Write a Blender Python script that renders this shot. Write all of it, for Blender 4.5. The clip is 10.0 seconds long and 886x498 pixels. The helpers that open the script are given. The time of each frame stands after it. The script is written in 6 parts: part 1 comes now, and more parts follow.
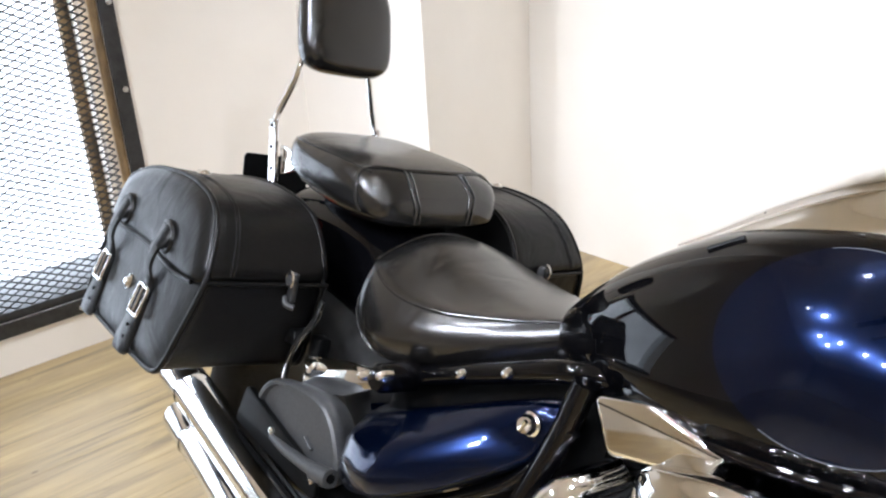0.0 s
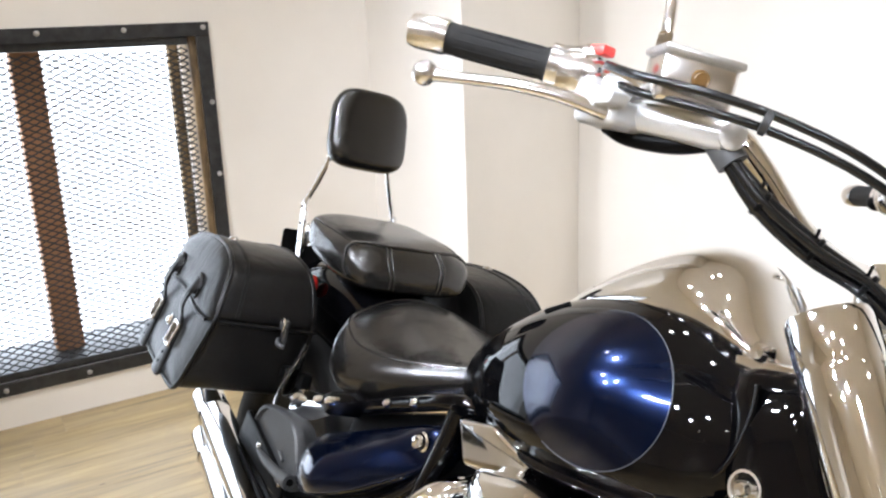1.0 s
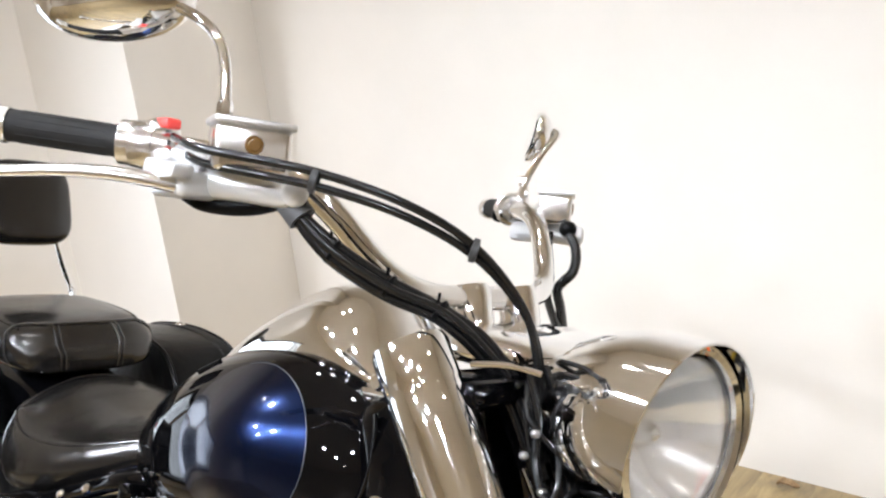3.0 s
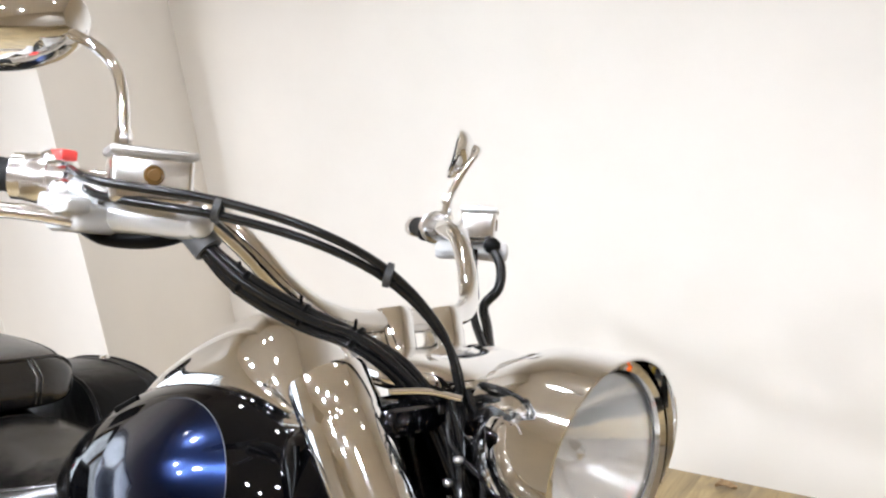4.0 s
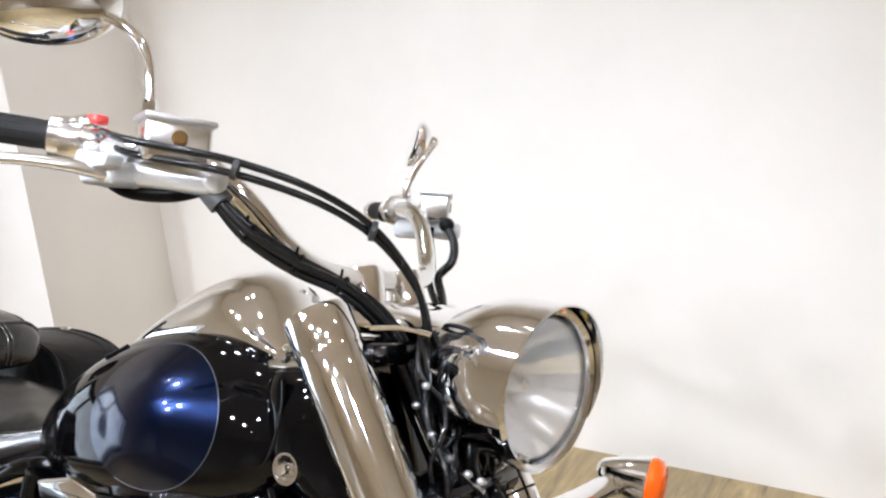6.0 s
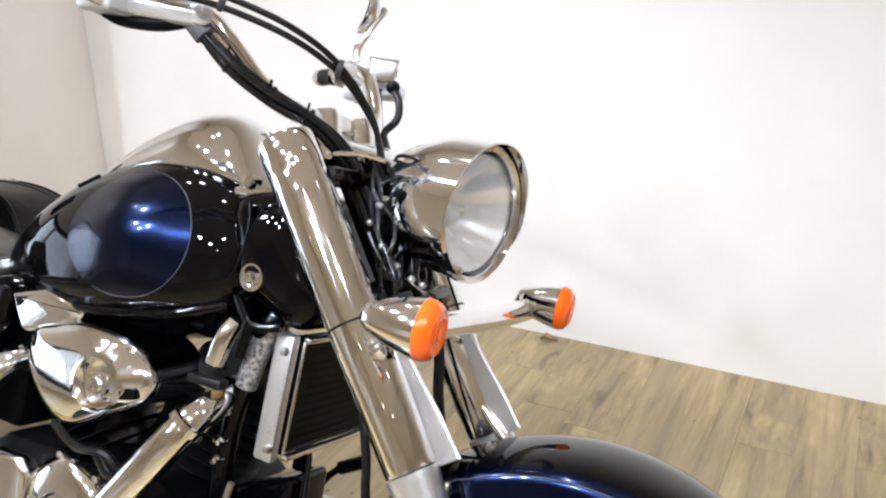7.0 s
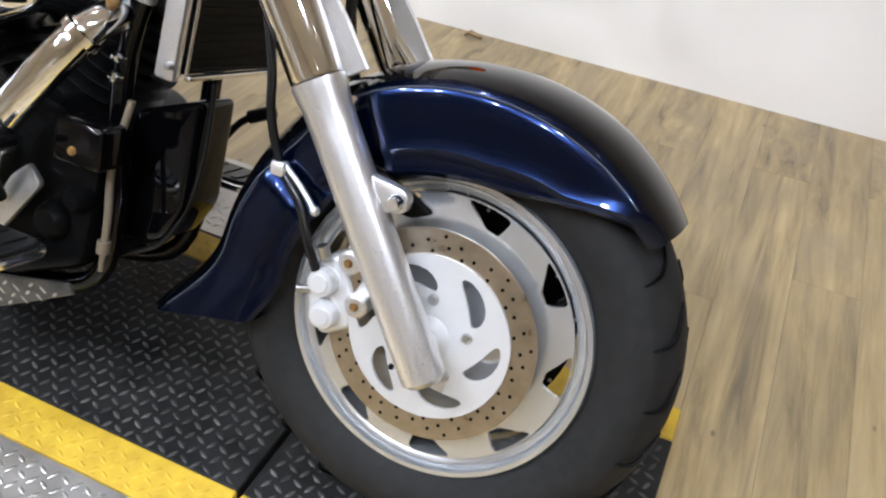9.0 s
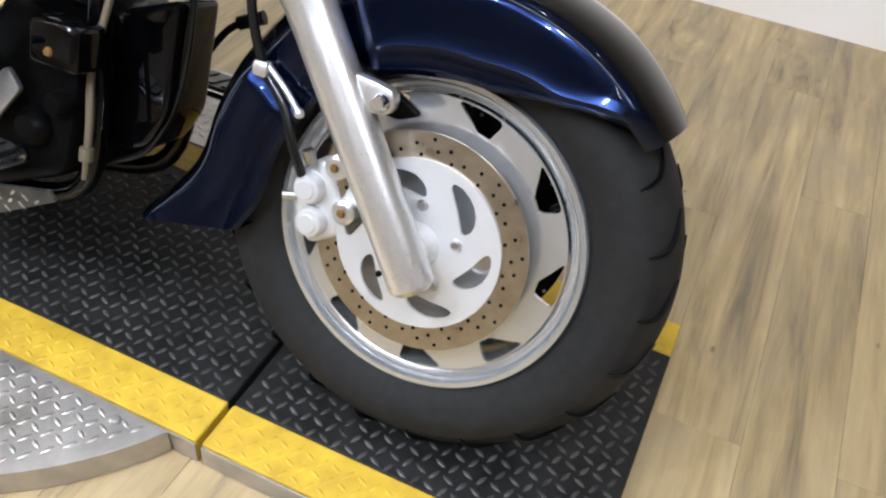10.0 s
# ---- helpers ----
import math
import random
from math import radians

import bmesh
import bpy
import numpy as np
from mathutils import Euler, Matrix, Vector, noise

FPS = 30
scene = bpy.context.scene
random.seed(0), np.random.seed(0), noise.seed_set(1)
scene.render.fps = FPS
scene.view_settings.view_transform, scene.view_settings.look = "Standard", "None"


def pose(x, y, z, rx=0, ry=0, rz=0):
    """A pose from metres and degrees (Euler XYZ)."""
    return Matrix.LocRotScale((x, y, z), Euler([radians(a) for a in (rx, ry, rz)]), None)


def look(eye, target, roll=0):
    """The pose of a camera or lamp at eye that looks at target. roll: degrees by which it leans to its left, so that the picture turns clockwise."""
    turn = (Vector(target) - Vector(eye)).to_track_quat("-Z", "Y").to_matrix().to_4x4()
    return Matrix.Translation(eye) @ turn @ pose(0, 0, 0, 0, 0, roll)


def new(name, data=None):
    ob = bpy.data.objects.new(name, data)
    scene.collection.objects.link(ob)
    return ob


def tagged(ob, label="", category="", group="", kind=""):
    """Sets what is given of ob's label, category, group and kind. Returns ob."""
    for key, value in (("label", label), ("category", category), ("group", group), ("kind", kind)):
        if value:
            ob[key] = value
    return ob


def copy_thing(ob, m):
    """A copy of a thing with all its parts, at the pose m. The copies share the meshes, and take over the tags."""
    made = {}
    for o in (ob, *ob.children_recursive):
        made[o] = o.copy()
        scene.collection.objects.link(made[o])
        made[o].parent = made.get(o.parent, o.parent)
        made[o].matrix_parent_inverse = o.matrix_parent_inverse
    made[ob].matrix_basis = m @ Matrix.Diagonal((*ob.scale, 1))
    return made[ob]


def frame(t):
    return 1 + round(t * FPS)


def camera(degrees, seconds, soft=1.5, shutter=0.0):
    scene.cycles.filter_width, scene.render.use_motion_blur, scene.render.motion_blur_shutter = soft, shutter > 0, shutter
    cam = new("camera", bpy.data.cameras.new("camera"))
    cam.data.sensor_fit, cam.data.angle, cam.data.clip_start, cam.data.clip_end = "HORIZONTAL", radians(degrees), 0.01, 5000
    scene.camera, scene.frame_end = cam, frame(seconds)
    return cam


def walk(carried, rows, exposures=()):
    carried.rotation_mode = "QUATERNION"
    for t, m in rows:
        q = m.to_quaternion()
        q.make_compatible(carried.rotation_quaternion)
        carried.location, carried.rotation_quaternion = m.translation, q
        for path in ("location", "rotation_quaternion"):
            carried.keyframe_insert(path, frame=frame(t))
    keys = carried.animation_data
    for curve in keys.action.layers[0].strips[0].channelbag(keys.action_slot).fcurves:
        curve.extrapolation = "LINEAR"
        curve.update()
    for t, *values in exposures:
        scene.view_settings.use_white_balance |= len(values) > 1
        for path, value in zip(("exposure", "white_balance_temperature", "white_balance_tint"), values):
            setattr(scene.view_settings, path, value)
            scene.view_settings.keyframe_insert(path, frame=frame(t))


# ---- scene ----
cam = camera(55.0, 10.0, soft=2.3)
PATH = [
    (0, (0.396, -0.637, 1.285), (-1.02, 0.552, 0.524), -3.4),
    (0.5, (0.634, -0.626, 1.297), (-0.959, 0.4, 0.656), -4.8),
    (1, (0.843, -0.592, 1.333), (-0.803, 0.412, 0.8), -2.1),
    (1.5, (0.925, -0.566, 1.401), (-0.68, 0.554, 0.989), -6.5),
    (2, (0.945, -0.543, 1.402), (-0.582, 0.678, 0.981), -5.2),
    (2.5, (0.955, -0.503, 1.377), (-0.458, 0.821, 0.878), -6.5),
    (3, (0.968, -0.473, 1.366), (-0.317, 0.966, 0.84), -6.7),
    (4.5, (0.979, -0.433, 1.369), (-0.189, 1.113, 0.874), -8.0),
    (5, (0.985, -0.432, 1.373), (-0.184, 1.122, 0.907), -7.0),
    (6.5, (1.071, -0.742, 1.346), (0.13, 0.932, 0.785), -2.6),
    (7, (1.098, -0.809, 1.316), (0.245, 0.856, 0.609), -0.3),
    (7.5, (1.105, -0.836, 1.279), (0.322, 0.796, 0.428), 1.6),
    (8, (1.111, -0.85, 1.246), (0.408, 0.75, 0.273), 3.3),
    (8.5, (1.128, -0.857, 1.209), (0.507, 0.692, 0.107), 4.8),
    (9, (1.142, -0.847, 1.162), (0.59, 0.639, -0.057), 6.3),
    (9.5, (1.155, -0.832, 1.13), (0.653, 0.595, -0.178), 7.6),
    (10, (1.168, -0.826, 1.117), (0.644, 0.557, -0.229), 6.2),
]
walk(cam, [(t, look(eye, target, roll)) for t, eye, target, roll in PATH],
     exposures=[(0.0, 0.46, 5750, 10), (1.0, 0.44, 5850, 10), (2.0, 0.34, 6000, 10), (3.0, 0.24, 5950, 10), (5.0, 0.18, 5850, 10), (6.5, 0.22, 5700, 10), (7.5, 0.28, 5650, 10), (9.0, 0.10, 5600, 10), (10.0, 0.08, 5650, 10)])

# ---- world and light ----
world = bpy.data.worlds.new("world")
scene.world = world
world.use_nodes = True
bg = world.node_tree.nodes["Background"]
bg.inputs[0].default_value = (0.75, 0.85, 1.0, 1)
bg.inputs[1].default_value = 0.6


def area(name, place, target, sx, sy, watts, colour):
    data = bpy.data.lights.new(name, "AREA")
    data.shape, data.size, data.size_y, data.energy, data.color = "RECTANGLE", sx, sy, watts, colour
    ob = new(name, data)
    ob.matrix_world = look(place, target)
    return ob


CEIL = 3.0
WHITE = (0.985, 0.98, 1.0)
# ceiling spots of the showroom, one lamp per fixture: place, what it is aimed at, watts
SPOTS = [((-1.05, -0.60), (-0.6, 0.2, 0.2), 36), ((0.20, -0.05), (0.2, 0.4, 0.2), 26), ((-1.16, -1.56), (-0.8, 0.3, 0.4), 52), ((-0.59, -1.72), (-0.4, 0.3, 0.4), 54), ((-0.98, -2.08), (-0.3, 0.2, 0.5), 54), ((0.11, -2.10), (0.2, 0.1, 0.4), 62), ((0.69, -2.48), (0.7, 0.0, 0.3), 66),
         # the last two brighten the west wall and the bike's front, added unseen
         ((1.05, -1.60), (0.9, 0.0, 0.2), 46), ((1.75, -1.20), (1.2, 0.0, 0.1), 32), ((-1.50, -0.40), (-2.2, 0.75, 1.1), 20), ((2.9, -1.0), (0.7, -0.3, 0.5), 60)]
# unseen spots turned to the long wall; the first added to brighten its corner
WASH = [((-0.55, 0.85), (-1.75, 1.35, 1.4), 26), ((-0.75, 0.62), (-0.8, 1.7, 0.75), 9), ((0.15, 0.50), (0.1, 1.7, 1.0), 5.5), ((1.05, 0.50), (0.9, 1.7, 1.0), 4), ((2.0, 0.62), (2.0, 1.7, 0.9), 3)]
SPOTS += WASH
# the showroom's other unseen lamps, pointing down; two added to light end wall, floor
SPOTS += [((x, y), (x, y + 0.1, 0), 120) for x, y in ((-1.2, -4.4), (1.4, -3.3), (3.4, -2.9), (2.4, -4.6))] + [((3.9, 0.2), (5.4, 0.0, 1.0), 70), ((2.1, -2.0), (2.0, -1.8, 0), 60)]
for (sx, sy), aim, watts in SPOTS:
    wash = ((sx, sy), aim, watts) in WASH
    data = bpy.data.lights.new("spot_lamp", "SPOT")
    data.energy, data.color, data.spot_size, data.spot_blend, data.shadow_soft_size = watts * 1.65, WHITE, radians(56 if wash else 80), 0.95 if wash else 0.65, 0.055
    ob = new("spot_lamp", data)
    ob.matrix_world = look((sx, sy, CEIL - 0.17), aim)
# daylight through the mesh window
area("window_light", (-2.70, -0.5, 0.75), (0, -0.3, 0.6), 1.7, 1.1, 14, (0.92, 0.96, 1.0))


# ---- materials ----
def mat(name, base, rough=0.5, metal=0.0, coat=0.0, spec=0.5):
    m = bpy.data.materials.new(name)
    m.use_nodes = True
    b = m.node_tree.nodes["Principled BSDF"]
    b.inputs["Base Color"].default_value = (*base, 1)
    b.inputs["Roughness"].default_value, b.inputs["Metallic"].default_value = rough, metal
    b.inputs["Coat Weight"].default_value, b.inputs["Specular IOR Level"].default_value = coat, spec
    return m


def node(m, kind, **values):
    n = m.node_tree.nodes.new(kind)
    for k, v in values.items():
        n.inputs[k.replace("_", " ")].default_value = v
    return n


def wire(m, a, out, b, slot):
    m.node_tree.links.new(a.outputs[out], b.inputs[slot])


def bsdf(m):
    return m.node_tree.nodes["Principled BSDF"]


def grain(m, scale, c0, c1, rough=None, bump=0.0, stretch=None, detail=6.0, dist=0.002):
    """Noise-driven colour, roughness and relief on object coordinates."""
    tc = node(m, "ShaderNodeTexCoord")
    mp = node(m, "ShaderNodeMapping")
    if stretch:
        mp.inputs["Scale"].default_value = stretch
    wire(m, tc, "Object", mp, "Vector")
    nz = node(m, "ShaderNodeTexNoise", Scale=scale, Detail=detail, Roughness=0.6)
    wire(m, mp, "Vector", nz, "Vector")
    rp = node(m, "ShaderNodeValToRGB")
    rp.color_ramp.elements[0].position, rp.color_ramp.elements[1].position = 0.3, 0.7
    rp.color_ramp.elements[0].color, rp.color_ramp.elements[1].color = (*c0, 1), (*c1, 1)
    wire(m, nz, "Fac", rp, "Fac")
    wire(m, rp, "Color", bsdf(m), "Base Color")
    if rough:
        mr = node(m, "ShaderNodeMapRange")
        mr.inputs["To Min"].default_value, mr.inputs["To Max"].default_value = rough
        wire(m, nz, "Fac", mr, "Value")
        wire(m, mr, "Result", bsdf(m), "Roughness")
    if bump:
        bp = node(m, "ShaderNodeBump", Strength=bump, Distance=dist)
        wire(m, nz, "Fac", bp, "Height")
        wire(m, bp, "Normal", bsdf(m), "Normal")
    return nz


CHROME = mat("chrome", (0.86, 0.85, 0.83), 0.045, 1.0)
grain(CHROME, 30, (0.86, 0.865, 0.87), (0.91, 0.915, 0.92), (0.03, 0.07))
POLISHED = mat("polished_aluminium", (0.85, 0.84, 0.82), 0.22, 1.0)
grain(POLISHED, 40, (0.80, 0.79, 0.78), (0.88, 0.875, 0.865), (0.16, 0.26))
WHEELMETAL = mat("brushed_wheel_alloy", (0.5, 0.5, 0.5), 0.28, 0.85)
grain(WHEELMETAL, 14, (0.68, 0.70, 0.72), (0.77, 0.79, 0.81), (0.14, 0.25))
CAST = mat("cast_aluminium", (0.72, 0.72, 0.71), 0.42, 1.0)
grain(CAST, 220, (0.62, 0.62, 0.61), (0.76, 0.76, 0.75), (0.36, 0.5), 0.15)
SILVERPAINT = mat("silver_paint", (0.8, 0.79, 0.77), 0.27, 0.88, 0.0)
grain(SILVERPAINT, 300, (0.76, 0.755, 0.75), (0.83, 0.825, 0.82), (0.24, 0.34))
PALESILVER = mat("pale_silver_paint", (0.82, 0.81, 0.79), 0.3, 0.45)
grain(PALESILVER, 60, (0.655, 0.655, 0.65), (0.675, 0.675, 0.67), (0.26, 0.34))
SLEEVE = mat("grey_rubber_sleeve", (0.05, 0.05, 0.05), 0.5, 0.0, 0.0, 0.4)
grain(SLEEVE, 50, (0.03, 0.03, 0.031), (0.07, 0.069, 0.067), (0.4, 0.6))
GREYCAST = mat("grey_cast_cover", (0.09, 0.09, 0.09), 0.5, 0.4)
grain(GREYCAST, 260, (0.032, 0.032, 0.032), (0.058, 0.058, 0.058), (0.36, 0.55), 0.12)
ROTOR = mat("worn_brake_steel", (0.42, 0.36, 0.28), 0.34, 1.0)
grain(ROTOR, 40, (0.44, 0.39, 0.31), (0.60, 0.54, 0.45), (0.22, 0.38))
BLACKPAINT = mat("gloss_black_paint", (0.006, 0.006, 0.007), 0.12, 0.0, 1.0, 0.0)
grain(BLACKPAINT, 15, (0.0008, 0.0008, 0.0010), (0.0018, 0.0018, 0.0022), (0.04, 0.08))
bsdf(BLACKPAINT).inputs["Coat IOR"].default_value = 1.34
bsdf(BLACKPAINT).inputs["Coat Roughness"].default_value = 0.03
BLUE = mat("metallic_blue_paint", (0.003, 0.006, 0.05), 0.3, 0.9, 1.0)
grain(BLUE, 900, (0.0008, 0.0043, 0.0205), (0.0018, 0.0085, 0.0410), (0.18, 0.22))
bsdf(BLUE).inputs["Coat IOR"].default_value = 1.27
bsdf(BLUE).inputs["Coat Roughness"].default_value = 0.03
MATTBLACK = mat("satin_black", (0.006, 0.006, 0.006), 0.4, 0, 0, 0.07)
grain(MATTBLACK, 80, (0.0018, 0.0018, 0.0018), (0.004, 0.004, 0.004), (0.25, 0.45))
ENGINEBLACK = mat("satin_engine_black", (0.008, 0.008, 0.008), 0.35, 0, 0, 0.25)
grain(ENGINEBLACK, 90, (0.004, 0.004, 0.004), (0.011, 0.011, 0.011), (0.28, 0.45))
RUBBER = mat("tyre_rubber", (0.02, 0.02, 0.02), 0.75, 0, 0, 0.2)
grain(RUBBER, 60, (0.010, 0.0098, 0.0094), (0.019, 0.0185, 0.0178), (0.55, 0.8), 0.2)
HOSE = mat("black_hose", (0.006, 0.006, 0.006), 0.22, 0, 0, 0.4)
LEATHER = mat("black_seat_vinyl", (0.006, 0.006, 0.006), 0.3, 0, 0, 0.8)
grain(LEATHER, 420, (0.0035, 0.0032, 0.003), (0.0065, 0.006, 0.0056), (0.17, 0.27), 0.25, None, 4.0, 0.0006)
BAGHIDE = mat("black_bag_leather", (0.006, 0.006, 0.006), 0.34, 0, 0, 0.17)
grain(BAGHIDE, 300, (0.0022, 0.0021, 0.002), (0.005, 0.0047, 0.0044), (0.25, 0.38), 0.35, None, 5.0, 0.0008)


def crease(m, scale, strength, dist, stretch=(1, 1, 1)):
    """A second, broader relief under the first one: soft dents and folds."""
    first = [n for n in m.node_tree.nodes if n.bl_idname == "ShaderNodeBump"][0]
    tc, mp = node(m, "ShaderNodeTexCoord"), node(m, "ShaderNodeMapping")
    mp.inputs["Scale"].default_value = stretch
    nz = node(m, "ShaderNodeTexNoise", Scale=scale, Detail=3.0, Roughness=0.5, Distortion=0.8)
    bp = node(m, "ShaderNodeBump", Strength=strength, Distance=dist)
    wire(m, tc, "Object", mp, "Vector"), wire(m, mp, "Vector", nz, "Vector")
    wire(m, nz, "Fac", bp, "Height"), wire(m, bp, "Normal", first, "Normal")


crease(LEATHER, 16, 0.5, 0.004, (1, 0.6, 1))
crease(BAGHIDE, 13, 0.6, 0.005)
AMBER = mat("amber_lens", (0.88, 0.125, 0.003), 0.1, 0.0, 0.3)
bsdf(AMBER).inputs["Subsurface Weight"].default_value = 0.08
bsdf(AMBER).inputs["Subsurface Radius"].default_value = (0.02, 0.006, 0.001)
REDLENS = mat("red_lens", (0.6, 0.02, 0.015), 0.12, 0.0, 0.6)
REDPLASTIC = mat("red_switch", (0.75, 0.06, 0.05), 0.4)
GLASS = mat("lamp_glass", (0.98, 0.98, 0.97), 0.03)
bsdf(GLASS).inputs["Transmission Weight"].default_value = 0.94
bsdf(GLASS).inputs["IOR"].default_value = 1.2
REFLECTOR = mat("lamp_reflector", (0.90, 0.89, 0.87), 0.13, 0.8)
MIRROR = mat("mirror_silver", (0.9, 0.9, 0.9), 0.01, 1.0)
STRIPE = mat("pinstripe_silver", (0.06, 0.066, 0.08), 0.35, 0.2)
WHITEPLASTIC = mat("clear_hose", (0.13, 0.105, 0.07), 0.3)
COPPER = mat("amber_sight_glass", (0.15, 0.08, 0.022), 0.25)
# silver speckle puts the frame tube's dust and reflections into the colour
SPECKLED = mat("dust_and_glint_speckle", (0.1, 0.1, 0.1), 0.35, 0.7)
grain(SPECKLED, 160, (0.02, 0.02, 0.02), (0.75, 0.74, 0.72), (0.25, 0.5), 0.4)
WALLPAINT = mat("cream_wall_paint", (0.82, 0.80, 0.77), 0.62)
grain(WALLPAINT, 3, (0.79, 0.745, 0.675), (0.83, 0.785, 0.715), (0.55, 0.7))
TANPAINT = mat("tan_wall_paint", (0.42, 0.36, 0.29), 0.7)
grain(TANPAINT, 3, (0.72, 0.66, 0.57), (0.78, 0.72, 0.63), (0.6, 0.75))
CEILPAINT = mat("ceiling_paint", (0.50, 0.43, 0.35), 0.8)
grain(CEILPAINT, 4, (0.82, 0.76, 0.68), (0.86, 0.80, 0.72))
STEEL = mat("blackened_steel", (0.035, 0.035, 0.036), 0.42, 0.5)
grain(STEEL, 25, (0.025, 0.025, 0.026), (0.055, 0.055, 0.055), (0.32, 0.55))
MESHSTEEL = mat("mesh_steel", (0.05, 0.05, 0.05), 0.45, 0.6)
BOLT = mat("zinc_bolt", (0.55, 0.55, 0.55), 0.3, 1.0)
GLOW = mat("bright_daylight", (1, 1, 1), 1.0)
bsdf(GLOW).inputs["Emission Color"].default_value = (0.88, 0.94, 1.0, 1)
bsdf(GLOW).inputs["Emission Strength"].default_value = 1.7
LAMPGLOW = mat("lamp_glow", (1, 1, 1), 1.0)
bsdf(LAMPGLOW).inputs["Emission Color"].default_value = (1.0, 0.97, 0.92, 1)
bsdf(LAMPGLOW).inputs["Emission Strength"].default_value = 120.0
ROUGHWOOD = mat("rough_old_timber", (0.16, 0.09, 0.045), 0.75)
grain(ROUGHWOOD, 16, (0.035, 0.022, 0.012), (0.34, 0.23, 0.11), (0.6, 0.9), 0.6, (1, 1, 0.3), 8.0, 0.006)
REDWOOD = mat("stained_post", (0.22, 0.10, 0.05), 0.6)
grain(REDWOOD, 8, (0.26, 0.12, 0.05), (0.42, 0.20, 0.085), (0.5, 0.7), 0.3, (1, 1, 0.1), 6.0, 0.003)
DIAMOND_BLACK = mat("black_tread_plate", (0.01, 0.01, 0.01), 0.45, 0.05, 0.0, 0.3)
grain(DIAMOND_BLACK, 18, (0.004, 0.004, 0.0038), (0.016, 0.0155, 0.0145), (0.34, 0.62), 0.25)
DIAMOND_WORN = mat("worn_black_tread", (0.07, 0.07, 0.068), 0.35, 0.5)
grain(DIAMOND_WORN, 30, (0.018, 0.018, 0.0175), (0.115, 0.110, 0.102), (0.34, 0.55))
DIAMOND_YELLOW = mat("yellow_tread_plate", (0.72, 0.50, 0.02), 0.45)
grain(DIAMOND_YELLOW, 22, (0.40, 0.255, 0.012), (0.58, 0.39, 0.02), (0.48, 0.7), 0.15)
DIAMOND_BARE = mat("bare_tread_plate", (0.55, 0.53, 0.50), 0.36, 0.9)
grain(DIAMOND_BARE, 14, (0.34, 0.325, 0.30), (0.54, 0.52, 0.49), (0.25, 0.5), 0.15)


LEAF = mat("dry_leaf_brown", (0.3, 0.19, 0.09), 0.7)
grain(LEAF, 60, (0.20, 0.12, 0.05), (0.42, 0.28, 0.14), (0.6, 0.8))


def plank_material():
    m = mat("washed_oak_plank", (0.42, 0.31, 0.18), 0.42)
    tc, mp = node(m, "ShaderNodeTexCoord"), node(m, "ShaderNodeMapping")
    mp.inputs["Scale"].default_value = (1, 0.07, 1)
    info = node(m, "ShaderNodeObjectInfo")
    addv = node(m, "ShaderNodeVectorMath")
    wire(m, tc, "Object", addv, 0)
    sc = node(m, "ShaderNodeVectorMath")
    sc.operation = "SCALE"
    comb = node(m, "ShaderNodeCombineXYZ")
    wire(m, info, "Random", comb, "X"), wire(m, info, "Random", comb, "Z")
    wire(m, comb, "Vector", sc, 0)
    sc.inputs["Scale"].default_value = 37.0
    wire(m, sc, "Vector", addv, 1)
    wire(m, addv, "Vector", mp, "Vector")
    big = node(m, "ShaderNodeTexNoise", Scale=20.0, Detail=9.0, Roughness=0.68, Distortion=0.5)
    fine = node(m, "ShaderNodeTexNoise", Scale=70.0, Detail=4.0, Roughness=0.6)
    wire(m, mp, "Vector", big, "Vector"), wire(m, mp, "Vector", fine, "Vector")
    r1 = node(m, "ShaderNodeValToRGB")
    e = r1.color_ramp.elements
    e[0].position, e[1].position = 0.32, 0.70
    e[0].color, e[1].color = (0.150, 0.118, 0.072, 1), (0.50, 0.388, 0.205, 1)
    mid = r1.color_ramp.elements.new(0.5)
    mid.color = (0.375, 0.280, 0.138, 1)
    wire(m, big, "Fac", r1, "Fac")
    r2 = node(m, "ShaderNodeValToRGB")
    r2.color_ramp.elements[0].color, r2.color_ramp.elements[1].color = (0.68, 0.67, 0.65, 1), (1.17, 1.16, 1.13, 1)
    wire(m, fine, "Fac", r2, "Fac")
    mul = node(m, "ShaderNodeMix")
    mul.data_type, mul.blend_type = "RGBA", "MULTIPLY"
    mul.inputs[0].default_value = 1.0
    m.node_tree.links.new(r1.outputs["Color"], mul.inputs[6])
    m.node_tree.links.new(r2.outputs["Color"], mul.inputs[7])
    hsv = node(m, "ShaderNodeHueSaturation")
    mr = node(m, "ShaderNodeMapRange")
    mr.inputs["To Min"].default_value, mr.inputs["To Max"].default_value = 0.92, 1.06
    wire(m, info, "Random", mr, "Value"), wire(m, mr, "Result", hsv, "Value")
    m.node_tree.links.new(mul.outputs[2], hsv.inputs["Color"])
    # cloudy grey-brown patches that cross the grain
    cloud = node(m, "ShaderNodeTexNoise", Scale=7.0, Detail=5.0, Roughness=0.65, Distortion=0.6)
    wide = node(m, "ShaderNodeMapping")
    wide.inputs["Scale"].default_value = (1, 0.34, 1)
    wire(m, addv, "Vector", wide, "Vector"), wire(m, wide, "Vector", cloud, "Vector")
    r3 = node(m, "ShaderNodeValToRGB")
    r3.color_ramp.elements[0].position, r3.color_ramp.elements[1].position = 0.42, 0.66
    r3.color_ramp.elements[0].color, r3.color_ramp.elements[1].color = (0, 0, 0, 1), (0.62, 0.62, 0.62, 1)
    wire(m, cloud, "Fac", r3, "Fac")
    grey = node(m, "ShaderNodeMix")
    grey.data_type = "RGBA"
    grey.inputs[7].default_value = (0.265, 0.205, 0.125, 1)
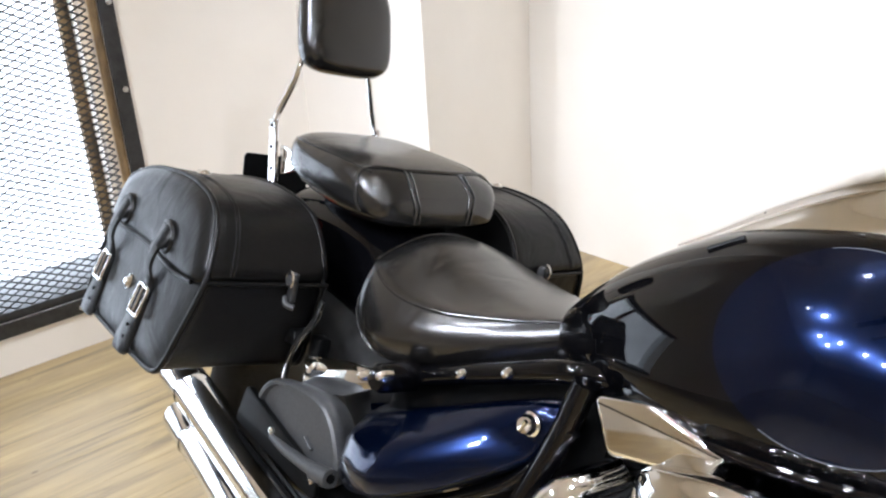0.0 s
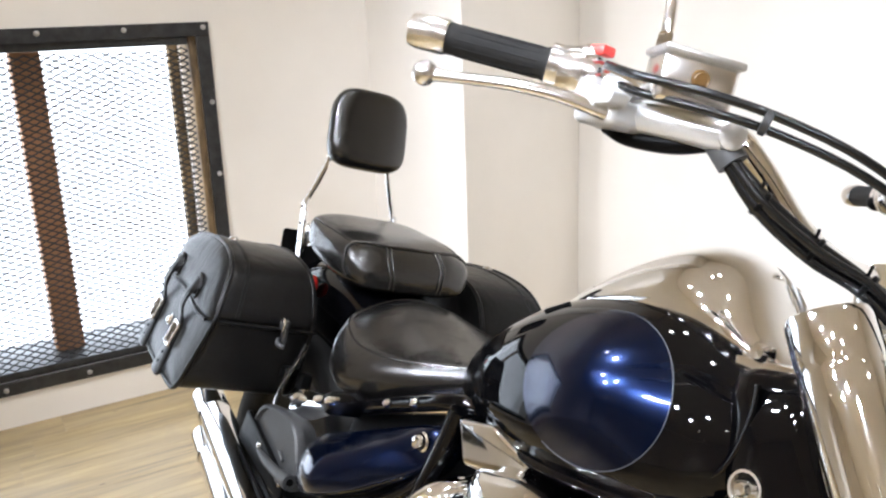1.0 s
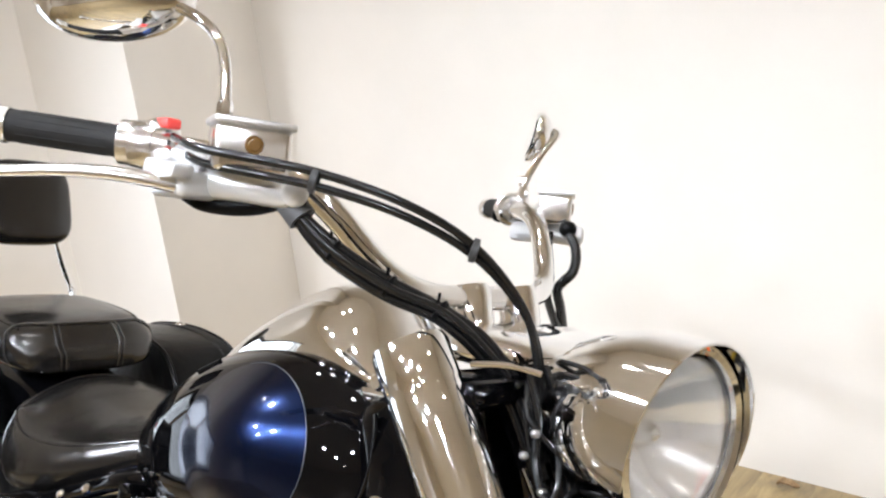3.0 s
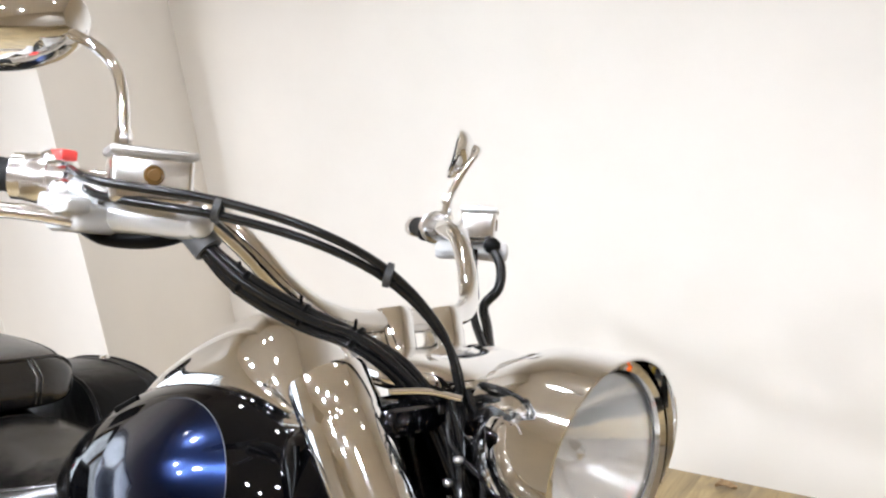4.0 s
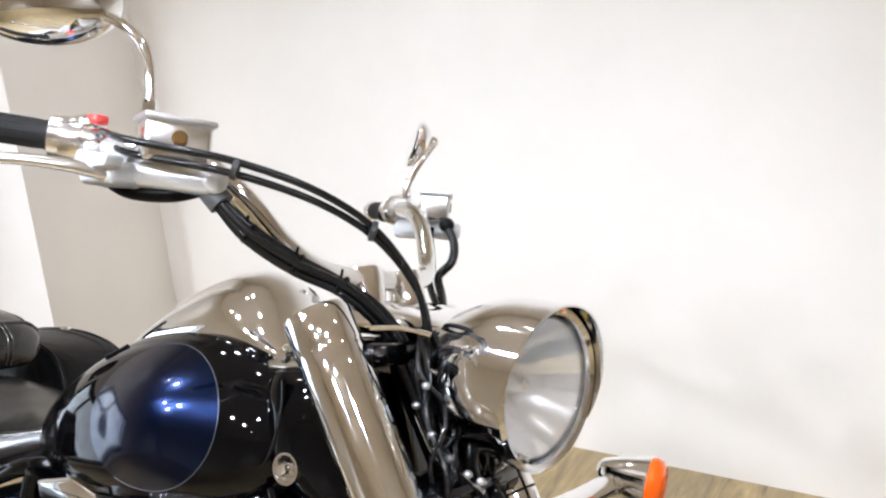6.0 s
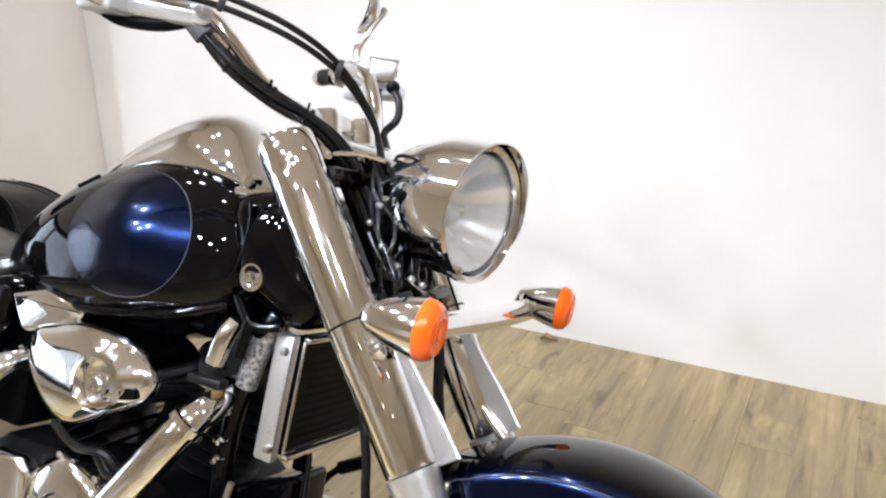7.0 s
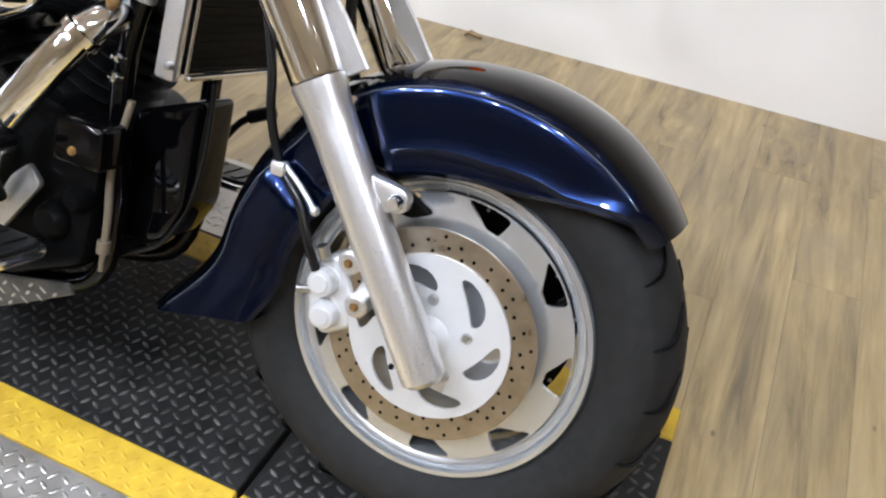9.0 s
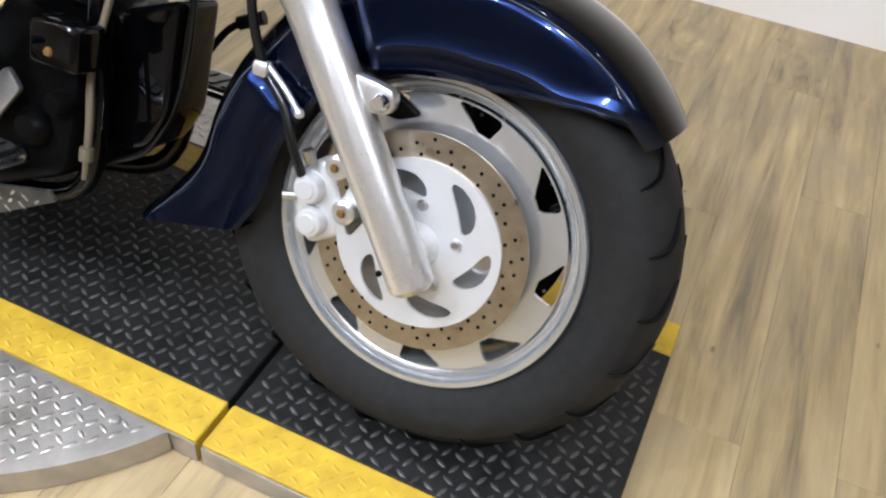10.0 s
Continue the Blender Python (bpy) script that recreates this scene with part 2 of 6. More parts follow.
    m.node_tree.links.new(r3.outputs["Color"], grey.inputs[0])
    m.node_tree.links.new(hsv.outputs["Color"], grey.inputs[6])
    # scattered small knots and specks
    vor = node(m, "ShaderNodeTexVoronoi", Scale=14.0)
    half = node(m, "ShaderNodeMapping")
    half.inputs["Scale"].default_value = (1, 0.5, 1)
    wire(m, addv, "Vector", half, "Vector"), wire(m, half, "Vector", vor, "Vector")
    sep = node(m, "ShaderNodeSeparateColor")
    wire(m, vor, "Color", sep, "Color")
    few = node(m, "ShaderNodeMath")
    few.operation = "MULTIPLY"
    size = node(m, "ShaderNodeMapRange")
    size.inputs["From Min"].default_value, size.inputs["From Max"].default_value = 0.035, 0.085
    size.inputs["To Min"].default_value, size.inputs["To Max"].default_value = 1.0, 0.0
    wire(m, vor, "Distance", size, "Value")
    pick = node(m, "ShaderNodeMath")
    pick.operation = "GREATER_THAN"
    pick.inputs[1].default_value = 0.62
    wire(m, sep, "Red", pick, 0), wire(m, pick, "Value", few, 0), wire(m, size, "Result", few, 1)
    knot = node(m, "ShaderNodeMix")
    knot.data_type = "RGBA"
    knot.inputs[7].default_value = (0.06, 0.045, 0.03, 1)
    weak = node(m, "ShaderNodeMath")
    weak.operation = "MULTIPLY"
    weak.inputs[1].default_value = 0.65
    wire(m, few, "Value", weak, 0)
    m.node_tree.links.new(weak.outputs[0], knot.inputs[0])
    m.node_tree.links.new(grey.outputs[2], knot.inputs[6])
    m.node_tree.links.new(knot.outputs[2], bsdf(m).inputs["Base Color"])
    bp = node(m, "ShaderNodeBump", Strength=0.25, Distance=0.001)
    wire(m, fine, "Fac", bp, "Height"), wire(m, bp, "Normal", bsdf(m), "Normal")
    return m


PLANK = plank_material()


# ---- mesh helpers ----
def finish(name, bm, material, smooth=True, angle=40):
    bmesh.ops.recalc_face_normals(bm, faces=bm.faces)
    me = bpy.data.meshes.new(name)
    bm.to_mesh(me)
    bm.free()
    if smooth:
        me.shade_smooth()
        me.set_sharp_from_angle(angle=radians(angle))
    me.materials.append(material)
    return me


def part(name, bm, material, parent, label="", smooth=True, angle=40):
    ob = new(name, finish(name, bm, material, smooth, angle))
    ob.parent = parent
    return tagged(ob, label)


def thing(name, bm, material, label, category, kind="", smooth=True, angle=40, group=""):
    return tagged(new(name, finish(name, bm, material, smooth, angle)), label, category, group, kind)


def ring_loft(rings, cap=True, closed=False):
    bm = bmesh.new()
    vs = [[bm.verts.new(p) for p in r] for r in rings]
    n = len(vs[0])
    pairs = list(zip(vs, vs[1:])) + ([(vs[-1], vs[0])] if closed else [])
    for a, b in pairs:
        for i in range(n):
            bm.faces.new((a[i], a[(i + 1) % n], b[(i + 1) % n], b[i]))
    if cap and not closed:
        bm.faces.new(vs[0][::-1])
        bm.faces.new(vs[-1])
    return bm


def spline(points, steps=6):
    """Catmull-Rom through tuples of any width."""
    p = [np.array(q, float) for q in points]
    if len(p) < 3:
        return p
    p = [2 * p[0] - p[1]] + p + [2 * p[-1] - p[-2]]
    out = []
    for a, b, c, d in zip(p, p[1:], p[2:], p[3:]):
        for k in range(steps):
            t = k / steps
            out.append(0.5 * (2 * b + (c - a) * t + (2 * a - 5 * b + 4 * c - d) * t * t + (3 * b - a - 3 * c + d) * t ** 3))
    return out + [p[-2]]


def tube(points, radius, sides=12, steps=5, smooth_path=True, flat=1.0):
    """A round bar along points; radius may be a list, one per given point."""
    radii = radius if isinstance(radius, (list, tuple)) else [radius] * len(points)
    rows = [(*p, r) for p, r in zip(points, radii)]
    rows = spline(rows, steps) if smooth_path else [np.array(r, float) for r in rows]
    pts = [Vector(r[:3]) for r in rows]
    rings, up = [], None
    for i, p in enumerate(pts):
        d = (pts[min(i + 1, len(pts) - 1)] - pts[max(i - 1, 0)]).normalized()
        if up is None:
            up = d.orthogonal().normalized()
        up = (up - d * up.dot(d)).normalized()
        side = d.cross(up)
        r = rows[i][3]
        rings.append([p + (up * math.cos(a) * flat + side * math.sin(a)) * r for a in (2 * math.pi * k / sides for k in range(sides))])
    return ring_loft(rings)


def lathe(profile, m=None, sides=48, closed=False, cap=False):
    """Profile of (radius, along) turned round the local y axis, then set at m."""
    rings = [[Vector((r * math.cos(a), h, r * math.sin(a))) for a in (2 * math.pi * k / sides for k in range(sides))] for r, h in profile]
    bm = ring_loft(rings, cap, closed)
    if m is not None:
        bm.transform(m)
    return bm


def to_axis(place, direction):
    """A pose whose y axis points along direction."""
    d = Vector(direction).normalized()
    q = Vector((0, 1, 0)).rotation_difference(d)
    return Matrix.Translation(place) @ q.to_matrix().to_4x4()


def box(x0, x1, y0, y1, z0, z1, bevel=0.0, segments=2):
    bm = bmesh.new()
    bmesh.ops.create_cube(bm, size=1)
    for v in bm.verts:
        v.co = Vector((x0 + (v.co.x + 0.5) * (x1 - x0), y0 + (v.co.y + 0.5) * (y1 - y0), z0 + (v.co.z + 0.5) * (z1 - z0)))
    if bevel:
        bmesh.ops.bevel(bm, geom=bm.edges[:], offset=bevel, segments=segments, affect="EDGES", profile=0.5)
    return bm


def slab(outline, y0, y1, bevel=0.0, segments=2, m=None):
    """A flat plate: outline of (x, z), from y0 to y1."""
    bm = bmesh.new()
    a = [bm.verts.new((x, y0, z)) for x, z in outline]
    b = [bm.verts.new((x, y1, z)) for x, z in outline]
    bm.faces.new(a), bm.faces.new(b[::-1])
    n = len(a)
    for i in range(n):
        bm.faces.new((a[i], b[i], b[(i + 1) % n], a[(i + 1) % n]))
    bmesh.ops.recalc_face_normals(bm, faces=bm.faces)
    if bevel:
        rim = [e for e in bm.edges if abs(e.verts[0].co.y - e.verts[1].co.y) < 1e-6]
        bmesh.ops.bevel(bm, geom=rim, offset=bevel, segments=segments, affect="EDGES", profile=0.5)
    if m is not None:
        bm.transform(m)
    return bm


def ball(place, rx, ry=None, rz=None, seg=16):
    bm = bmesh.new()
    bmesh.ops.create_uvsphere(bm, u_segments=seg, v_segments=max(6, seg * 2 // 3), radius=1)
    bm.transform(Matrix.Translation(place) @ Matrix.Diagonal((rx, ry or rx, rz or rx, 1)))
    return bm


def joined(*bms):
    out = bmesh.new()
    for b in bms:
        me = bpy.data.meshes.new("tmp")
        b.to_mesh(me)
        b.free()
        out.from_mesh(me)
        bpy.data.meshes.remove(me)
    return out


def rounded(corners, radius, steps=5):
    """A polygon of (x, z) with rounded corners; radius may be one per corner."""
    out, n = [], len(corners)
    for i in range(n):
        p, a, b = (np.array(corners[k % n], float) for k in (i, i - 1, i + 1))
        r = radius[i] if isinstance(radius, (list, tuple)) else radius
        da, db = (a - p), (b - p)
        la, lb = np.linalg.norm(da), np.linalg.norm(db)
        r = min(r, la * 0.49, lb * 0.49)
        p0, p1 = p + da / la * r, p + db / lb * r
        for k in range(steps + 1):
            t = k / steps
            out.append(tuple((1 - t) ** 2 * p0 + 2 * t * (1 - t) * p + t * t * p1))
    return out


def egg(x, yc, zlow, zhigh, half, power=2.5, n=36, waist=0.0, slant=0.0):
    """A closed ring in the plane x: a superellipse from zlow to zhigh; waist lifts the widest line; slant leans the ring along x."""
    zc, h, ring = (zlow + zhigh) / 2 + waist, (zhigh - zlow) / 2, []
    for k in range(n):
        a = 2 * math.pi * k / n
        c, s_ = math.cos(a), math.sin(a)
        y = half * math.copysign(abs(c) ** (2 / power), c)
        top = zhigh - zc if s_ > 0 else zc - zlow
        z = zc + top * math.copysign(abs(s_) ** (2 / power), s_)
        ring.append((x + slant * (z - zc), yc + y, z))
    return ring


def hull(stations, power=2.5, n=36, steps=5):
    """A smooth body through stations of (x, yc, zlow, zhigh, half, waist, slant)."""
    return ring_loft([egg(*r[:5], power, n, r[5], r[6]) for r in spline(stations, steps)])


# ---- the room ----
def box_wall(name, label, pieces, paint=WALLPAINT):
    """A wall out of butted boxes, one mesh."""
    bm = joined(*[box(*p) for p in pieces])
    return thing(name, bm, paint, label, "wall", "structure", False)


WX, NY, SY, EX = -2.25, 1.71, -5.5, 5.6
floor = thing("floor", box(WX - 0.2, EX, SY, NY + 0.2, -0.12, -0.004), PLANK, "washed oak vinyl plank floor of a showroom", "floor", "structure", False)
thing("ceiling", box(WX - 0.2, EX, SY, NY + 0.2, CEIL, CEIL + 0.1), CEILPAINT, "plain pale ceiling with small spot lamps", "ceiling", "structure", False)
OY0, OY1, OZ0, OZ1 = -1.45, 0.305, 0.165, 1.29
box_wall("wall_west", "cream painted wall round a steel mesh window", [
    (WX - 0.30, WX, SY, OY0, -0.1, CEIL), (WX - 0.30, WX, OY1, NY + 0.2, -0.1, CEIL),
    (WX - 0.30, WX, OY0, OY1, -0.1, OZ0), (WX - 0.30, WX, OY0, OY1, OZ1, CEIL)])
box_wall("wall_north", "overexposed cream painted wall behind the motorcycle", [(WX, EX, NY, NY + 0.2, -0.1, CEIL)])
pillar = bmesh.new()
lo = [pillar.verts.new((x, y, -0.1)) for x, y in ((WX, 0.98), (-1.565, 0.98), (-1.83, NY), (WX, NY))]
hi = [pillar.verts.new((v.co.x, v.co.y, CEIL)) for v in lo]
for i in range(4):
    pillar.faces.new((lo[i], lo[(i + 1) % 4], hi[(i + 1) % 4], hi[i]))
pillar.faces.new(hi), pillar.faces.new(lo[::-1])
thing("wall_corner", pillar, WALLPAINT, "boxed-out cream painted corner of the wall", "wall", "structure", False)
box_wall("wall_east", "tan painted end wall", [(EX, EX + 0.2, SY, NY + 0.2, -0.1, CEIL)], TANPAINT)
box_wall("wall_south", "tan painted wall behind the camera", [(WX - 0.2, EX, SY - 0.2, SY, -0.1, CEIL)], TANPAINT)
thing("backdrop", box(WX - 0.62, WX - 0.60, OY0 - 0.4, OY1 + 0.5, OZ0 - 0.3, OZ1 + 0.4), GLOW, "white daylight beyond the mesh window", "backdrop", "structure", False)


def mesh_window():
    root = tagged(new("window_1"), "steel framed window covered with expanded metal mesh", "window", "", "structure")
    w = 0.048
    y0, y1, z0, z1 = OY0 - 0.003, OY1 + w - 0.003, OZ0 - w + 0.003, OZ1 + w - 0.003
    x0, x1 = WX + 0.001, WX + 0.010
    part("frame_bar", box(x0, x1, y0, y1, z1 - w, z1, 0.002, 1), STEEL, root)
    part("frame_bar", box(x0, x1, y0, y1, z0, z0 + w, 0.002, 1), STEEL, root)
    part("frame_bar", box(x0, x1, y1 - w, y1, z0 + w, z1 - w, 0.002, 1), STEEL, root)
    me = None
    spots = [(y1 - 0.02 - 0.27 * k, z) for k in range(6) for z in (z0 + 0.022, z1 - 0.018)] + [(y1 - 0.015, z1 - 0.018 - 0.262 * k) for k in range(1, 4)]
    for y, z in spots:
        if me is None:
            ob = part("bolt", lathe([(0.0, 0.007), (0.006, 0.006), (0.009, 0.003), (0.0095, -0.001)], to_axis((0, 0, 0), (1, 0, 0)), 14), BOLT, root)
            me = ob.data
        else:
            ob = new("bolt", me)
            ob.parent = root
        ob.location = (x1, y, z)
    # timber lining of the opening and the post behind the mesh
    part("jamb", box(WX - 0.13, WX - 0.004, OY1 - 0.03, OY1 - 0.001, OZ0 + 0.001, OZ1 - 0.001, 0.004), ROUGHWOOD, root, "rough dark timber jamb")
    part("sill", box(WX - 0.29, WX - 0.004, OY0 + 0.002, OY1 - 0.032, OZ0 + 0.001, OZ0 + 0.03, 0.004), STEEL, root, "dark steel sill")
    part("head", box(WX - 0.10, WX - 0.004, OY0 + 0.002, OY1 - 0.032, OZ1 - 0.03, OZ1 - 0.001, 0.004), STEEL, root)
    part("post", box(WX - 0.20, WX - 0.11, -0.290, -0.195, OZ0 + 0.032, OZ1 - 0.032, 0.006), REDWOOD, root, "red-brown stained timber post")
    part("mullion", box(WX - 0.30, WX - 0.262, OY1 - 0.036, OY1 - 0.001, OZ0 + 0.032, OZ1 - 0.002, 0.003), ROUGHWOOD, root, "thin brown timber upright")
    # expanded metal: rows of zigzag strands
    verts, faces = [], []
    pitch, rise, t, x = 0.046, 0.0112, 0.0023, WX - 0.012
    rows = int((OZ1 - OZ0 - 0.06) / rise) + 1
    cols = int((OY1 - OY0 - 0.03) / (pitch / 2))
    for r in range(rows):
        z = OZ0 + 0.032 + r * rise
        for c in range(cols):
            ya, yb = OY1 - 0.032 - c * pitch / 2, OY1 - 0.032 - (c + 1) * pitch / 2
            up = (c + r) % 2
            za, zb = (z, z + rise) if up else (z + rise, z)
            if zb > OZ1 - 0.032 or za > OZ1 - 0.032:
                continue
            k = len(verts)
            for yy, zz in ((ya, za), (yb, zb)):
                verts += [(x - 0.0025, yy, zz - t), (x - 0.0010, yy, zz - t * 1.3), (x + 0.0025, yy, zz + t), (x + 0.0010, yy, zz + t * 1.3)]
            faces += [(k, k + 1, k + 5, k + 4), (k + 1, k + 2, k + 6, k + 5), (k + 2, k + 3, k + 7, k + 6), (k + 3, k, k + 4, k + 7)]
    me = bpy.data.meshes.new("mesh_screen")
    me.from_pydata(verts, [], faces)
    me.materials.append(MESHSTEEL)
    ob = new("mesh_screen", me)
    ob.parent = root
    tagged(ob, "expanded metal mesh", kind="stuff")


mesh_window()


def spot_fixture(x, y):
    root = tagged(new("ceiling_spot"), "small round white ceiling spot lamp", "lamp", "ceiling spots")
    root.location = (x, y, CEIL)
    flip = to_axis((0, 0, 0), (0, 0, -1))
    part("housing", lathe([(0.0, 0.0), (0.055, 0.0), (0.058, 0.06), (0.062, 0.14), (0.050, 0.14), (0.046, 0.09), (0.0, 0.088)], flip, 24), CEILPAINT, root)
    part("bulb", lathe([(0.0, 0.118), (0.02, 0.116), (0.036, 0.105), (0.04, 0.095)], flip, 20), LAMPGLOW, root, "glowing lamp")
    return root


# every spot gets a fixture, the added ones too
first_spot = spot_fixture(*SPOTS[0][0])
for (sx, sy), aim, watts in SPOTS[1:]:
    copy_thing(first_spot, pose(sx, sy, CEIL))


# ---- the display platform ----
PLAT = 0.05
YL0, YL1, YL2, YL3 = -0.285, -0.205, 0.222, 0.302
TX0, TX1, JOINT = -1.02, 1.20, 0.617


def treads(name, inside, x0, x1, y0, y1, material, parent):
    """Raised lozenges in alternating directions, 21 mm apart."""
    verts, faces, p = [], [], 0.0215
    for i in range(int((x1 - x0) / p)):
        for j in range(int((y1 - y0) / p)):
            cx, cy = x0 + (i + 0.5) * p, y0 + (j + 0.5) * p
            if not inside(cx, cy):
                continue
            a = radians(45 if (i + j) % 2 else -45) + radians(20)
            ca, sa = math.cos(a), math.sin(a)
            k = len(verts)
            for u, v, h in ((-0.0112, 0, 0), (-0.004, -0.0032, 0), (0.004, -0.0032, 0), (0.0112, 0, 0), (0.004, 0.0032, 0), (-0.004, 0.0032, 0), (-0.0066, 0, 0.0019), (0.0066, 0, 0.0019)):
                verts.append((cx + u * ca - v * sa, cy + u * sa + v * ca, PLAT + h))
            faces += [(k, k + 1, k + 6), (k + 1, k + 2, k + 7, k + 6), (k + 2, k + 3, k + 7), (k + 3, k + 4, k + 7), (k + 4, k + 5, k + 6, k + 7), (k + 5, k, k + 6)]
    me = bpy.data.meshes.new(name)
    me.from_pydata(verts, [], faces)
    me.shade_smooth()
    me.materials.append(material)
    ob = new(name, me)
    ob.parent = parent
    tagged(ob, "raised tread lozenges", kind="stuff")


def platform():
    root = tagged(new("display_platform"), "black tread plate ramp with yellow edges over a round turntable", "platform")
    for nm, xa, xb in (("rear_section", TX0, JOINT - 0.004), ("front_section", JOINT + 0.006, TX1)):
        part(nm, box(xa, xb, YL1 + 0.001, YL2 - 0.001, 0.002, PLAT, 0.002, 1), DIAMOND_BLACK, root, "black painted tread plate", False)
        for ya, yb in ((YL0, YL1), (YL2, YL3)):
            part("edge_strip", box(xa, xb, ya, yb, 0.002, PLAT, 0.002, 1), DIAMOND_YELLOW, root, "yellow painted tread plate edge", False)
            treads("tread", lambda x, y: True, xa + 0.01, xb - 0.005, ya, yb, DIAMOND_YELLOW, root)
        treads("tread", lambda x, y: True, xa + 0.01, xb - 0.005, YL1, YL2, DIAMOND_WORN, root)
        for ya, yb in ((YL0 - 0.004, YL0 - 0.001), (YL3 + 0.001, YL3 + 0.004)):
            part("side_plate", box(xa, xb, ya, yb, 0.002, PLAT - 0.006), DIAMOND_BARE, root, "bare tread plate side", False)
    cx, cy, rad = 0.09, 0.0075, 0.563
    for s in (-1, 1):
        lim = YL0 - 0.006 if s < 0 else YL3 + 0.006
        a0 = math.asin((lim - cy) / rad * s)
        outline = [(cx + rad * math.cos(a), cy + s * rad * math.sin(a)) for a in np.linspace(a0, math.pi - a0, 40)]
        bm = bmesh.new()
        lo = [bm.verts.new((x, y, 0.002)) for x, y in outline]
        hi = [bm.verts.new((x, y, PLAT - 0.001)) for x, y in outline]
        n = len(lo)
        bm.faces.new(lo[::-1]), bm.faces.new(hi)
        for i in range(n):
            bm.faces.new((lo[i], lo[(i + 1) % n], hi[(i + 1) % n], hi[i]))
        part("turntable_segment", bm, DIAMOND_BARE, root, "bare metal tread plate turntable", False)
        treads("tread", lambda x, y: math.hypot(x - cx, y - cy) < rad - 0.02 and (y < lim - 0.012 if s < 0 else y > lim + 0.012), cx - rad, cx + rad, cy - rad, cy + rad, DIAMOND_BARE, root)
    for x, y in ((0.49, -0.311), (-0.3, -0.33), (0.45, 0.33), (0.1, -0.52)):
        part("bolt", lathe([(0.0, 0.004), (0.006, 0.0035), (0.009, 0.0)], to_axis((x, y, PLAT), (0, 0, 1)), 12), BOLT, root)


platform()



def dry_leaf():
    """A small curled dry leaf."""
    bm = bmesh.new()
    rng = random.Random(3)
    rows = []
    for i in range(7):
        u = i / 6
        w = 0.016 * math.sin(math.pi * (0.08 + 0.9 * u)) * rng.uniform(0.75, 1.2)
        rows.append([(-0.03 + 0.06 * u, w * v, 0.004 + 0.010 * abs(v) ** 1.5 * rng.uniform(0.6, 1.2) + 0.006 * math.sin(u * 5)) for v in (-1, -0.5, 0, 0.5, 1)])
    lo = [[bm.verts.new(c) for c in row] for row in rows]
    hi = [[bm.verts.new((x, y, z + 0.0008)) for x, y, z in row] for row in rows]
    for g, flip in ((lo, True), (hi, False)):
        for i in range(6):
            for k in range(4):
                f = (g[i][k], g[i + 1][k], g[i + 1][k + 1], g[i][k + 1])
                bm.faces.new(f[::-1] if flip else f)
    leaf = thing("dry_leaf", bm, LEAF, "small curled dry brown leaf on the floor by the wall", "leaf")
    leaf.matrix_world = pose(0.234, 1.665, 0.0, 0, 0, 20)


dry_leaf()

# ---- the motorcycle ----
LEAN_DEG = 19.5
bike = tagged(new("motorcycle"), "dark blue cruiser motorcycle with chrome trim leaning on its side stand", "motorcycle")
bike.matrix_world = pose(0, -0.323 * math.sin(radians(LEAN_DEG)), PLAT + 0.001, -LEAN_DEG)
B = 0.06      # the frame's middle plane
AXLE = Vector((0.85, 0, 0.323))


def annulus(rings, sectors, solid, y0, y1, m):
    """A thick disc with openings: rings of radius, solid(r, a) tells where metal is."""
    bm = bmesh.new()
    vs = {}

    def v(i, k, y):
        key = (i, k % sectors, y)
        if key not in vs:
            a = 2 * math.pi * k / sectors
            vs[key] = bm.verts.new((rings[i] * math.cos(a), y, rings[i] * math.sin(a)))
        return vs[key]
    on = {(i, k): solid((rings[i] + rings[i + 1]) / 2, 2 * math.pi * (k + 0.5) / sectors) for i in range(len(rings) - 1) for k in range(sectors)}
    for (i, k), s in on.items():
        if not s:
            continue
        bm.faces.new((v(i, k, y0), v(i + 1, k, y0), v(i + 1, k + 1, y0), v(i, k + 1, y0)))
        bm.faces.new((v(i, k, y1), v(i, k + 1, y1), v(i + 1, k + 1, y1), v(i + 1, k, y1)))
        if not on.get((i - 1, k)):
            bm.faces.new((v(i, k, y0), v(i, k + 1, y0), v(i, k + 1, y1), v(i, k, y1)))
        if not on.get((i + 1, k)):
            bm.faces.new((v(i + 1, k, y0), v(i + 1, k, y1), v(i + 1, k + 1, y1), v(i + 1, k + 1, y0)))
        if not on[(i, (k - 1) % sectors)]:
            bm.faces.new((v(i, k, y0), v(i, k, y1), v(i + 1, k, y1), v(i + 1, k, y0)))
        if not on[(i, (k + 1) % sectors)]:
            bm.faces.new((v(i, k + 1, y0), v(i + 1, k + 1, y0), v(i + 1, k + 1, y1), v(i, k + 1, y1)))
    bm.transform(m)
    return bm


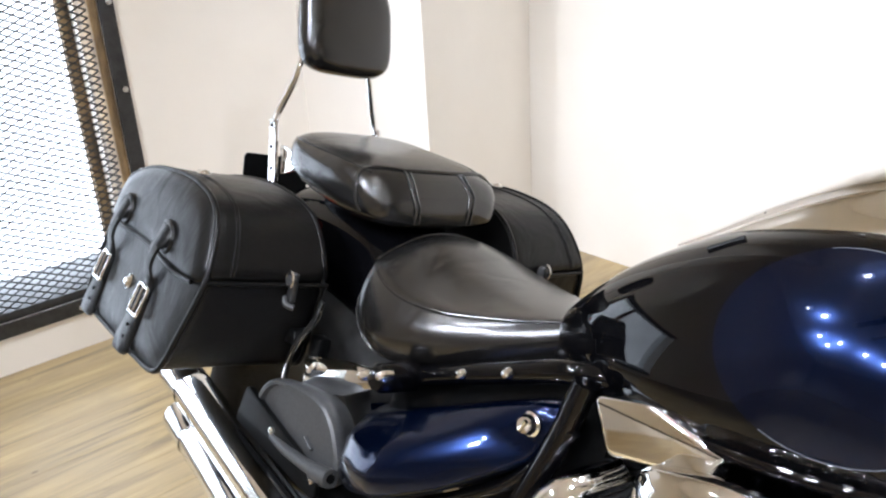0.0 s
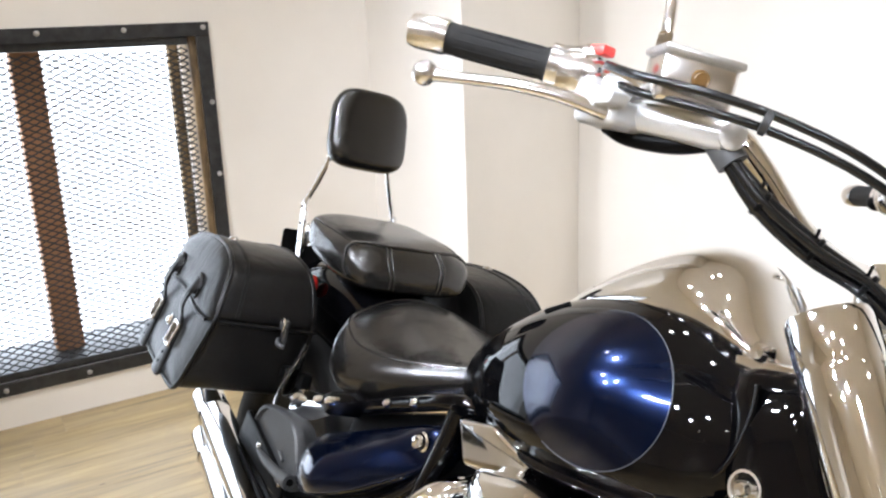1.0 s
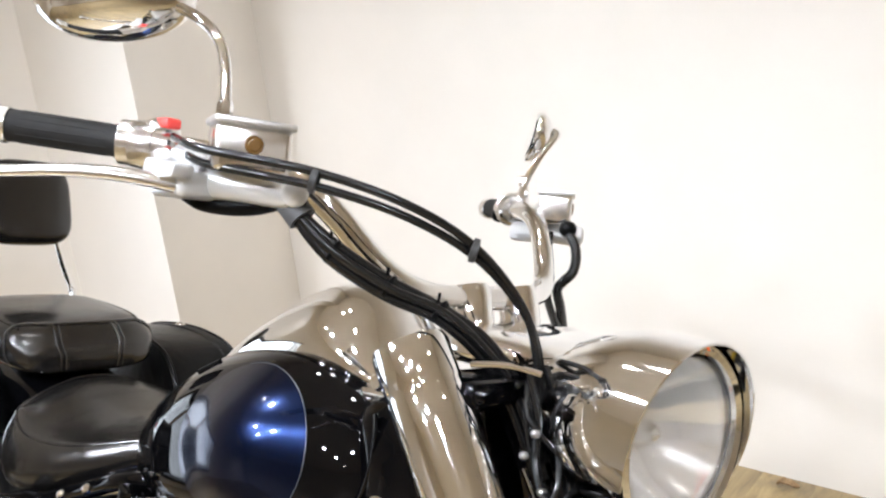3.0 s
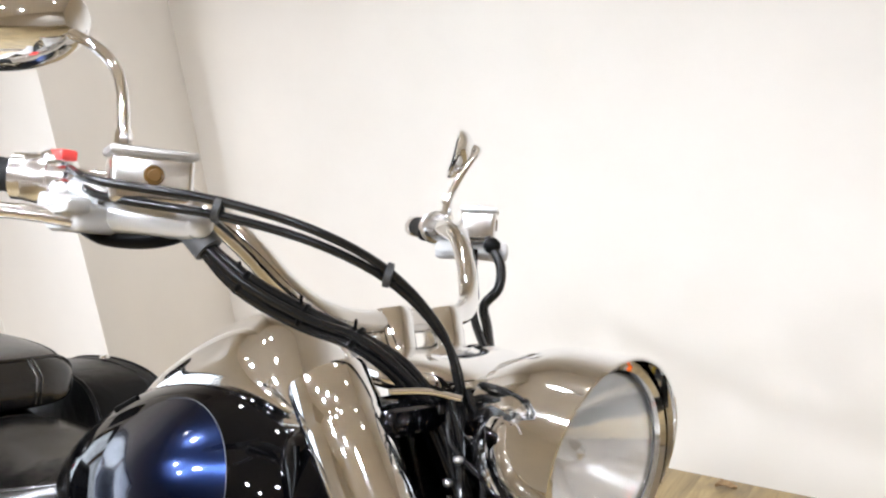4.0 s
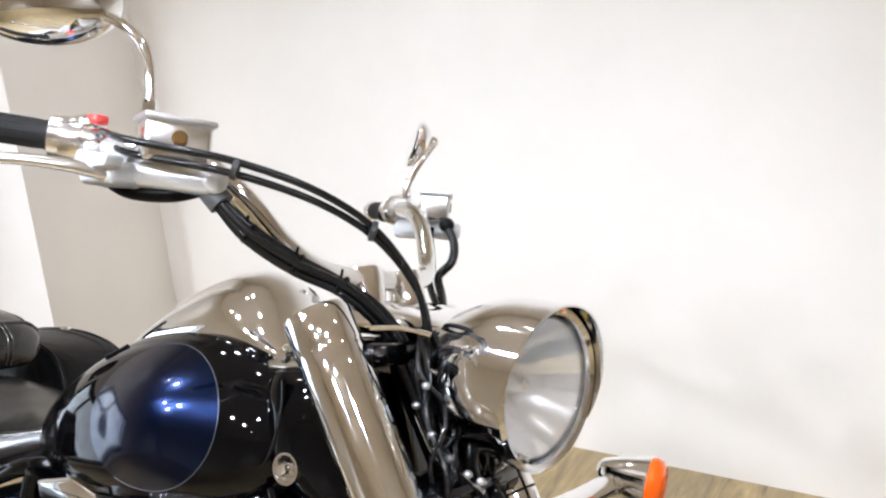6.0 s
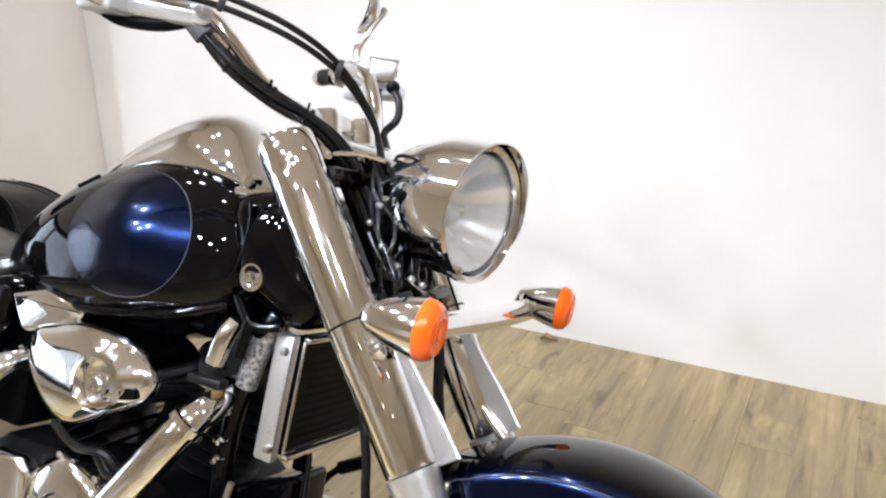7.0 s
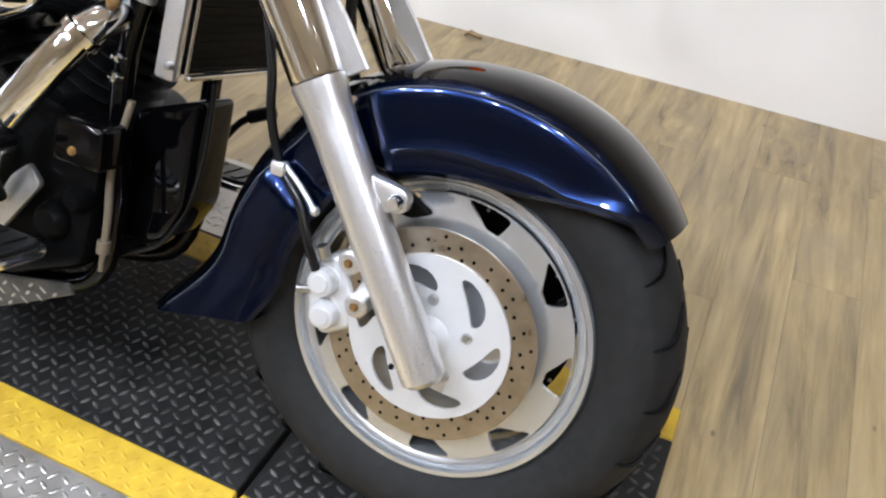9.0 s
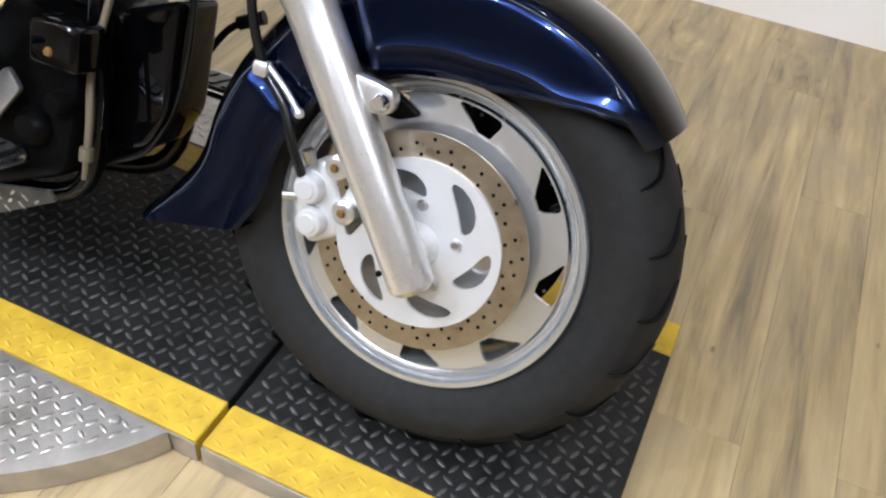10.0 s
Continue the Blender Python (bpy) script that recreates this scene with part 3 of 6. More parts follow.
def pierced(rings, count, edges, phase, y0, y1, m, cols=5):
    """A thick disc with count openings; edges(r) gives the opening's two angles in degrees at radius r, or None where the metal is whole."""
    bm = bmesh.new()
    span, per = 360.0 / count, 3 * cols
    total = per * count
    lines, edges_mid = [], (-1.0, 1.0)
    for r in rings:
        e = edges(r)
        lo, hi = e if e else edges_mid
        row = []
        for c in range(count):
            base = phase + span * c
            for k in range(cols):
                row.append(base - span / 2 + (lo + span / 2) * k / cols)
            for k in range(cols):
                row.append(base + lo + (hi - lo) * k / cols)
            for k in range(cols):
                row.append(base + hi + (span / 2 - hi) * k / cols)
        lines.append(row)
        if e:
            edges_mid = e
    rim = [i for i, r in enumerate(rings) if edges(r)]
    i0, i1 = rim[0], rim[-1]
    for i in range(i0):
        lines[i] = lines[i0]
    grid = {}

    def v(i, k, y):
        key = (i, k % total, y)
        if key not in grid:
            a = radians(lines[i][k % total])
            grid[key] = bm.verts.new((rings[i] * math.cos(a), y, rings[i] * math.sin(a)))
        return grid[key]

    def solid(i, k):
        return 0 <= i < len(rings) - 1 and not (i0 <= i < i1 and cols <= k % per < 2 * cols)
    for i in range(len(rings) - 1):
        for k in range(total):
            if not solid(i, k):
                continue
            bm.faces.new((v(i, k, y0), v(i + 1, k, y0), v(i + 1, k + 1, y0), v(i, k + 1, y0)))
            bm.faces.new((v(i, k, y1), v(i, k + 1, y1), v(i + 1, k + 1, y1), v(i + 1, k, y1)))
            for di, dk, a, b in ((-1, 0, (i, k), (i, k + 1)), (1, 0, (i + 1, k), (i + 1, k + 1)), (0, -1, (i, k), (i + 1, k)), (0, 1, (i, k + 1), (i + 1, k + 1))):
                if not solid(i + di, (k + dk) % total):
                    bm.faces.new((v(*a, y0), v(*b, y0), v(*b, y1), v(*a, y1)))
    bm.transform(m)
    return bm


def tyre_mesh(centre, radius, bead, half):
    prof = [(bead, -half * 0.72), (bead + 0.012, -half * 0.86), (bead + (radius - bead) * 0.4, -half), (bead + (radius - bead) * 0.66, -half * 0.97),
            (radius - 0.028, -half * 0.84), (radius - 0.012, -half * 0.6), (radius - 0.003, -half * 0.3), (radius, 0.0)]
    prof = prof + [(r, -h) for r, h in prof[-2::-1]] + [(bead - 0.004, half * 0.5), (bead - 0.004, -half * 0.5)]
    return lathe(prof, Matrix.Translation(centre), 96, closed=True)


def front_wheel():
    m = Matrix.Translation(AXLE)
    prof = [(0.217, -0.058), (0.2145, -0.064), (0.208, -0.064), (0.2045, -0.058), (0.202, -0.052), (0.196, -0.050), (0.191, -0.046), (0.1885, -0.018),
            (0.1885, 0.018), (0.191, 0.024), (0.196, 0.030), (0.202, 0.040), (0.2045, 0.058), (0.208, 0.064), (0.2145, 0.064), (0.217, 0.058), (0.212, 0.03), (0.212, -0.03)]
    rim = part("front_wheel", lathe(prof, m, 128, closed=True), WHEELMETAL, bike, "polished cast alloy wheel with slotted face")
    part("tyre", tyre_mesh(AXLE, 0.323, 0.215, 0.075), RUBBER, rim, "worn black rubber tyre", True, 80)
    # tread grooves: thin raised-edge sipes from the shoulder inwards
    n = 22
    for side in (-1, 1):
        me = None
        for k in range(n):
            if me is None:
                pts = [(radius * math.cos(a) , side * y, radius * math.sin(a)) for y, radius, a in ((0.069, 0.287, -0.01), (0.062, 0.3015, 0.0), (0.052, 0.3115, 0.02), (0.038, 0.3175, 0.065), (0.020, 0.322, 0.15))]
                ob = part("tread_groove", tube(pts, [0.0012, 0.0026, 0.0032, 0.0028, 0.0012], 6, 3, True), MATTBLACK, rim)
                me = ob.data
            else:
                ob = new("tread_groove", me)
                ob.parent = rim
            ob.matrix_local = m @ pose(0, 0, 0, 0, -360 * (k + (0.5 if side > 0 else 0)) / n, 0)

    def window(r):
        t = (r - 0.158) / 0.030
        if not 0 <= t <= 1.001:
            return None
        soft = 1 - 0.22 * abs(2 * t - 1) ** 6
        lo, hi = -8.5 - 2.0 * t, -1.0 + 11.5 * t
        return (lo + hi) / 2 + (lo - hi) / 2 * soft, (lo + hi) / 2 + (hi - lo) / 2 * soft
    rings = [0.03, 0.10, 0.150] + [0.158 + 0.030 * (0.5 - 0.5 * math.cos(math.pi * k / 10)) for k in range(11)] + [0.1895]
    part("wheel_disc", pierced(rings, 9, window, 0.0, -0.056, -0.050, m), WHEELMETAL, rim, "brushed alloy wheel face", True, 30)
    # the brake disc and its carrier
    md = m @ Matrix.Translation((0, -0.084, 0))

    def slot(r):
        t = (r - 0.084) / 0.0185
        w = 14.5 * math.sqrt(max(0.0, 1 - t * t)) * (1 + 0.25 * t) + 0.3
        return (t * 15 - w, t * 15 + w) if abs(t) <= 1.001 else None
    part("brake_disc", annulus([0.112, 0.120, 0.13, 0.138, 0.1480], 96, lambda r, a: True, -0.0025, 0.0025, md), ROTOR, rim, "worn perforated steel brake disc", True, 30)
    rings = [0.028, 0.055] + [0.084 + 0.0185 * math.sin(radians(a)) for a in range(-90, 91, 20)] + [0.110, 0.1145]
    part("disc_carrier", pierced(rings, 6, slot, -10.0, -0.007, -0.0028, md, 5), PALESILVER, rim, "silver painted disc carrier with curved slots", True, 30)
    # black dots laid on the rotor put in the dark of its drilled holes
    hole_discs = []
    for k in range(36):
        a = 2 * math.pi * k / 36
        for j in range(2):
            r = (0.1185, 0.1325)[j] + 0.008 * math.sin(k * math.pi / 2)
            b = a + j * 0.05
            hole_discs.append(lathe([(0.0, -0.0034), (0.0026, -0.0034), (0.0026, -0.002)], md @ Matrix.Translation((r * math.cos(b), 0, r * math.sin(b))), 8))
    tagged(part("dark_hole_disc", joined(*hole_discs), MATTBLACK, rim), kind="stuff")
    for k in range(5):
        a = radians(21 + 72 * k)
        part("disc_bolt", lathe([(0.0, -0.013), (0.005, -0.013), (0.0075, -0.010), (0.008, -0.006)], md @ Matrix.Translation((0.056 * math.cos(a), 0, 0.056 * math.sin(a))), 10), BOLT, rim)
    part("hub", lathe([(0.0, -0.108), (0.022, -0.107), (0.028, -0.099), (0.034, -0.088), (0.040, -0.035), (0.040, 0.06), (0.0, 0.06)], m, 32), PALESILVER, rim, "silver wheel hub")
    part("valve_stem", tube([AXLE + Vector((0.16, -0.03, 0.1)), AXLE + Vector((0.15, -0.06, 0.095))], 0.004, 8, 1, False), MATTBLACK, rim)
    # the second disc on the far side; its shade is put in as black
    part("brake_disc", annulus([0.03, 0.170], 64, lambda r, a: True, 0.0605, 0.0655, m), MATTBLACK, rim, "far brake disc, its shade put in as black", True, 30)
    # pale dots put in the light that shines through the far disc's holes
    dots = [lathe([(0.0, -0.0008), (0.0026, -0.0008), (0.0026, 0.001)], m @ Matrix.Translation((r * math.cos(b), 0.0605, r * math.sin(b))), 8) for k in range(60) for r, b in ((0.148 + 0.018 * (k % 3) / 2, 2 * math.pi * k / 60),)]
    tagged(part("far_hole_light", joined(*dots), CAST, rim), kind="stuff")


front_wheel()

# the fork
RAKE = Vector((-0.555, 0, 0.832))


def along(y, d):
    """A point d metres up the fork leg from the axle."""
    p = Vector((0.868, y, 0.290)) + RAKE * d
    return p


def fork_leg(y):
    s = -1 if y < 0 else 1
    tag = "bare cast alloy fork slider"
    prof = [(0.0, -0.012), (0.022, -0.011), (0.029, -0.004), (0.0300, 0.01), (0.0302, 0.06), (0.0305, 0.20), (0.0310, 0.33), (0.0318, 0.36), (0.0345, 0.376), (0.0358, 0.392), (0.0, 0.394)]
    leg = part("fork_slider", lathe(prof, to_axis(along(y, 0), RAKE), 32), SILVERPAINT, bike, tag)
    part("axle_clamp", joined(lathe([(0.0, -0.022), (0.021, -0.022), (0.025, -0.016), (0.025, 0.02), (0.0, 0.02)], Matrix.Translation((0.850, y, 0.320)), 28)), SILVERPAINT, leg)
    for dx in (-0.02, 0.012):
        part("pinch_bolt", lathe([(0.0, -0.003), (0.004, -0.003), (0.0042, 0.0)], to_axis((0.852 + dx, y - 0.022 if s < 0 else y + 0.022, 0.306 + dx * 0.4), (0, -s, 0)), 8), MATTBLACK, leg)
    lug = slab(rounded([(-0.012, -0.045), (0.02, -0.016), (0.072, -0.010), (0.072, 0.020), (-0.012, 0.030)], [0.004, 0.02, 0.015, 0.015, 0.01]), y - 0.008, y + 0.012, 0.003, 2, Matrix.Translation(along(0, 0.25)))
    part("fender_lug", lug, SILVERPAINT, leg)
    part("lug_bolt", lathe([(0.0, -0.012), (0.008, -0.012), (0.011, -0.006), (0.0115, 0.0)], Matrix.Translation(along(0, 0.25) + Vector((0.058, y - 0.012, 0.004))), 14), CHROME, leg)
    cover = part("fork_cover", lathe([(0.0, 0.0), (0.0335, 0.0), (0.0345, 0.004), (0.0382, 0.20), (0.0402, 0.38), (0.0406, 0.415), (0.0396, 0.419), (0.0408, 0.424), (0.0412, 0.463), (0.0390, 0.470), (0.0, 0.471)], to_axis(along(y, 0.394), RAKE), 36), CHROME, bike, "chrome fork tube cover")
    part("cover_seam", lathe([(0.0380, 0.198), (0.0389, 0.2), (0.0380, 0.202)], to_axis(along(y, 0.394), RAKE), 36, True), MATTBLACK, cover)
    # flat chrome wing behind the tube
    wing = slab([(0.010, -0.015), (0.060, -0.015), (0.057, 0.04), (0.040, 0.175), (0.010, 0.18)], -0.004, 0.004, 0.002, 1)
    turn = Matrix.Translation(along(y + 0.022 * (1 if s < 0 else -1), 0.40)) @ pose(0, 0, 0, 0, -33.7, 0)
    wing.transform(turn)
    part("fork_wing", wing, SILVERPAINT, bike, "flat bright fork wing")


fork_leg(-0.13)
fork_leg(0.13)
part("triple_clamp", joined(box(0.40, 0.47, -0.12, 0.12, 0.955, 0.985, 0.01), box(0.48, 0.56, -0.12, 0.12, 0.80, 0.83, 0.01)), BLACKPAINT, bike, "black fork yoke")
part("steering_head", tube([(0.40, 0.03, 1.0), (0.53, 0.03, 0.80)], 0.034, 20, 1, False), BLACKPAINT, bike)


def front_fender():
    """An arched mudguard: deep skirts with a raised bead, recessed behind the fork legs, and a tail that kicks out."""
    n, rings = 96, []
    for k in range(n + 1):
        deg = 40.5 + (194.0 - 40.5) * k / n
        a = radians(deg)
        kick = max(0.0, (deg - 172) / 22.0) ** 2.4
        top = np.interp(deg, (40, 60, 120, 160, 176), (0.350, 0.354, 0.352, 0.350, 0.354)) + 0.105 * kick
        shoulder = np.interp(deg, (40, 46, 60, 120, 140, 167), (0.328, 0.328, 0.330, 0.326, 0.310, 0.314)) + 0.100 * kick
        skirt = np.interp(deg, (40, 46, 50, 59, 69, 77, 95, 112, 124, 150, 178, 186, 194), (0.322, 0.318, 0.303, 0.270, 0.244, 0.230, 0.221, 0.221, 0.232, 0.222, 0.222, 0.232, 0.258))
        bead = max(np.interp(deg, (60, 69, 83, 114, 150, 178, 200), (0.275, 0.268, 0.254, 0.252, 0.250, 0.252, 0.28)), skirt + 0.012)
        bead = min(bead, shoulder - 0.004)
        skirt = min(skirt, bead - 0.004)
        tip = max(0.0, (52 - deg) / 11.5)
        pinch = np.interp(deg, (115.5, 118, 146, 152), (0, 1, 1, 0))
        half = 0.106 * (1 - 0.22 * tip ** 2) - 0.017 * pinch + 0.012 * kick
        mid = 0.5 * (bead + shoulder)
        sec = [(-half * 0.985, skirt), (-half * 1.012, skirt + 0.003), (-half * 1.003, skirt + 0.007), (-half * 1.010, bead - 0.008), (-half * 1.044, bead), (-half * 1.012, bead + 0.012),
               (-half * 1.005, mid), (-half * 0.995, max(mid, shoulder - 0.010)), (-half * 0.975, shoulder - 0.002), (-half * 0.93, shoulder + 0.004), (-half * 0.70, 0.45 * shoulder + 0.55 * top), (-half * 0.40, top - 0.004), (0, top)]
        sec = sec + [(-y, r) for y, r in sec[-2::-1]]
        inner = [(y * 0.965, r - 0.004) for y, r in sec[::-1]]
        rings.append([AXLE + Vector((r * math.cos(a), y, r * math.sin(a))) for y, r in sec + inner])
    fender = part("front_fender", ring_loft(rings), BLUE, bike, "metallic dark blue front mudguard with a black crown", True, 40)
    crown = [[r[i] + (r[i] - AXLE).normalized() * (0.0016 if 0 < j < 6 else -0.001) for j, i in enumerate(range(9, 16))] for r in rings]
    crown = [row + [p - (p - AXLE).normalized() * 0.003 for p in row[::-1]] for row in crown]
    part("crown", ring_loft(crown), BLACKPAINT, fender, "gloss black mudguard crown", True, 35)
    for i in (8, 16):
        part("pinstripe", tube([r[i] + (r[i] - AXLE).normalized() * 0.001 for r in rings[3:-1]], 0.0010, 6, 1, False), STRIPE, fender, "pale silver pinstripe")
    for s in (-1, 1):
        part("fender_bolt", lathe([(0.0, -0.010), (0.007, -0.009), (0.011, -0.004), (0.012, 0.002)], to_axis(AXLE + Vector((0.318 * math.cos(radians(122)), s * 0.092, 0.318 * math.sin(radians(122)))), (0, -s * 1.0, 0.3)), 14), CHROME, fender)
        part("fender_bracket", slab(rounded([(-0.05, -0.02), (0.07, -0.008), (0.095, 0.012), (0.06, 0.022), (-0.04, 0.035)], 0.008), s * 0.098 - 0.006, s * 0.098 + 0.006, 0.003, 2, Matrix.Translation(along(0, 0.25)) @ pose(0, 0, 0, 0, 12, 0)), MATTBLACK, fender, "black mudguard bracket")


front_fender()


def headlight():
    c, d = Vector((0.620, 0.018, 0.948)), Vector((0.98, -0.16, -0.04)).normalized()
    m = to_axis(c, d)
    shell = [(0.0, -0.145), (0.03, -0.142), (0.058, -0.128), (0.080, -0.098), (0.092, -0.055), (0.0965, -0.01), (0.099, 0.0), (0.099, 0.012), (0.094, 0.016), (0.089, 0.012), (0.087, 0.0), (0.084, -0.05), (0.05, -0.10), (0.0, -0.11)]
    lamp = part("headlight", lathe(shell, m, 64), CHROME, bike, "chrome bullet headlight with a peaked visor")
    part("reflector", lathe([(0.0, -0.07), (0.03, -0.062), (0.06, -0.035), (0.083, 0.0)], m, 48), REFLECTOR, lamp)
    part("lens", lathe([(0.0, 0.020), (0.03, 0.0185), (0.06, 0.014), (0.086, 0.006), (0.086, 0.002), (0.06, 0.010), (0.0, 0.016)], m, 48), GLASS, lamp, "clear headlight lens").visible_shadow = False
    part("bulb_cap", lathe([(0.0, -0.018), (0.008, -0.022), (0.011, -0.035), (0.011, -0.065)], m, 16), CHROME, lamp)
    # the visor: a part of a larger shell over the lens
    bm = bmesh.new()
    cols, rows, grid = 32, 10, []
    for layer in (0, 1):
        g = []
        for i in range(rows + 1):
            t = i / rows
            row = []
            for k in range(cols + 1):
                s = (k / cols - 0.5) * 2
                a = radians(90 + 112 * s)
                reach = 0.012 + 0.019 * math.cos(s * math.pi / 2) ** 0.8
                h = -0.115 + (reach + 0.115) * t
                r = 0.068 + 0.0350 * math.sin(min(1.0, (h + 0.135) / 0.11) * math.pi / 2) - layer * 0.0025
                r += 0.001
                p = m @ Vector((0, h, 0))
                side = Vector((0, 0, 1)).cross(d).normalized()
                up = d.cross(side)
                row.append(bm.verts.new(p + (side * math.cos(a) + up.normalized() * math.sin(a)) * r))
            g.append(row)
        grid.append(g)
    o, q = grid
    for i in range(rows):
        for k in range(cols):
            bm.faces.new((o[i][k], o[i][k + 1], o[i + 1][k + 1], o[i + 1][k]))
            bm.faces.new((q[i][k], q[i + 1][k], q[i + 1][k + 1], q[i][k + 1]))
    for k in range(cols):
        bm.faces.new((o[rows][k], o[rows][k + 1], q[rows][k + 1], q[rows][k]))
        bm.faces.new((o[0][k], q[0][k], q[0][k + 1], o[0][k + 1]))
    for i in range(rows):
        bm.faces.new((o[i][0], o[i + 1][0], q[i + 1][0], q[i][0]))
        bm.faces.new((o[i][cols], q[i][cols], q[i + 1][cols], o[i + 1][cols]))
    part("visor", bm, CHROME, lamp, "peaked chrome visor")


headlight()


def signal(y):
    s = -1 if y < 0 else 1
    d = Vector((0.985, 0.10, -0.06))
    m = to_axis((0.692, y, 0.816), d)
    body = part("turn_signal", lathe([(0.0, -0.074), (0.012, -0.072), (0.018, -0.066), (0.022, -0.056), (0.030, -0.030), (0.035, -0.006), (0.036, 0.0), (0.034, 0.003), (0.0, 0.003)], m, 32), CHROME, bike, "chrome turn signal with an amber lens")
    part("lens", lathe([(0.0, 0.0215), (0.008, 0.0213), (0.009, 0.0198), (0.016, 0.0196), (0.017, 0.0208), (0.018, 0.0194), (0.025, 0.0186), (0.026, 0.0196), (0.027, 0.0178), (0.0325, 0.0145), (0.0355, 0.007), (0.0355, 0.0), (0.03, -0.002)], m, 32), AMBER, body, "ribbed amber lens")
    part("mount_stud", tube([Vector((0.668, y, 0.818)), Vector((0.655, y - s * 0.035, 0.808))], 0.012, 12, 1, False), CHROME, body)


signal(-0.245)
signal(0.245)
part("signal_bar", tube([(0.645, -0.23, 0.806), (0.642, -0.15, 0.80), (0.64, 0.0, 0.798), (0.642, 0.15, 0.80), (0.645, 0.23, 0.806)], 0.018, 18), CHROME, bike, "chrome turn signal bar")


# ---- tank, seats and bodywork ----
TANK = [(-0.315, B, 0.700, 0.742, 0.030, 0, 0), (-0.27, B, 0.680, 0.788, 0.078, 0, 0), (-0.19, B, 0.662, 0.858, 0.128, -0.01, 0), (-0.08, B, 0.652, 0.922, 0.170, -0.02, 0),
        (0.04, B, 0.655, 0.964, 0.190, -0.025, 0), (0.14, B, 0.668, 0.978, 0.190, -0.025, 0), (0.22, B, 0.690, 0.960, 0.176, -0.02, 0), (0.28, B, 0.722, 0.930, 0.150, -0.01, 0), (0.325, B, 0.77, 0.905, 0.105, 0, 0), (0.345, B, 0.82, 0.88, 0.05, 0, 0)]
tank = part("fuel_tank", hull(TANK, 2.3, 48, 6), BLACKPAINT, bike, "gloss black fuel tank with dark blue side panels")


def tank_side(x, z, side):
    """y of the tank's skin at x, z."""
    rows = spline(TANK, 12)
    xs = [r[0] for r in rows]
    r = [np.interp(x, xs, [q[k] for q in rows]) for k in range(6)]
    zc = (r[2] + r[3]) / 2 + r[5]
    u = min(0.999, abs(z - zc) / (r[3] - zc if z > zc else zc - r[2]))
    return r[1] + side * r[4] * (1 - u ** 2.3) ** (1 / 2.3)


def tank_panel(side):
    cx, cz, rx, rz = 0.108, 0.840, 0.120, 0.098
    bm = bmesh.new()
    rows, n = 10, 48
    centre = bm.verts.new((cx, tank_side(cx, cz, side) + side * 0.014, cz))
    prev = None
    for i in range(1, rows + 1):
        q = i / rows
        cur = []
        for k in range(n):
            a = 2 * math.pi * k / n
            x, z = cx + rx * q * math.cos(a), cz + rz * q * math.sin(a)
            cur.append(bm.verts.new((x, tank_side(x, z, side) + side * (0.013 * (1 - q * q) ** 2 + 0.001), z)))
        for k in range(n):
            if prev is None:
                bm.faces.new((centre, cur[k], cur[(k + 1) % n]))
            else:
                bm.faces.new((prev[k], cur[k], cur[(k + 1) % n], prev[(k + 1) % n]))
        prev = cur
    loop = [v.co.copy() for v in prev]
    pan = part("tank_panel", bm, BLUE, tank, "metallic dark blue tank panel")
    part("pinstripe", tube([loop[k % 48] for k in range(-15, 16)], 0.0007, 6, 1, False), STRIPE, pan, "thin silver pinstripe")


# the pressed lower lip of the tank
for side in (-1, 1):
    lip = [Vector((r[0], r[1] + side * r[4] * 0.86, r[2] + (r[3] - r[2]) * 0.17)) for r in spline(TANK[1:8], 6)]
    part("tank_lip", tube(lip, 0.009, 12, 1, False), BLACKPAINT, tank, "pressed tank seam")
part("tank_slot", tube([Vector((-0.075, tank_side(-0.075, 0.893, -1), 0.8935)), Vector((-0.040, tank_side(-0.040, 0.915, -1), 0.9155))], 0.004, 8, 1, False), MATTBLACK, tank)
tank_panel(-1)
tank_panel(1)
DASH = [(-0.17, B, 0.86, 0.885, 0.020, 0, 0), (-0.12, B, 0.86, 0.918, 0.050, 0, 0), (-0.05, B, 0.865, 0.968, 0.078, 0, 0), (0.02, B, 0.87, 1.012, 0.095, 0, 0), (0.08, B, 0.875, 1.040, 0.105, 0, 0), (0.125, B, 0.88, 1.051, 0.110, 0, 0),
        (0.165, B, 0.885, 1.048, 0.112, 0, 0), (0.198, B, 0.89, 1.032, 0.112, 0, 0), (0.228, B, 0.90, 1.004, 0.110, 0, 0), (0.258, B, 0.91, 0.972, 0.102, 0, 0), (0.290, B, 0.92, 0.946, 0.08, 0, 0)]
dash = part("instrument_cowl", hull(DASH, 1.75, 44, 6), CHROME, bike, "chrome tank-top instrument cowl")
part("cowl_mark", slab(rounded([(-0.009, 0.0), (0.0, -0.008), (0.008, 0.001), (0.002, 0.010)], 0.002, 2), -0.0015, 0.0015, 0.0005, 1, to_axis((0.088, -0.012, 0.990), (0.0, -0.8, 0.62))), MATTBLACK, dash, "small dark plug")
part("cowl_badge", slab(rounded([(-0.020, -0.004), (0.018, -0.003), (0.020, 0.004), (-0.018, 0.003)], 0.002, 2), -0.0015, 0.0015, 0.0005, 1, to_axis((-0.030, -0.004, 0.948), (-0.25, -0.8, 0.62)) @ pose(0, 0, 0, 0, -28, 0)), MATTBLACK, dash, "small dark badge")
part("cowl_bracket", slab(rounded([(0.245, 0.915), (0.335, 0.930), (0.333, 0.944), (0.245, 0.934)], 0.005), B - 0.108, B - 0.075, 0.003), CHROME, dash)
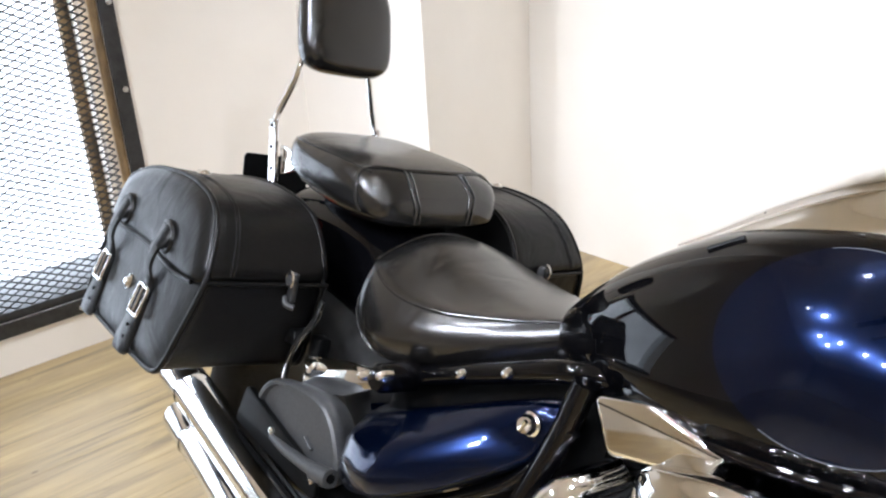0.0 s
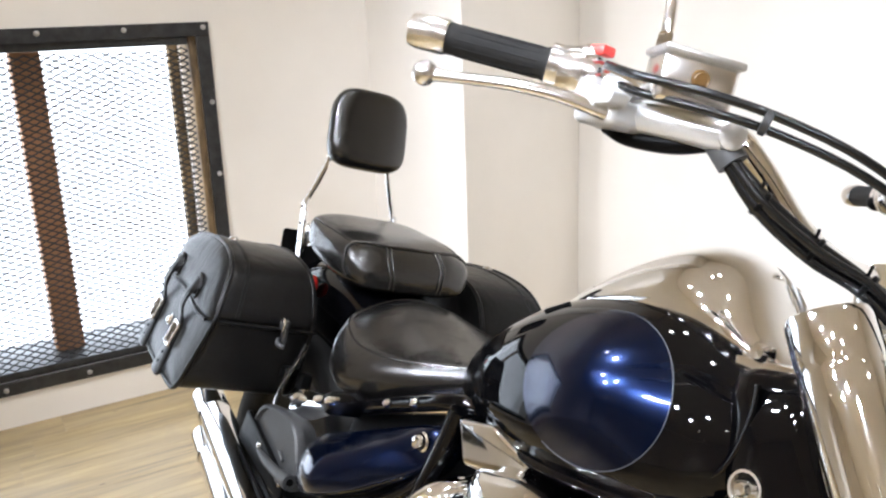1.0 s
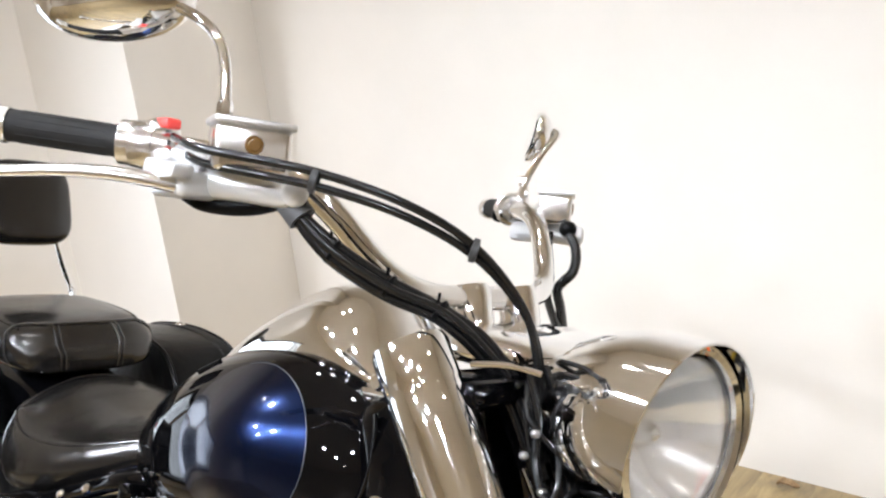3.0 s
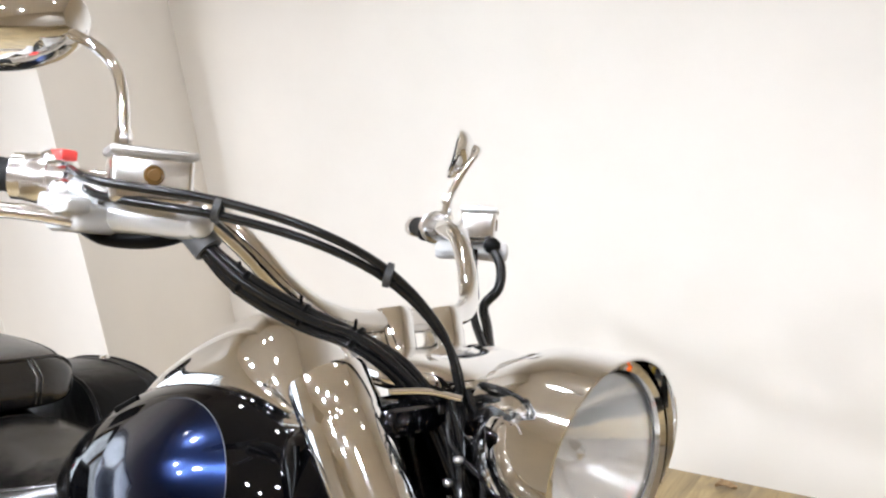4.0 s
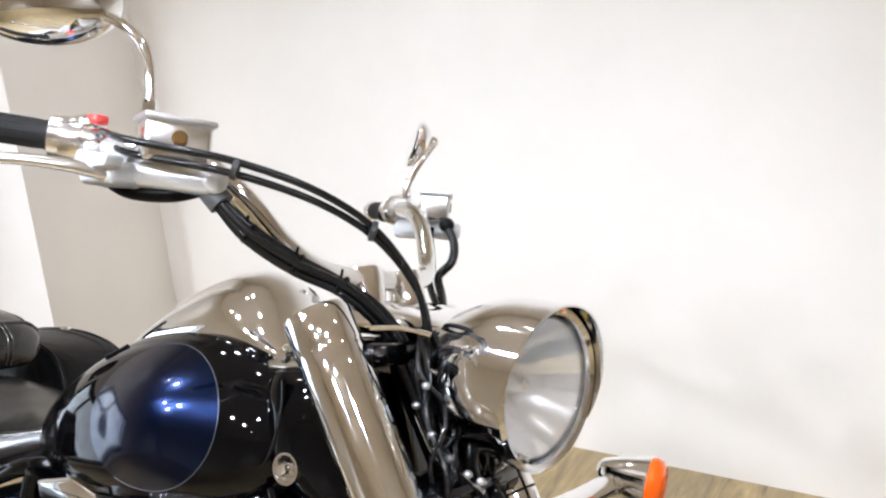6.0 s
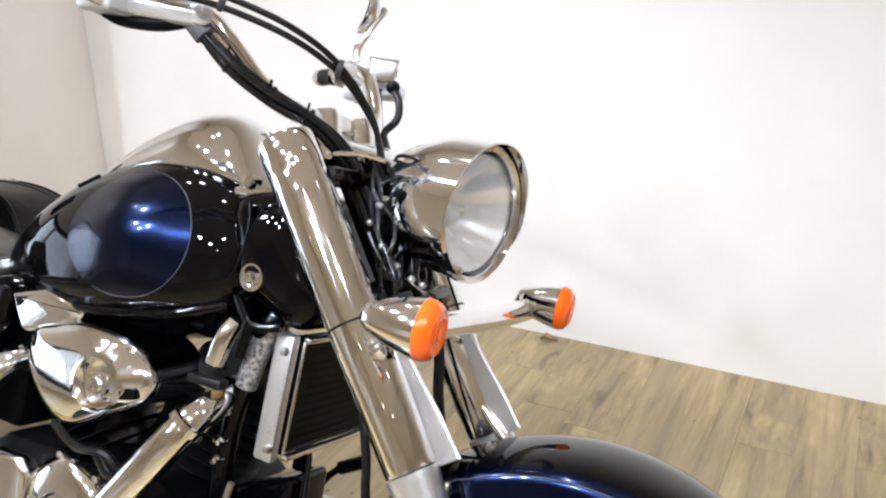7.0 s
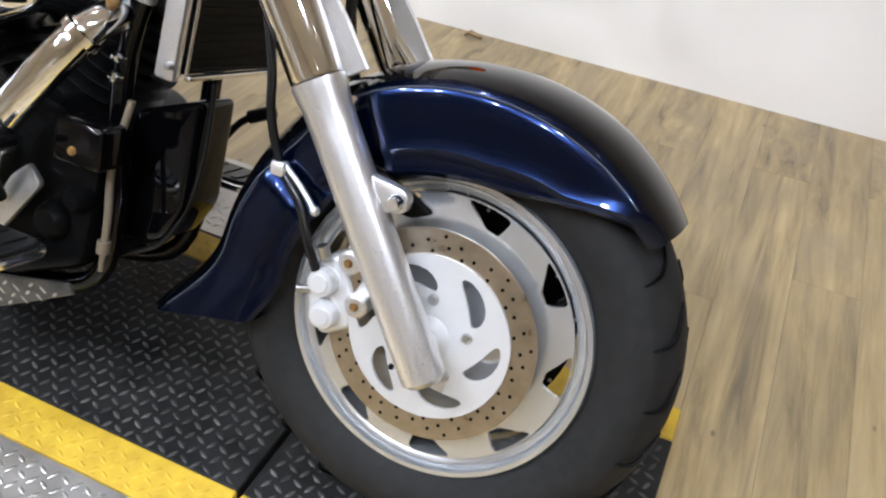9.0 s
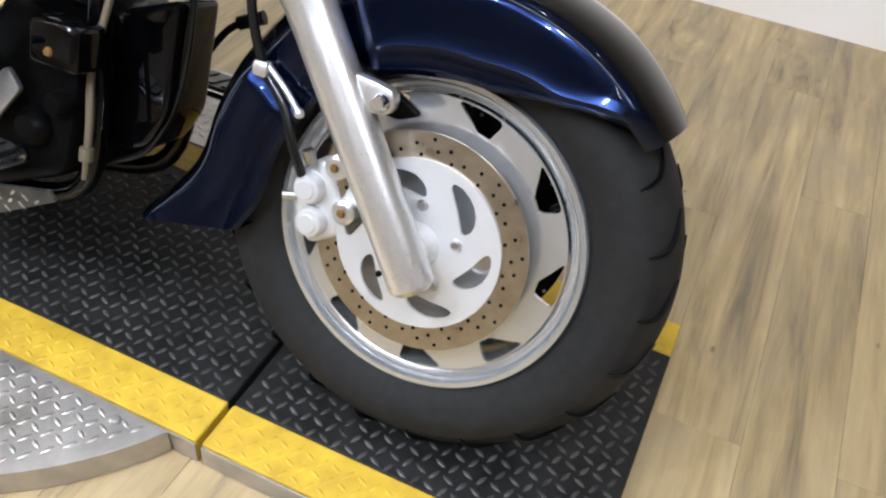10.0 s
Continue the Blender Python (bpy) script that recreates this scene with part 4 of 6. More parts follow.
part("cowl_bolt", lathe([(0.0, -0.018), (0.008, -0.017), (0.013, -0.010), (0.014, 0.0)], Matrix.Translation((0.275, B - 0.098, 0.945)), 16), CHROME, dash)

# the rear half of the bike stands turned a little against the steered front wheel
FR = Matrix.Translation((0, 0.064, 0.75)) @ pose(0, 0, 0, 0, 0, -2.9) @ pose(0, 0, 0, 3.0) @ Matrix.Translation((0, 0, -0.75))


def rear_part(name, bm, material, parent, label="", smooth=True, angle=40):
    bm.transform(FR)
    return part(name, bm, material, parent, label, smooth, angle)


# rider saddle: x, half width, bottom, seam height, middle height
SEAT = [(-0.205, 0.040, 0.722, 0.752, 0.757), (-0.235, 0.056, 0.708, 0.752, 0.757), (-0.285, 0.090, 0.684, 0.744, 0.750), (-0.35, 0.138, 0.656, 0.730, 0.742), (-0.43, 0.180, 0.627, 0.717, 0.741),
        (-0.51, 0.200, 0.606, 0.716, 0.754), (-0.575, 0.196, 0.604, 0.728, 0.771), (-0.625, 0.172, 0.614, 0.741, 0.779), (-0.655, 0.128, 0.642, 0.738, 0.764), (-0.668, 0.072, 0.682, 0.722, 0.734)]
SADDLE_ROWS = spline(SEAT, 6)


def saddle_half(r):
    """One half of the saddle's section, from the bottom's middle over the belly to the crown: (y, z)."""
    x, w, zb, zs, zc = r
    h = zs - zb
    pts = [(0.0, zb + 0.004), (0.55 * w, zb), (0.86 * w, zb + 0.05 * h), (0.960 * w, zb + 0.22 * h), (w, zb + 0.46 * h), (0.972 * w, zb + 0.70 * h), (0.895 * w, zb + 0.90 * h), (0.80 * w, zs + 0.02 * (zc - zs)), (0.52 * w, zs + 0.55 * (zc - zs)), (0.25 * w, zs + 0.90 * (zc - zs)), (0.0, zc)]
    return spline(pts, 3)


def saddle():
    rings = []
    for r in SADDLE_ROWS:
        half = saddle_half(r)
        ring = [(r[0], -y, z) for y, z in half] + [(r[0], y, z) for y, z in half[-2:0:-1]]
        rings.append(ring)
    seat = rear_part("rider_seat", ring_loft(rings), LEATHER, bike, "black vinyl rider saddle with a stitched top panel", True, 60)

    def seam_at(r, s):
        y, z = saddle_half(r)[19]
        return Vector((r[0], s * y, z + 0.0006))
    keep = [r for r in SADDLE_ROWS if -0.640 < r[0] < -0.23]
    back = keep[-1]
    half = saddle_half(back)
    over = [Vector((back[0] - 0.010 * (1 - (y / half[19][0]) ** 2), y, z + 0.0004)) for y, z in half[20:]]
    loop = [seam_at(r, -1) for r in keep] + [Vector((p.x, -p.y, p.z)) for p in over] + over[-2::-1] + [seam_at(r, 1) for r in keep[::-1]]
    rear_part("piping", tube(loop, 0.0022, 8, 1, False), LEATHER, seat, "black seat piping")
    # the welt round the saddle's skirt at its back corners
    for s in (-1, 1):
        rows = [r for r in SADDLE_ROWS if -0.66 < r[0] < -0.47]
        pts = [Vector((r[0] - 0.002, s * saddle_half(r)[k][0], saddle_half(r)[k][1])) for r, k in zip(rows, np.linspace(4, 15, len(rows)).astype(int))]
        rear_part("piping", tube([Vector((p.x, p.y * 1.004, p.z)) for p in pts], 0.0020, 8, 1, False), LEATHER, seat, "black seat piping")
    return seat


seat = saddle()
PILL = [(-0.655, 0.0, 0.790, 0.822, 0.100, 0, 0), (-0.663, 0.0, 0.783, 0.843, 0.122, 0, 0), (-0.685, 0.0, 0.778, 0.866, 0.142, 0.004, 0), (-0.715, 0.0, 0.775, 0.880, 0.152, 0.006, 0), (-0.78, 0.0, 0.777, 0.892, 0.160, 0.008, 0), (-0.87, 0.0, 0.79, 0.900, 0.157, 0.006, 0),
        (-0.935, 0.0, 0.806, 0.904, 0.146, 0.002, 0), (-0.975, 0.0, 0.825, 0.899, 0.122, 0, 0), (-0.992, 0.0, 0.848, 0.885, 0.078, 0, 0)]
pillion = rear_part("pillion_seat", hull(PILL, 3.2, 52, 6), LEATHER, bike, "black vinyl passenger seat with seams", True, 60)


def on_pillion(x, deg):
    """A point just off the passenger seat's skin, deg round its section from the left side over the top."""
    rows = spline(PILL, 12)[::-1]
    xs = [r[0] for r in rows]
    r = [np.interp(x, xs, [q[k] for q in rows]) for k in range(6)]
    zc = (r[2] + r[3]) / 2 + r[5]
    c, s_ = math.cos(radians(deg)), math.sin(radians(deg))
    y = r[4] * math.copysign(abs(c) ** (2 / 3.2), c)
    z = zc + ((r[3] - zc) if s_ > 0 else (zc - r[2])) * math.copysign(abs(s_) ** (2 / 3.2), s_)
    return Vector((x + 0.0005, y * 1.004, z + 0.0006))


# a welt runs over the front of the seat and down both cheeks, two seams go down the nose, two along the top
rim_seam = [on_pillion(-0.700, 200), on_pillion(-0.706, 186), on_pillion(-0.712, 170), on_pillion(-0.718, 155), on_pillion(-0.722, 140), on_pillion(-0.716, 126), on_pillion(-0.706, 112)] + [on_pillion(-0.700, a) for a in range(104, 76, -7)]
rim_seam += [Vector((p.x, -p.y, p.z)) for p in rim_seam[6::-1]]
rear_part("seam", tube(rim_seam, 0.0036, 8, 3), LEATHER, pillion, "raised black seam")
for s in (-1, 1):
    for off in (0.0, 0.010):
        nose = [on_pillion(-0.700, 105), on_pillion(-0.686, 107), on_pillion(-0.672, 110), on_pillion(-0.662, 114)]
        nose = [Vector((p.x, p.y + off, p.z)) for p in nose] + [Vector((-0.6545, -0.064 + off, 0.820)), Vector((-0.6542, -0.063 + off, 0.806)), Vector((-0.6548, -0.062 + off, 0.791))]
        rear_part("seam", tube([Vector((p.x, p.y * -s, p.z)) for p in nose], 0.0023, 8, 4), LEATHER, pillion, "stitched black seam")
    top = [on_pillion(x, 139 + 3 * k) for k, x in enumerate((-0.708, -0.76, -0.82, -0.88, -0.93, -0.962))]
    rear_part("seam", tube([Vector((p.x, p.y * -s, p.z)) for p in top], 0.0016, 8, 4), LEATHER, pillion, "stitched black seam")


def backrest():
    rings = []
    for t, f in ((-0.034, 0.60), (-0.032, 0.80), (-0.028, 0.90), (-0.018, 0.97), (0.0, 1.0), (0.014, 0.975), (0.022, 0.92), (0.027, 0.82), (0.029, 0.6)):
        ring = []
        for k in range(56):
            a = 2 * math.pi * k / 56
            c, s_ = math.cos(a), math.sin(a)
            y = 0.102 * f * math.copysign(abs(c) ** (2 / 3.8), c) * (1 - 0.07 * s_)
            z = 0.100 * f * math.copysign(abs(s_) ** (2 / 3.8), s_)
            ring.append((t, y, z))
        rings.append(ring)
    bm = ring_loft(rings)
    bm.transform(Matrix.Translation((-1.048, 0.004, 1.106)) @ pose(0, 0, 0, 0, -12, 0))
    pad = rear_part("backrest_pad", bm, LEATHER, bike, "black vinyl passenger backrest pad", True, 60)
    for s in (-1, 1):
        out = 0.028 if s > 0 else 0.0
        pts = [(-1.082, s * (0.110 + out), 0.895), (-1.087, s * (0.102 + out), 0.918), (-1.080, s * (0.090 + out * 0.8), 0.955), (-1.070, s * (0.078 + out * 0.5), 1.005), (-1.072, s * (0.070 + out * 0.3), 1.05)]
        rear_part("backrest_bar", tube(pts, 0.0065, 12, 5), CHROME, pad, "chrome backrest bar")
        rear_part("bar_plate", slab(rounded([(-1.062, 0.70), (-1.030, 0.70), (-1.071, 0.905), (-1.096, 0.905)], 0.006), s * (0.110 + out) - 0.004, s * (0.110 + out) + 0.004, 0.002), CHROME, pad, "drilled chrome side plate")
        for k in range(5):
            rear_part("plate_hole", lathe([(0.0, -0.0055), (0.0045, -0.0055), (0.0045, 0.0055), (0.0, 0.0055)], Matrix.Translation((-1.051 - 0.0085 * k, s * (0.110 + out), 0.725 + 0.042 * k)), 10), MATTBLACK, pad)
    rear_part("bar_bracket", joined(slab(rounded([(-1.05, 0.80), (-0.98, 0.82), (-0.97, 0.85), (-1.06, 0.86)], 0.008), -0.104, -0.096, 0.002), lathe([(0.0, -0.012), (0.010, -0.010), (0.012, 0.004)], Matrix.Translation((-0.995, -0.105, 0.838)), 12)), CHROME, pad)


backrest()


def closed(points, steps=4):
    """A closed smooth loop through (x, z) points."""
    n = len(points)
    p = [np.array(q, float) for q in points]
    out = []
    for i in range(n):
        a, b, c, d = p[i - 1], p[i], p[(i + 1) % n], p[(i + 2) % n]
        for k in range(steps):
            t = k / steps
            out.append(tuple(0.5 * (2 * b + (c - a) * t + (2 * a - 5 * b + 4 * c - d) * t * t + (3 * b - a - 3 * c + d) * t ** 3)))
    return out


BAG_OUT = [(-1.164, 0.766), (-1.09, 0.791), (-1.005, 0.803), (-0.918, 0.808), (-0.841, 0.802), (-0.788, 0.788), (-0.751, 0.761), (-0.726, 0.72), (-0.717, 0.680), (-0.724, 0.640), (-0.737, 0.591), (-0.750, 0.545), (-0.772, 0.524), (-0.835, 0.518),
           (-0.98, 0.516), (-1.125, 0.518), (-1.168, 0.540), (-1.178, 0.590), (-1.183, 0.649), (-1.190, 0.706), (-1.186, 0.742)]


def saddlebag(s):
    """A leather pannier: a body with welted edges, a lid that laps over it, two straps with buckles."""
    shift = Matrix.Translation((0.060, -0.004, 0.018)) if s > 0 else Matrix.Identity(4)
    mirror = shift @ Matrix.Diagonal((1, -s, 1, 1))

    def bag_part(name, bm, material, parent, label="", angle=50):
        bm.transform(mirror)
        return rear_part(name, bm, material, parent, label, True, angle)

    def face(x, z, lift=0.0):
        """The outer face's point at x, z: it leans out towards the bottom."""
        return Vector((x, -0.343 - 0.30 * (0.805 - z) - 0.05 * (x + 1.0) - lift, z))
    prof = closed(BAG_OUT, 3)
    cx, cz = -0.955, 0.655

    def ring(u, f, lift=0.0, outline=prof, mid=(cx, cz)):
        out = []
        for x, z in outline:
            xx, zz = mid[0] + (x - mid[0]) * f, mid[1] + (z - mid[1]) * f
            o = face(xx, zz, lift)
            out.append((xx + 0.014 * (1 - u), -0.185 + (o.y + 0.185) * u, zz - 0.006 * (1 - u)))
        return out
    body = [ring(u, f, g) for u, f, g in ((0.0, 0.90, 0), (0.01, 0.96, 0), (0.05, 0.99, 0), (0.12, 1.0, 0), (0.5, 0.992, 0), (0.9, 1.0, 0), (0.96, 0.998, 0), (0.99, 0.985, 0), (1.0, 0.95, 0), (1.0, 0.80, 0.006), (1.0, 0.45, 0.010), (1.0, 0.15, 0.010))]
    bag = bag_part("saddlebag", ring_loft(body), BAGHIDE, bike, "black leather saddlebag with two buckled straps")
    upper = [p for p in prof if p[1] > 0.684]
    first = min(upper, key=lambda p: p[0] + (0 if p[1] < 0.70 else 9))
    k = upper.index(first)
    upper = upper[k:] + upper[:k]
    low = [(-0.74, 0.676), (-0.80, 0.672), (-0.86, 0.676), (-0.93, 0.682), (-1.0, 0.684), (-1.08, 0.680), (-1.15, 0.678)]
    lidprof = closed([(x, z) for x, z in upper[::2]] + low, 2)
    lid_mid = (-0.955, 0.735)
    lid = [ring(u, f, g, lidprof, lid_mid) for u, f, g in ((-0.01, 0.96, 0), (0.0, 1.0, 0), (0.05, 1.018, 0), (0.12, 1.026, 0), (0.5, 1.02, 0), (0.9, 1.026, 0), (0.97, 1.022, 0), (1.0, 1.008, 0.002), (1.0, 0.97, 0.007), (1.0, 0.80, 0.013), (1.0, 0.45, 0.017), (1.0, 0.12, 0.017))]
    lid_ob = bag_part("lid", ring_loft(lid), BAGHIDE, bag, "moulded leather lid with a welted edge")
    for u, rad in ((0.985, 0.0052), (0.04, 0.004)):
        edge = [Vector(p) for p in ring(u, 1.004, 0.001, prof)]
        bag_part("welt", tube(edge + edge[:1], rad, 8, 1, False), BAGHIDE, bag, "rolled leather edge")
    for u in (0.80, 0.83):
        arc = [Vector(p) for p in ring(u, 1.027, 0, lidprof, lid_mid) if p[2] > 0.69]
        j = min(range(len(arc)), key=lambda i: arc[i].x - (9 if arc[i].z > 0.70 and arc[i].z < 0.73 and arc[i].x < -1.1 else 0))
        arc = arc[j:] + arc[:j]
        if max((a_ - b_).length for a_, b_ in zip(arc, arc[1:])) < 0.08:
            bag_part("stitching", tube(arc, 0.0011, 6, 1, False), BAGHIDE, lid_ob)
    lip = [face(x, z, 0.0095) for x, z in low[::-1]]
    bag_part("lid_edge", tube(lip, 0.0042, 8, 3), BAGHIDE, lid_ob)
    front = [Vector(p) for p in (ring(u, 1.012, 0, [(-0.7175, 0.680)])[0] for u in np.linspace(0.0, 1.0, 9))]
    bag_part("lid_edge", tube(front, 0.0042, 8, 1, False), BAGHIDE, lid_ob)
    for x, lean in ((-0.872, -0.030), (-1.088, -0.024)):
        # a strap: rounded upper end, a loose arch, then flat under the buckle to a pointed tail
        stations = [(0.000, 0.742, 0.018, 0.008), (0.000, 0.736, 0.020, 0.020), (0.000, 0.712, 0.026, 0.022), (-0.003, 0.690, 0.030, 0.016), (-0.006, 0.664, 0.027, 0.013), (-0.006, 0.636, 0.015, 0.018), (-0.008, 0.610, 0.011, 0.023), (lean * 0.6, 0.575, 0.011, 0.030), (lean, 0.540, 0.010, 0.034), (lean * 1.2, 0.518, 0.008, 0.034), (lean * 1.4, 0.508, 0.006, 0.026)]
        rows = []
        for dx, z, lift, half in spline(stations, 4):
            c = face(x + dx, z, lift)
            rows.append([c + Vector((u * half, v, 0)) for u, v in ((-1, 0.0022), (-0.8, -0.0022), (0, -0.0030), (0.8, -0.0022), (1, 0.0022), (0, 0.0028))])
        st = bag_part("strap", ring_loft(rows), BAGHIDE, bag, "black leather strap")
        loop = []
        for ang in np.linspace(0, 2 * math.pi, 25):
            c = face(x + 0.028 * math.cos(ang), 0.714 + 0.024 * math.sin(ang), 0.016 + 0.004 * math.sin(ang))
            loop.append(c)
        bag_part("strap_loop", tube(loop, 0.0055, 8, 1, False), BAGHIDE, st)
        tab = [[face(x + u, z, h) for u, h in ((-0.026, 0.012), (-0.018, 0.022), (0.0, 0.027), (0.018, 0.022), (0.026, 0.012), (0.0, 0.010))] for z in (0.700, 0.706, 0.716, 0.726, 0.732)]
        bag_part("strap_keeper", ring_loft(tab), BAGHIDE, st)
        b = rounded([(-0.021, -0.023), (0.021, -0.023), (0.021, 0.023), (-0.021, 0.023)], 0.005, 3)
        pts = [face(x - 0.008 + u, 0.606 + v, 0.019 - 0.06 * v) for u, v in b]
        bag_part("buckle", tube(pts + pts[:1], 0.0036, 8, 1, False), CHROME, st, "chrome roller buckle")
        bag_part("buckle_pin", tube([face(x - 0.008, 0.632, 0.019), face(x - 0.010, 0.583, 0.020)], 0.0022, 6, 1, False), CHROME, st)
        for z in (0.560, 0.540):
            bag_part("strap_hole", lathe([(0.0, 0.0008), (0.003, 0.0008), (0.003, -0.002)], to_axis(face(x + lean * 0.75, z, 0.0165), (0, -1, 0.3)), 8), MATTBLACK, st)
    bag_part("stud", lathe([(0.0, 0.010), (0.006, 0.009), (0.008, 0.005), (0.013, 0.003), (0.014, -0.006)], to_axis(face(-0.965, 0.612, 0.010), (0, -1, 0.3)), 16), CHROME, bag)
    bag_part("top_rivet", lathe([(0.0, 0.007), (0.008, 0.006), (0.013, 0.0)], to_axis((-0.925, -0.318, 0.814), (0.0, 0, 1)), 14), CHROME, bag)
    bag_part("bracket", joined(slab(rounded([(-0.706, 0.650), (-0.690, 0.650), (-0.684, 0.700), (-0.702, 0.700)], 0.006), -0.258, -0.248, 0.003), lathe([(0.0, -0.008), (0.008, -0.007), (0.010, 0.004)], Matrix.Translation((-0.692, -0.258, 0.688)), 12),
                              tube([(-0.700, -0.262, 0.658), (-0.690, -0.266, 0.650), (-0.680, -0.256, 0.646)], 0.005, 10, 4)), STEEL, bag, "dark steel bag clip")
    bag_part("clip_ring", tube([(-0.692 + 0.011 * math.cos(a_), -0.262, 0.690 + 0.013 * math.sin(a_)) for a_ in np.linspace(0, 2 * math.pi, 13)], 0.0028, 8, 1, False), CHROME, bag, "small chrome ring")


saddlebag(-1)
saddlebag(1)
# strut behind the bag and the line of the rear mudguard's stay
part("bag_strut", tube([(-0.728, -0.12, 0.505), (-0.722, -0.12, 0.540), (-0.706, -0.12, 0.572), (-0.684, -0.12, 0.602), (-0.668, -0.12, 0.624), (-0.668, -0.115, 0.650)], 0.015, 12, 5, True, 0.35), POLISHED, bike, "curved bright bag support")
part("strut_block", joined(box(-0.745, -0.715, -0.125, -0.09, 0.560, 0.585, 0.004), box(-0.70, -0.67, -0.105, -0.08, 0.535, 0.585, 0.005)), MATTBLACK, bike, "black clamp on the bag support")

RF = [(-0.60, 0.0, 0.58, 0.70, 0.080, 0, 0), (-0.68, 0.0, 0.56, 0.760, 0.108, 0, 0), (-0.80, 0.0, 0.56, 0.795, 0.118, 0, 0), (-0.95, 0.0, 0.56, 0.80, 0.120, 0, 0), (-1.08, 0.0, 0.50, 0.765, 0.118, 0, 0), (-1.18, 0.0, 0.42, 0.67, 0.112, 0, 0), (-1.22, 0.0, 0.40, 0.57, 0.10, 0, 0)]
rear_part("rear_fender", hull(RF, 2.6, 36, 5), BLACKPAINT, bike, "gloss black rear mudguard")
rear = part("rear_wheel", lathe([(0.20, -0.06), (0.19, -0.05), (0.04, -0.03), (0.04, 0.03), (0.19, 0.05), (0.20, 0.06)], Matrix.Translation((-0.85, B, 0.325)), 64, True), ENGINEBLACK, bike, "dark cast alloy rear wheel")
part("tyre", tyre_mesh(Vector((-0.85, B, 0.325)), 0.325, 0.20, 0.085), RUBBER, rear, "black rubber rear tyre")


# ---- brake, engine and pipes ----
def front_caliper():
    body = joined(slab(rounded([(0.660, 0.345), (0.690, 0.388), (0.712, 0.392), (0.735, 0.345), (0.742, 0.295), (0.700, 0.268), (0.676, 0.290)], 0.012), -0.092, -0.052, 0.008, 3),
                  lathe([(0.0, -0.020), (0.012, -0.020), (0.0135, -0.017), (0.018, -0.016), (0.021, -0.010), (0.0215, 0.01)], Matrix.Translation((0.692, -0.092, 0.350)), 24),
                  lathe([(0.0, -0.020), (0.012, -0.020), (0.0135, -0.017), (0.018, -0.016), (0.021, -0.010), (0.0215, 0.01)], Matrix.Translation((0.702, -0.092, 0.305)), 24))
    cal = part("brake_caliper", body, PALESILVER, bike, "silver painted two-piston brake caliper")
    for x, z in ((0.728, 0.392), (0.748, 0.336)):
        part("mount_ear", lathe([(0.0, -0.014), (0.012, -0.014), (0.0165, -0.010), (0.0165, 0.02), (0.0, 0.02)], Matrix.Translation((x, -0.095, z)), 20), SILVERPAINT, cal)
        part("mount_bolt", lathe([(0.0, -0.018), (0.004, -0.018), (0.0062, -0.015), (0.0062, -0.010)], Matrix.Translation((x, -0.096, z)), 12), COPPER, cal, "yellow passivated bolt")
    part("bleed_nipple", tube([(0.672, -0.09, 0.33), (0.655, -0.10, 0.328)], 0.006, 10, 1, False), BOLT, cal)
    part("banjo_bolt", tube([(0.690, -0.10, 0.385), (0.684, -0.104, 0.402)], 0.008, 10, 1, False), BOLT, cal)
    part("brake_hose", tube([(0.50, -0.085, 0.80), (0.540, -0.095, 0.69), (0.566, -0.10, 0.61), (0.577, -0.102, 0.549), (0.602, -0.10, 0.487), (0.640, -0.104, 0.448), (0.664, -0.108, 0.40), (0.682, -0.104, 0.365)], 0.0065, 10), HOSE, bike, "black brake hose")
    part("hose_clamp", joined(box(0.590, 0.612, -0.110, -0.090, 0.474, 0.494, 0.005), tube([(0.608, -0.10, 0.490), (0.640, -0.106, 0.470), (0.668, -0.112, 0.447)], 0.0042, 10, 3), ball((0.668, -0.112, 0.447), 0.007, 0.007, 0.007, 10)), SILVERPAINT, bike, "silver hose clamp")


front_caliper()
part("speedometer_cable", tube([(0.50, 0.05, 0.93), (0.560, 0.05, 0.80), (0.581, 0.05, 0.739), (0.591, 0.05, 0.672), (0.612, 0.06, 0.59), (0.66, 0.10, 0.48)], 0.0085, 10), HOSE, bike, "black cable beside the fork")
part("fender_stay", tube([(0.70, 0.105, 0.61), (0.64, 0.11, 0.66)], 0.012, 10, 1, False), CHROME, bike)


def finned_cylinder(base, top):
    b, t = Vector(base), Vector(top)
    h = (t - b).length
    prof = [(0.0, 0.0)]
    for k in range(11):
        y = h * (k + 0.4) / 12
        prof += [(0.060, y), (0.094, y + 0.001), (0.096, y + 0.0025), (0.094, y + 0.004), (0.060, y + 0.005)]
    prof += [(0.072, h * 0.93), (0.075, h * 1.10), (0.06, h * 1.16), (0.0, h * 1.17)]
    cyl = part("engine_cylinder", lathe(prof, to_axis(b, t - b), 40), ENGINEBLACK, bike, "black finned engine cylinder")
    part("head_cover", lathe([(0.0, 0.0), (0.066, 0.0), (0.070, 0.012), (0.066, 0.04), (0.045, 0.055), (0.0, 0.06)], to_axis(t, t - b), 32), BLACKPAINT, cyl, "gloss black head cover")


finned_cylinder((0.13, 0.05, 0.40), (0.27, 0.05, 0.66))
finned_cylinder((0.03, 0.06, 0.40), (-0.12, 0.06, 0.64))
case = part("crankcase", joined(slab(rounded([(-0.24, 0.20), (-0.26, 0.36), (-0.15, 0.46), (0.22, 0.47), (0.30, 0.40), (0.28, 0.22), (0.12, 0.15), (-0.12, 0.15)], 0.03), -0.085, 0.20, 0.02, 2)), MATTBLACK, bike, "satin black engine case")
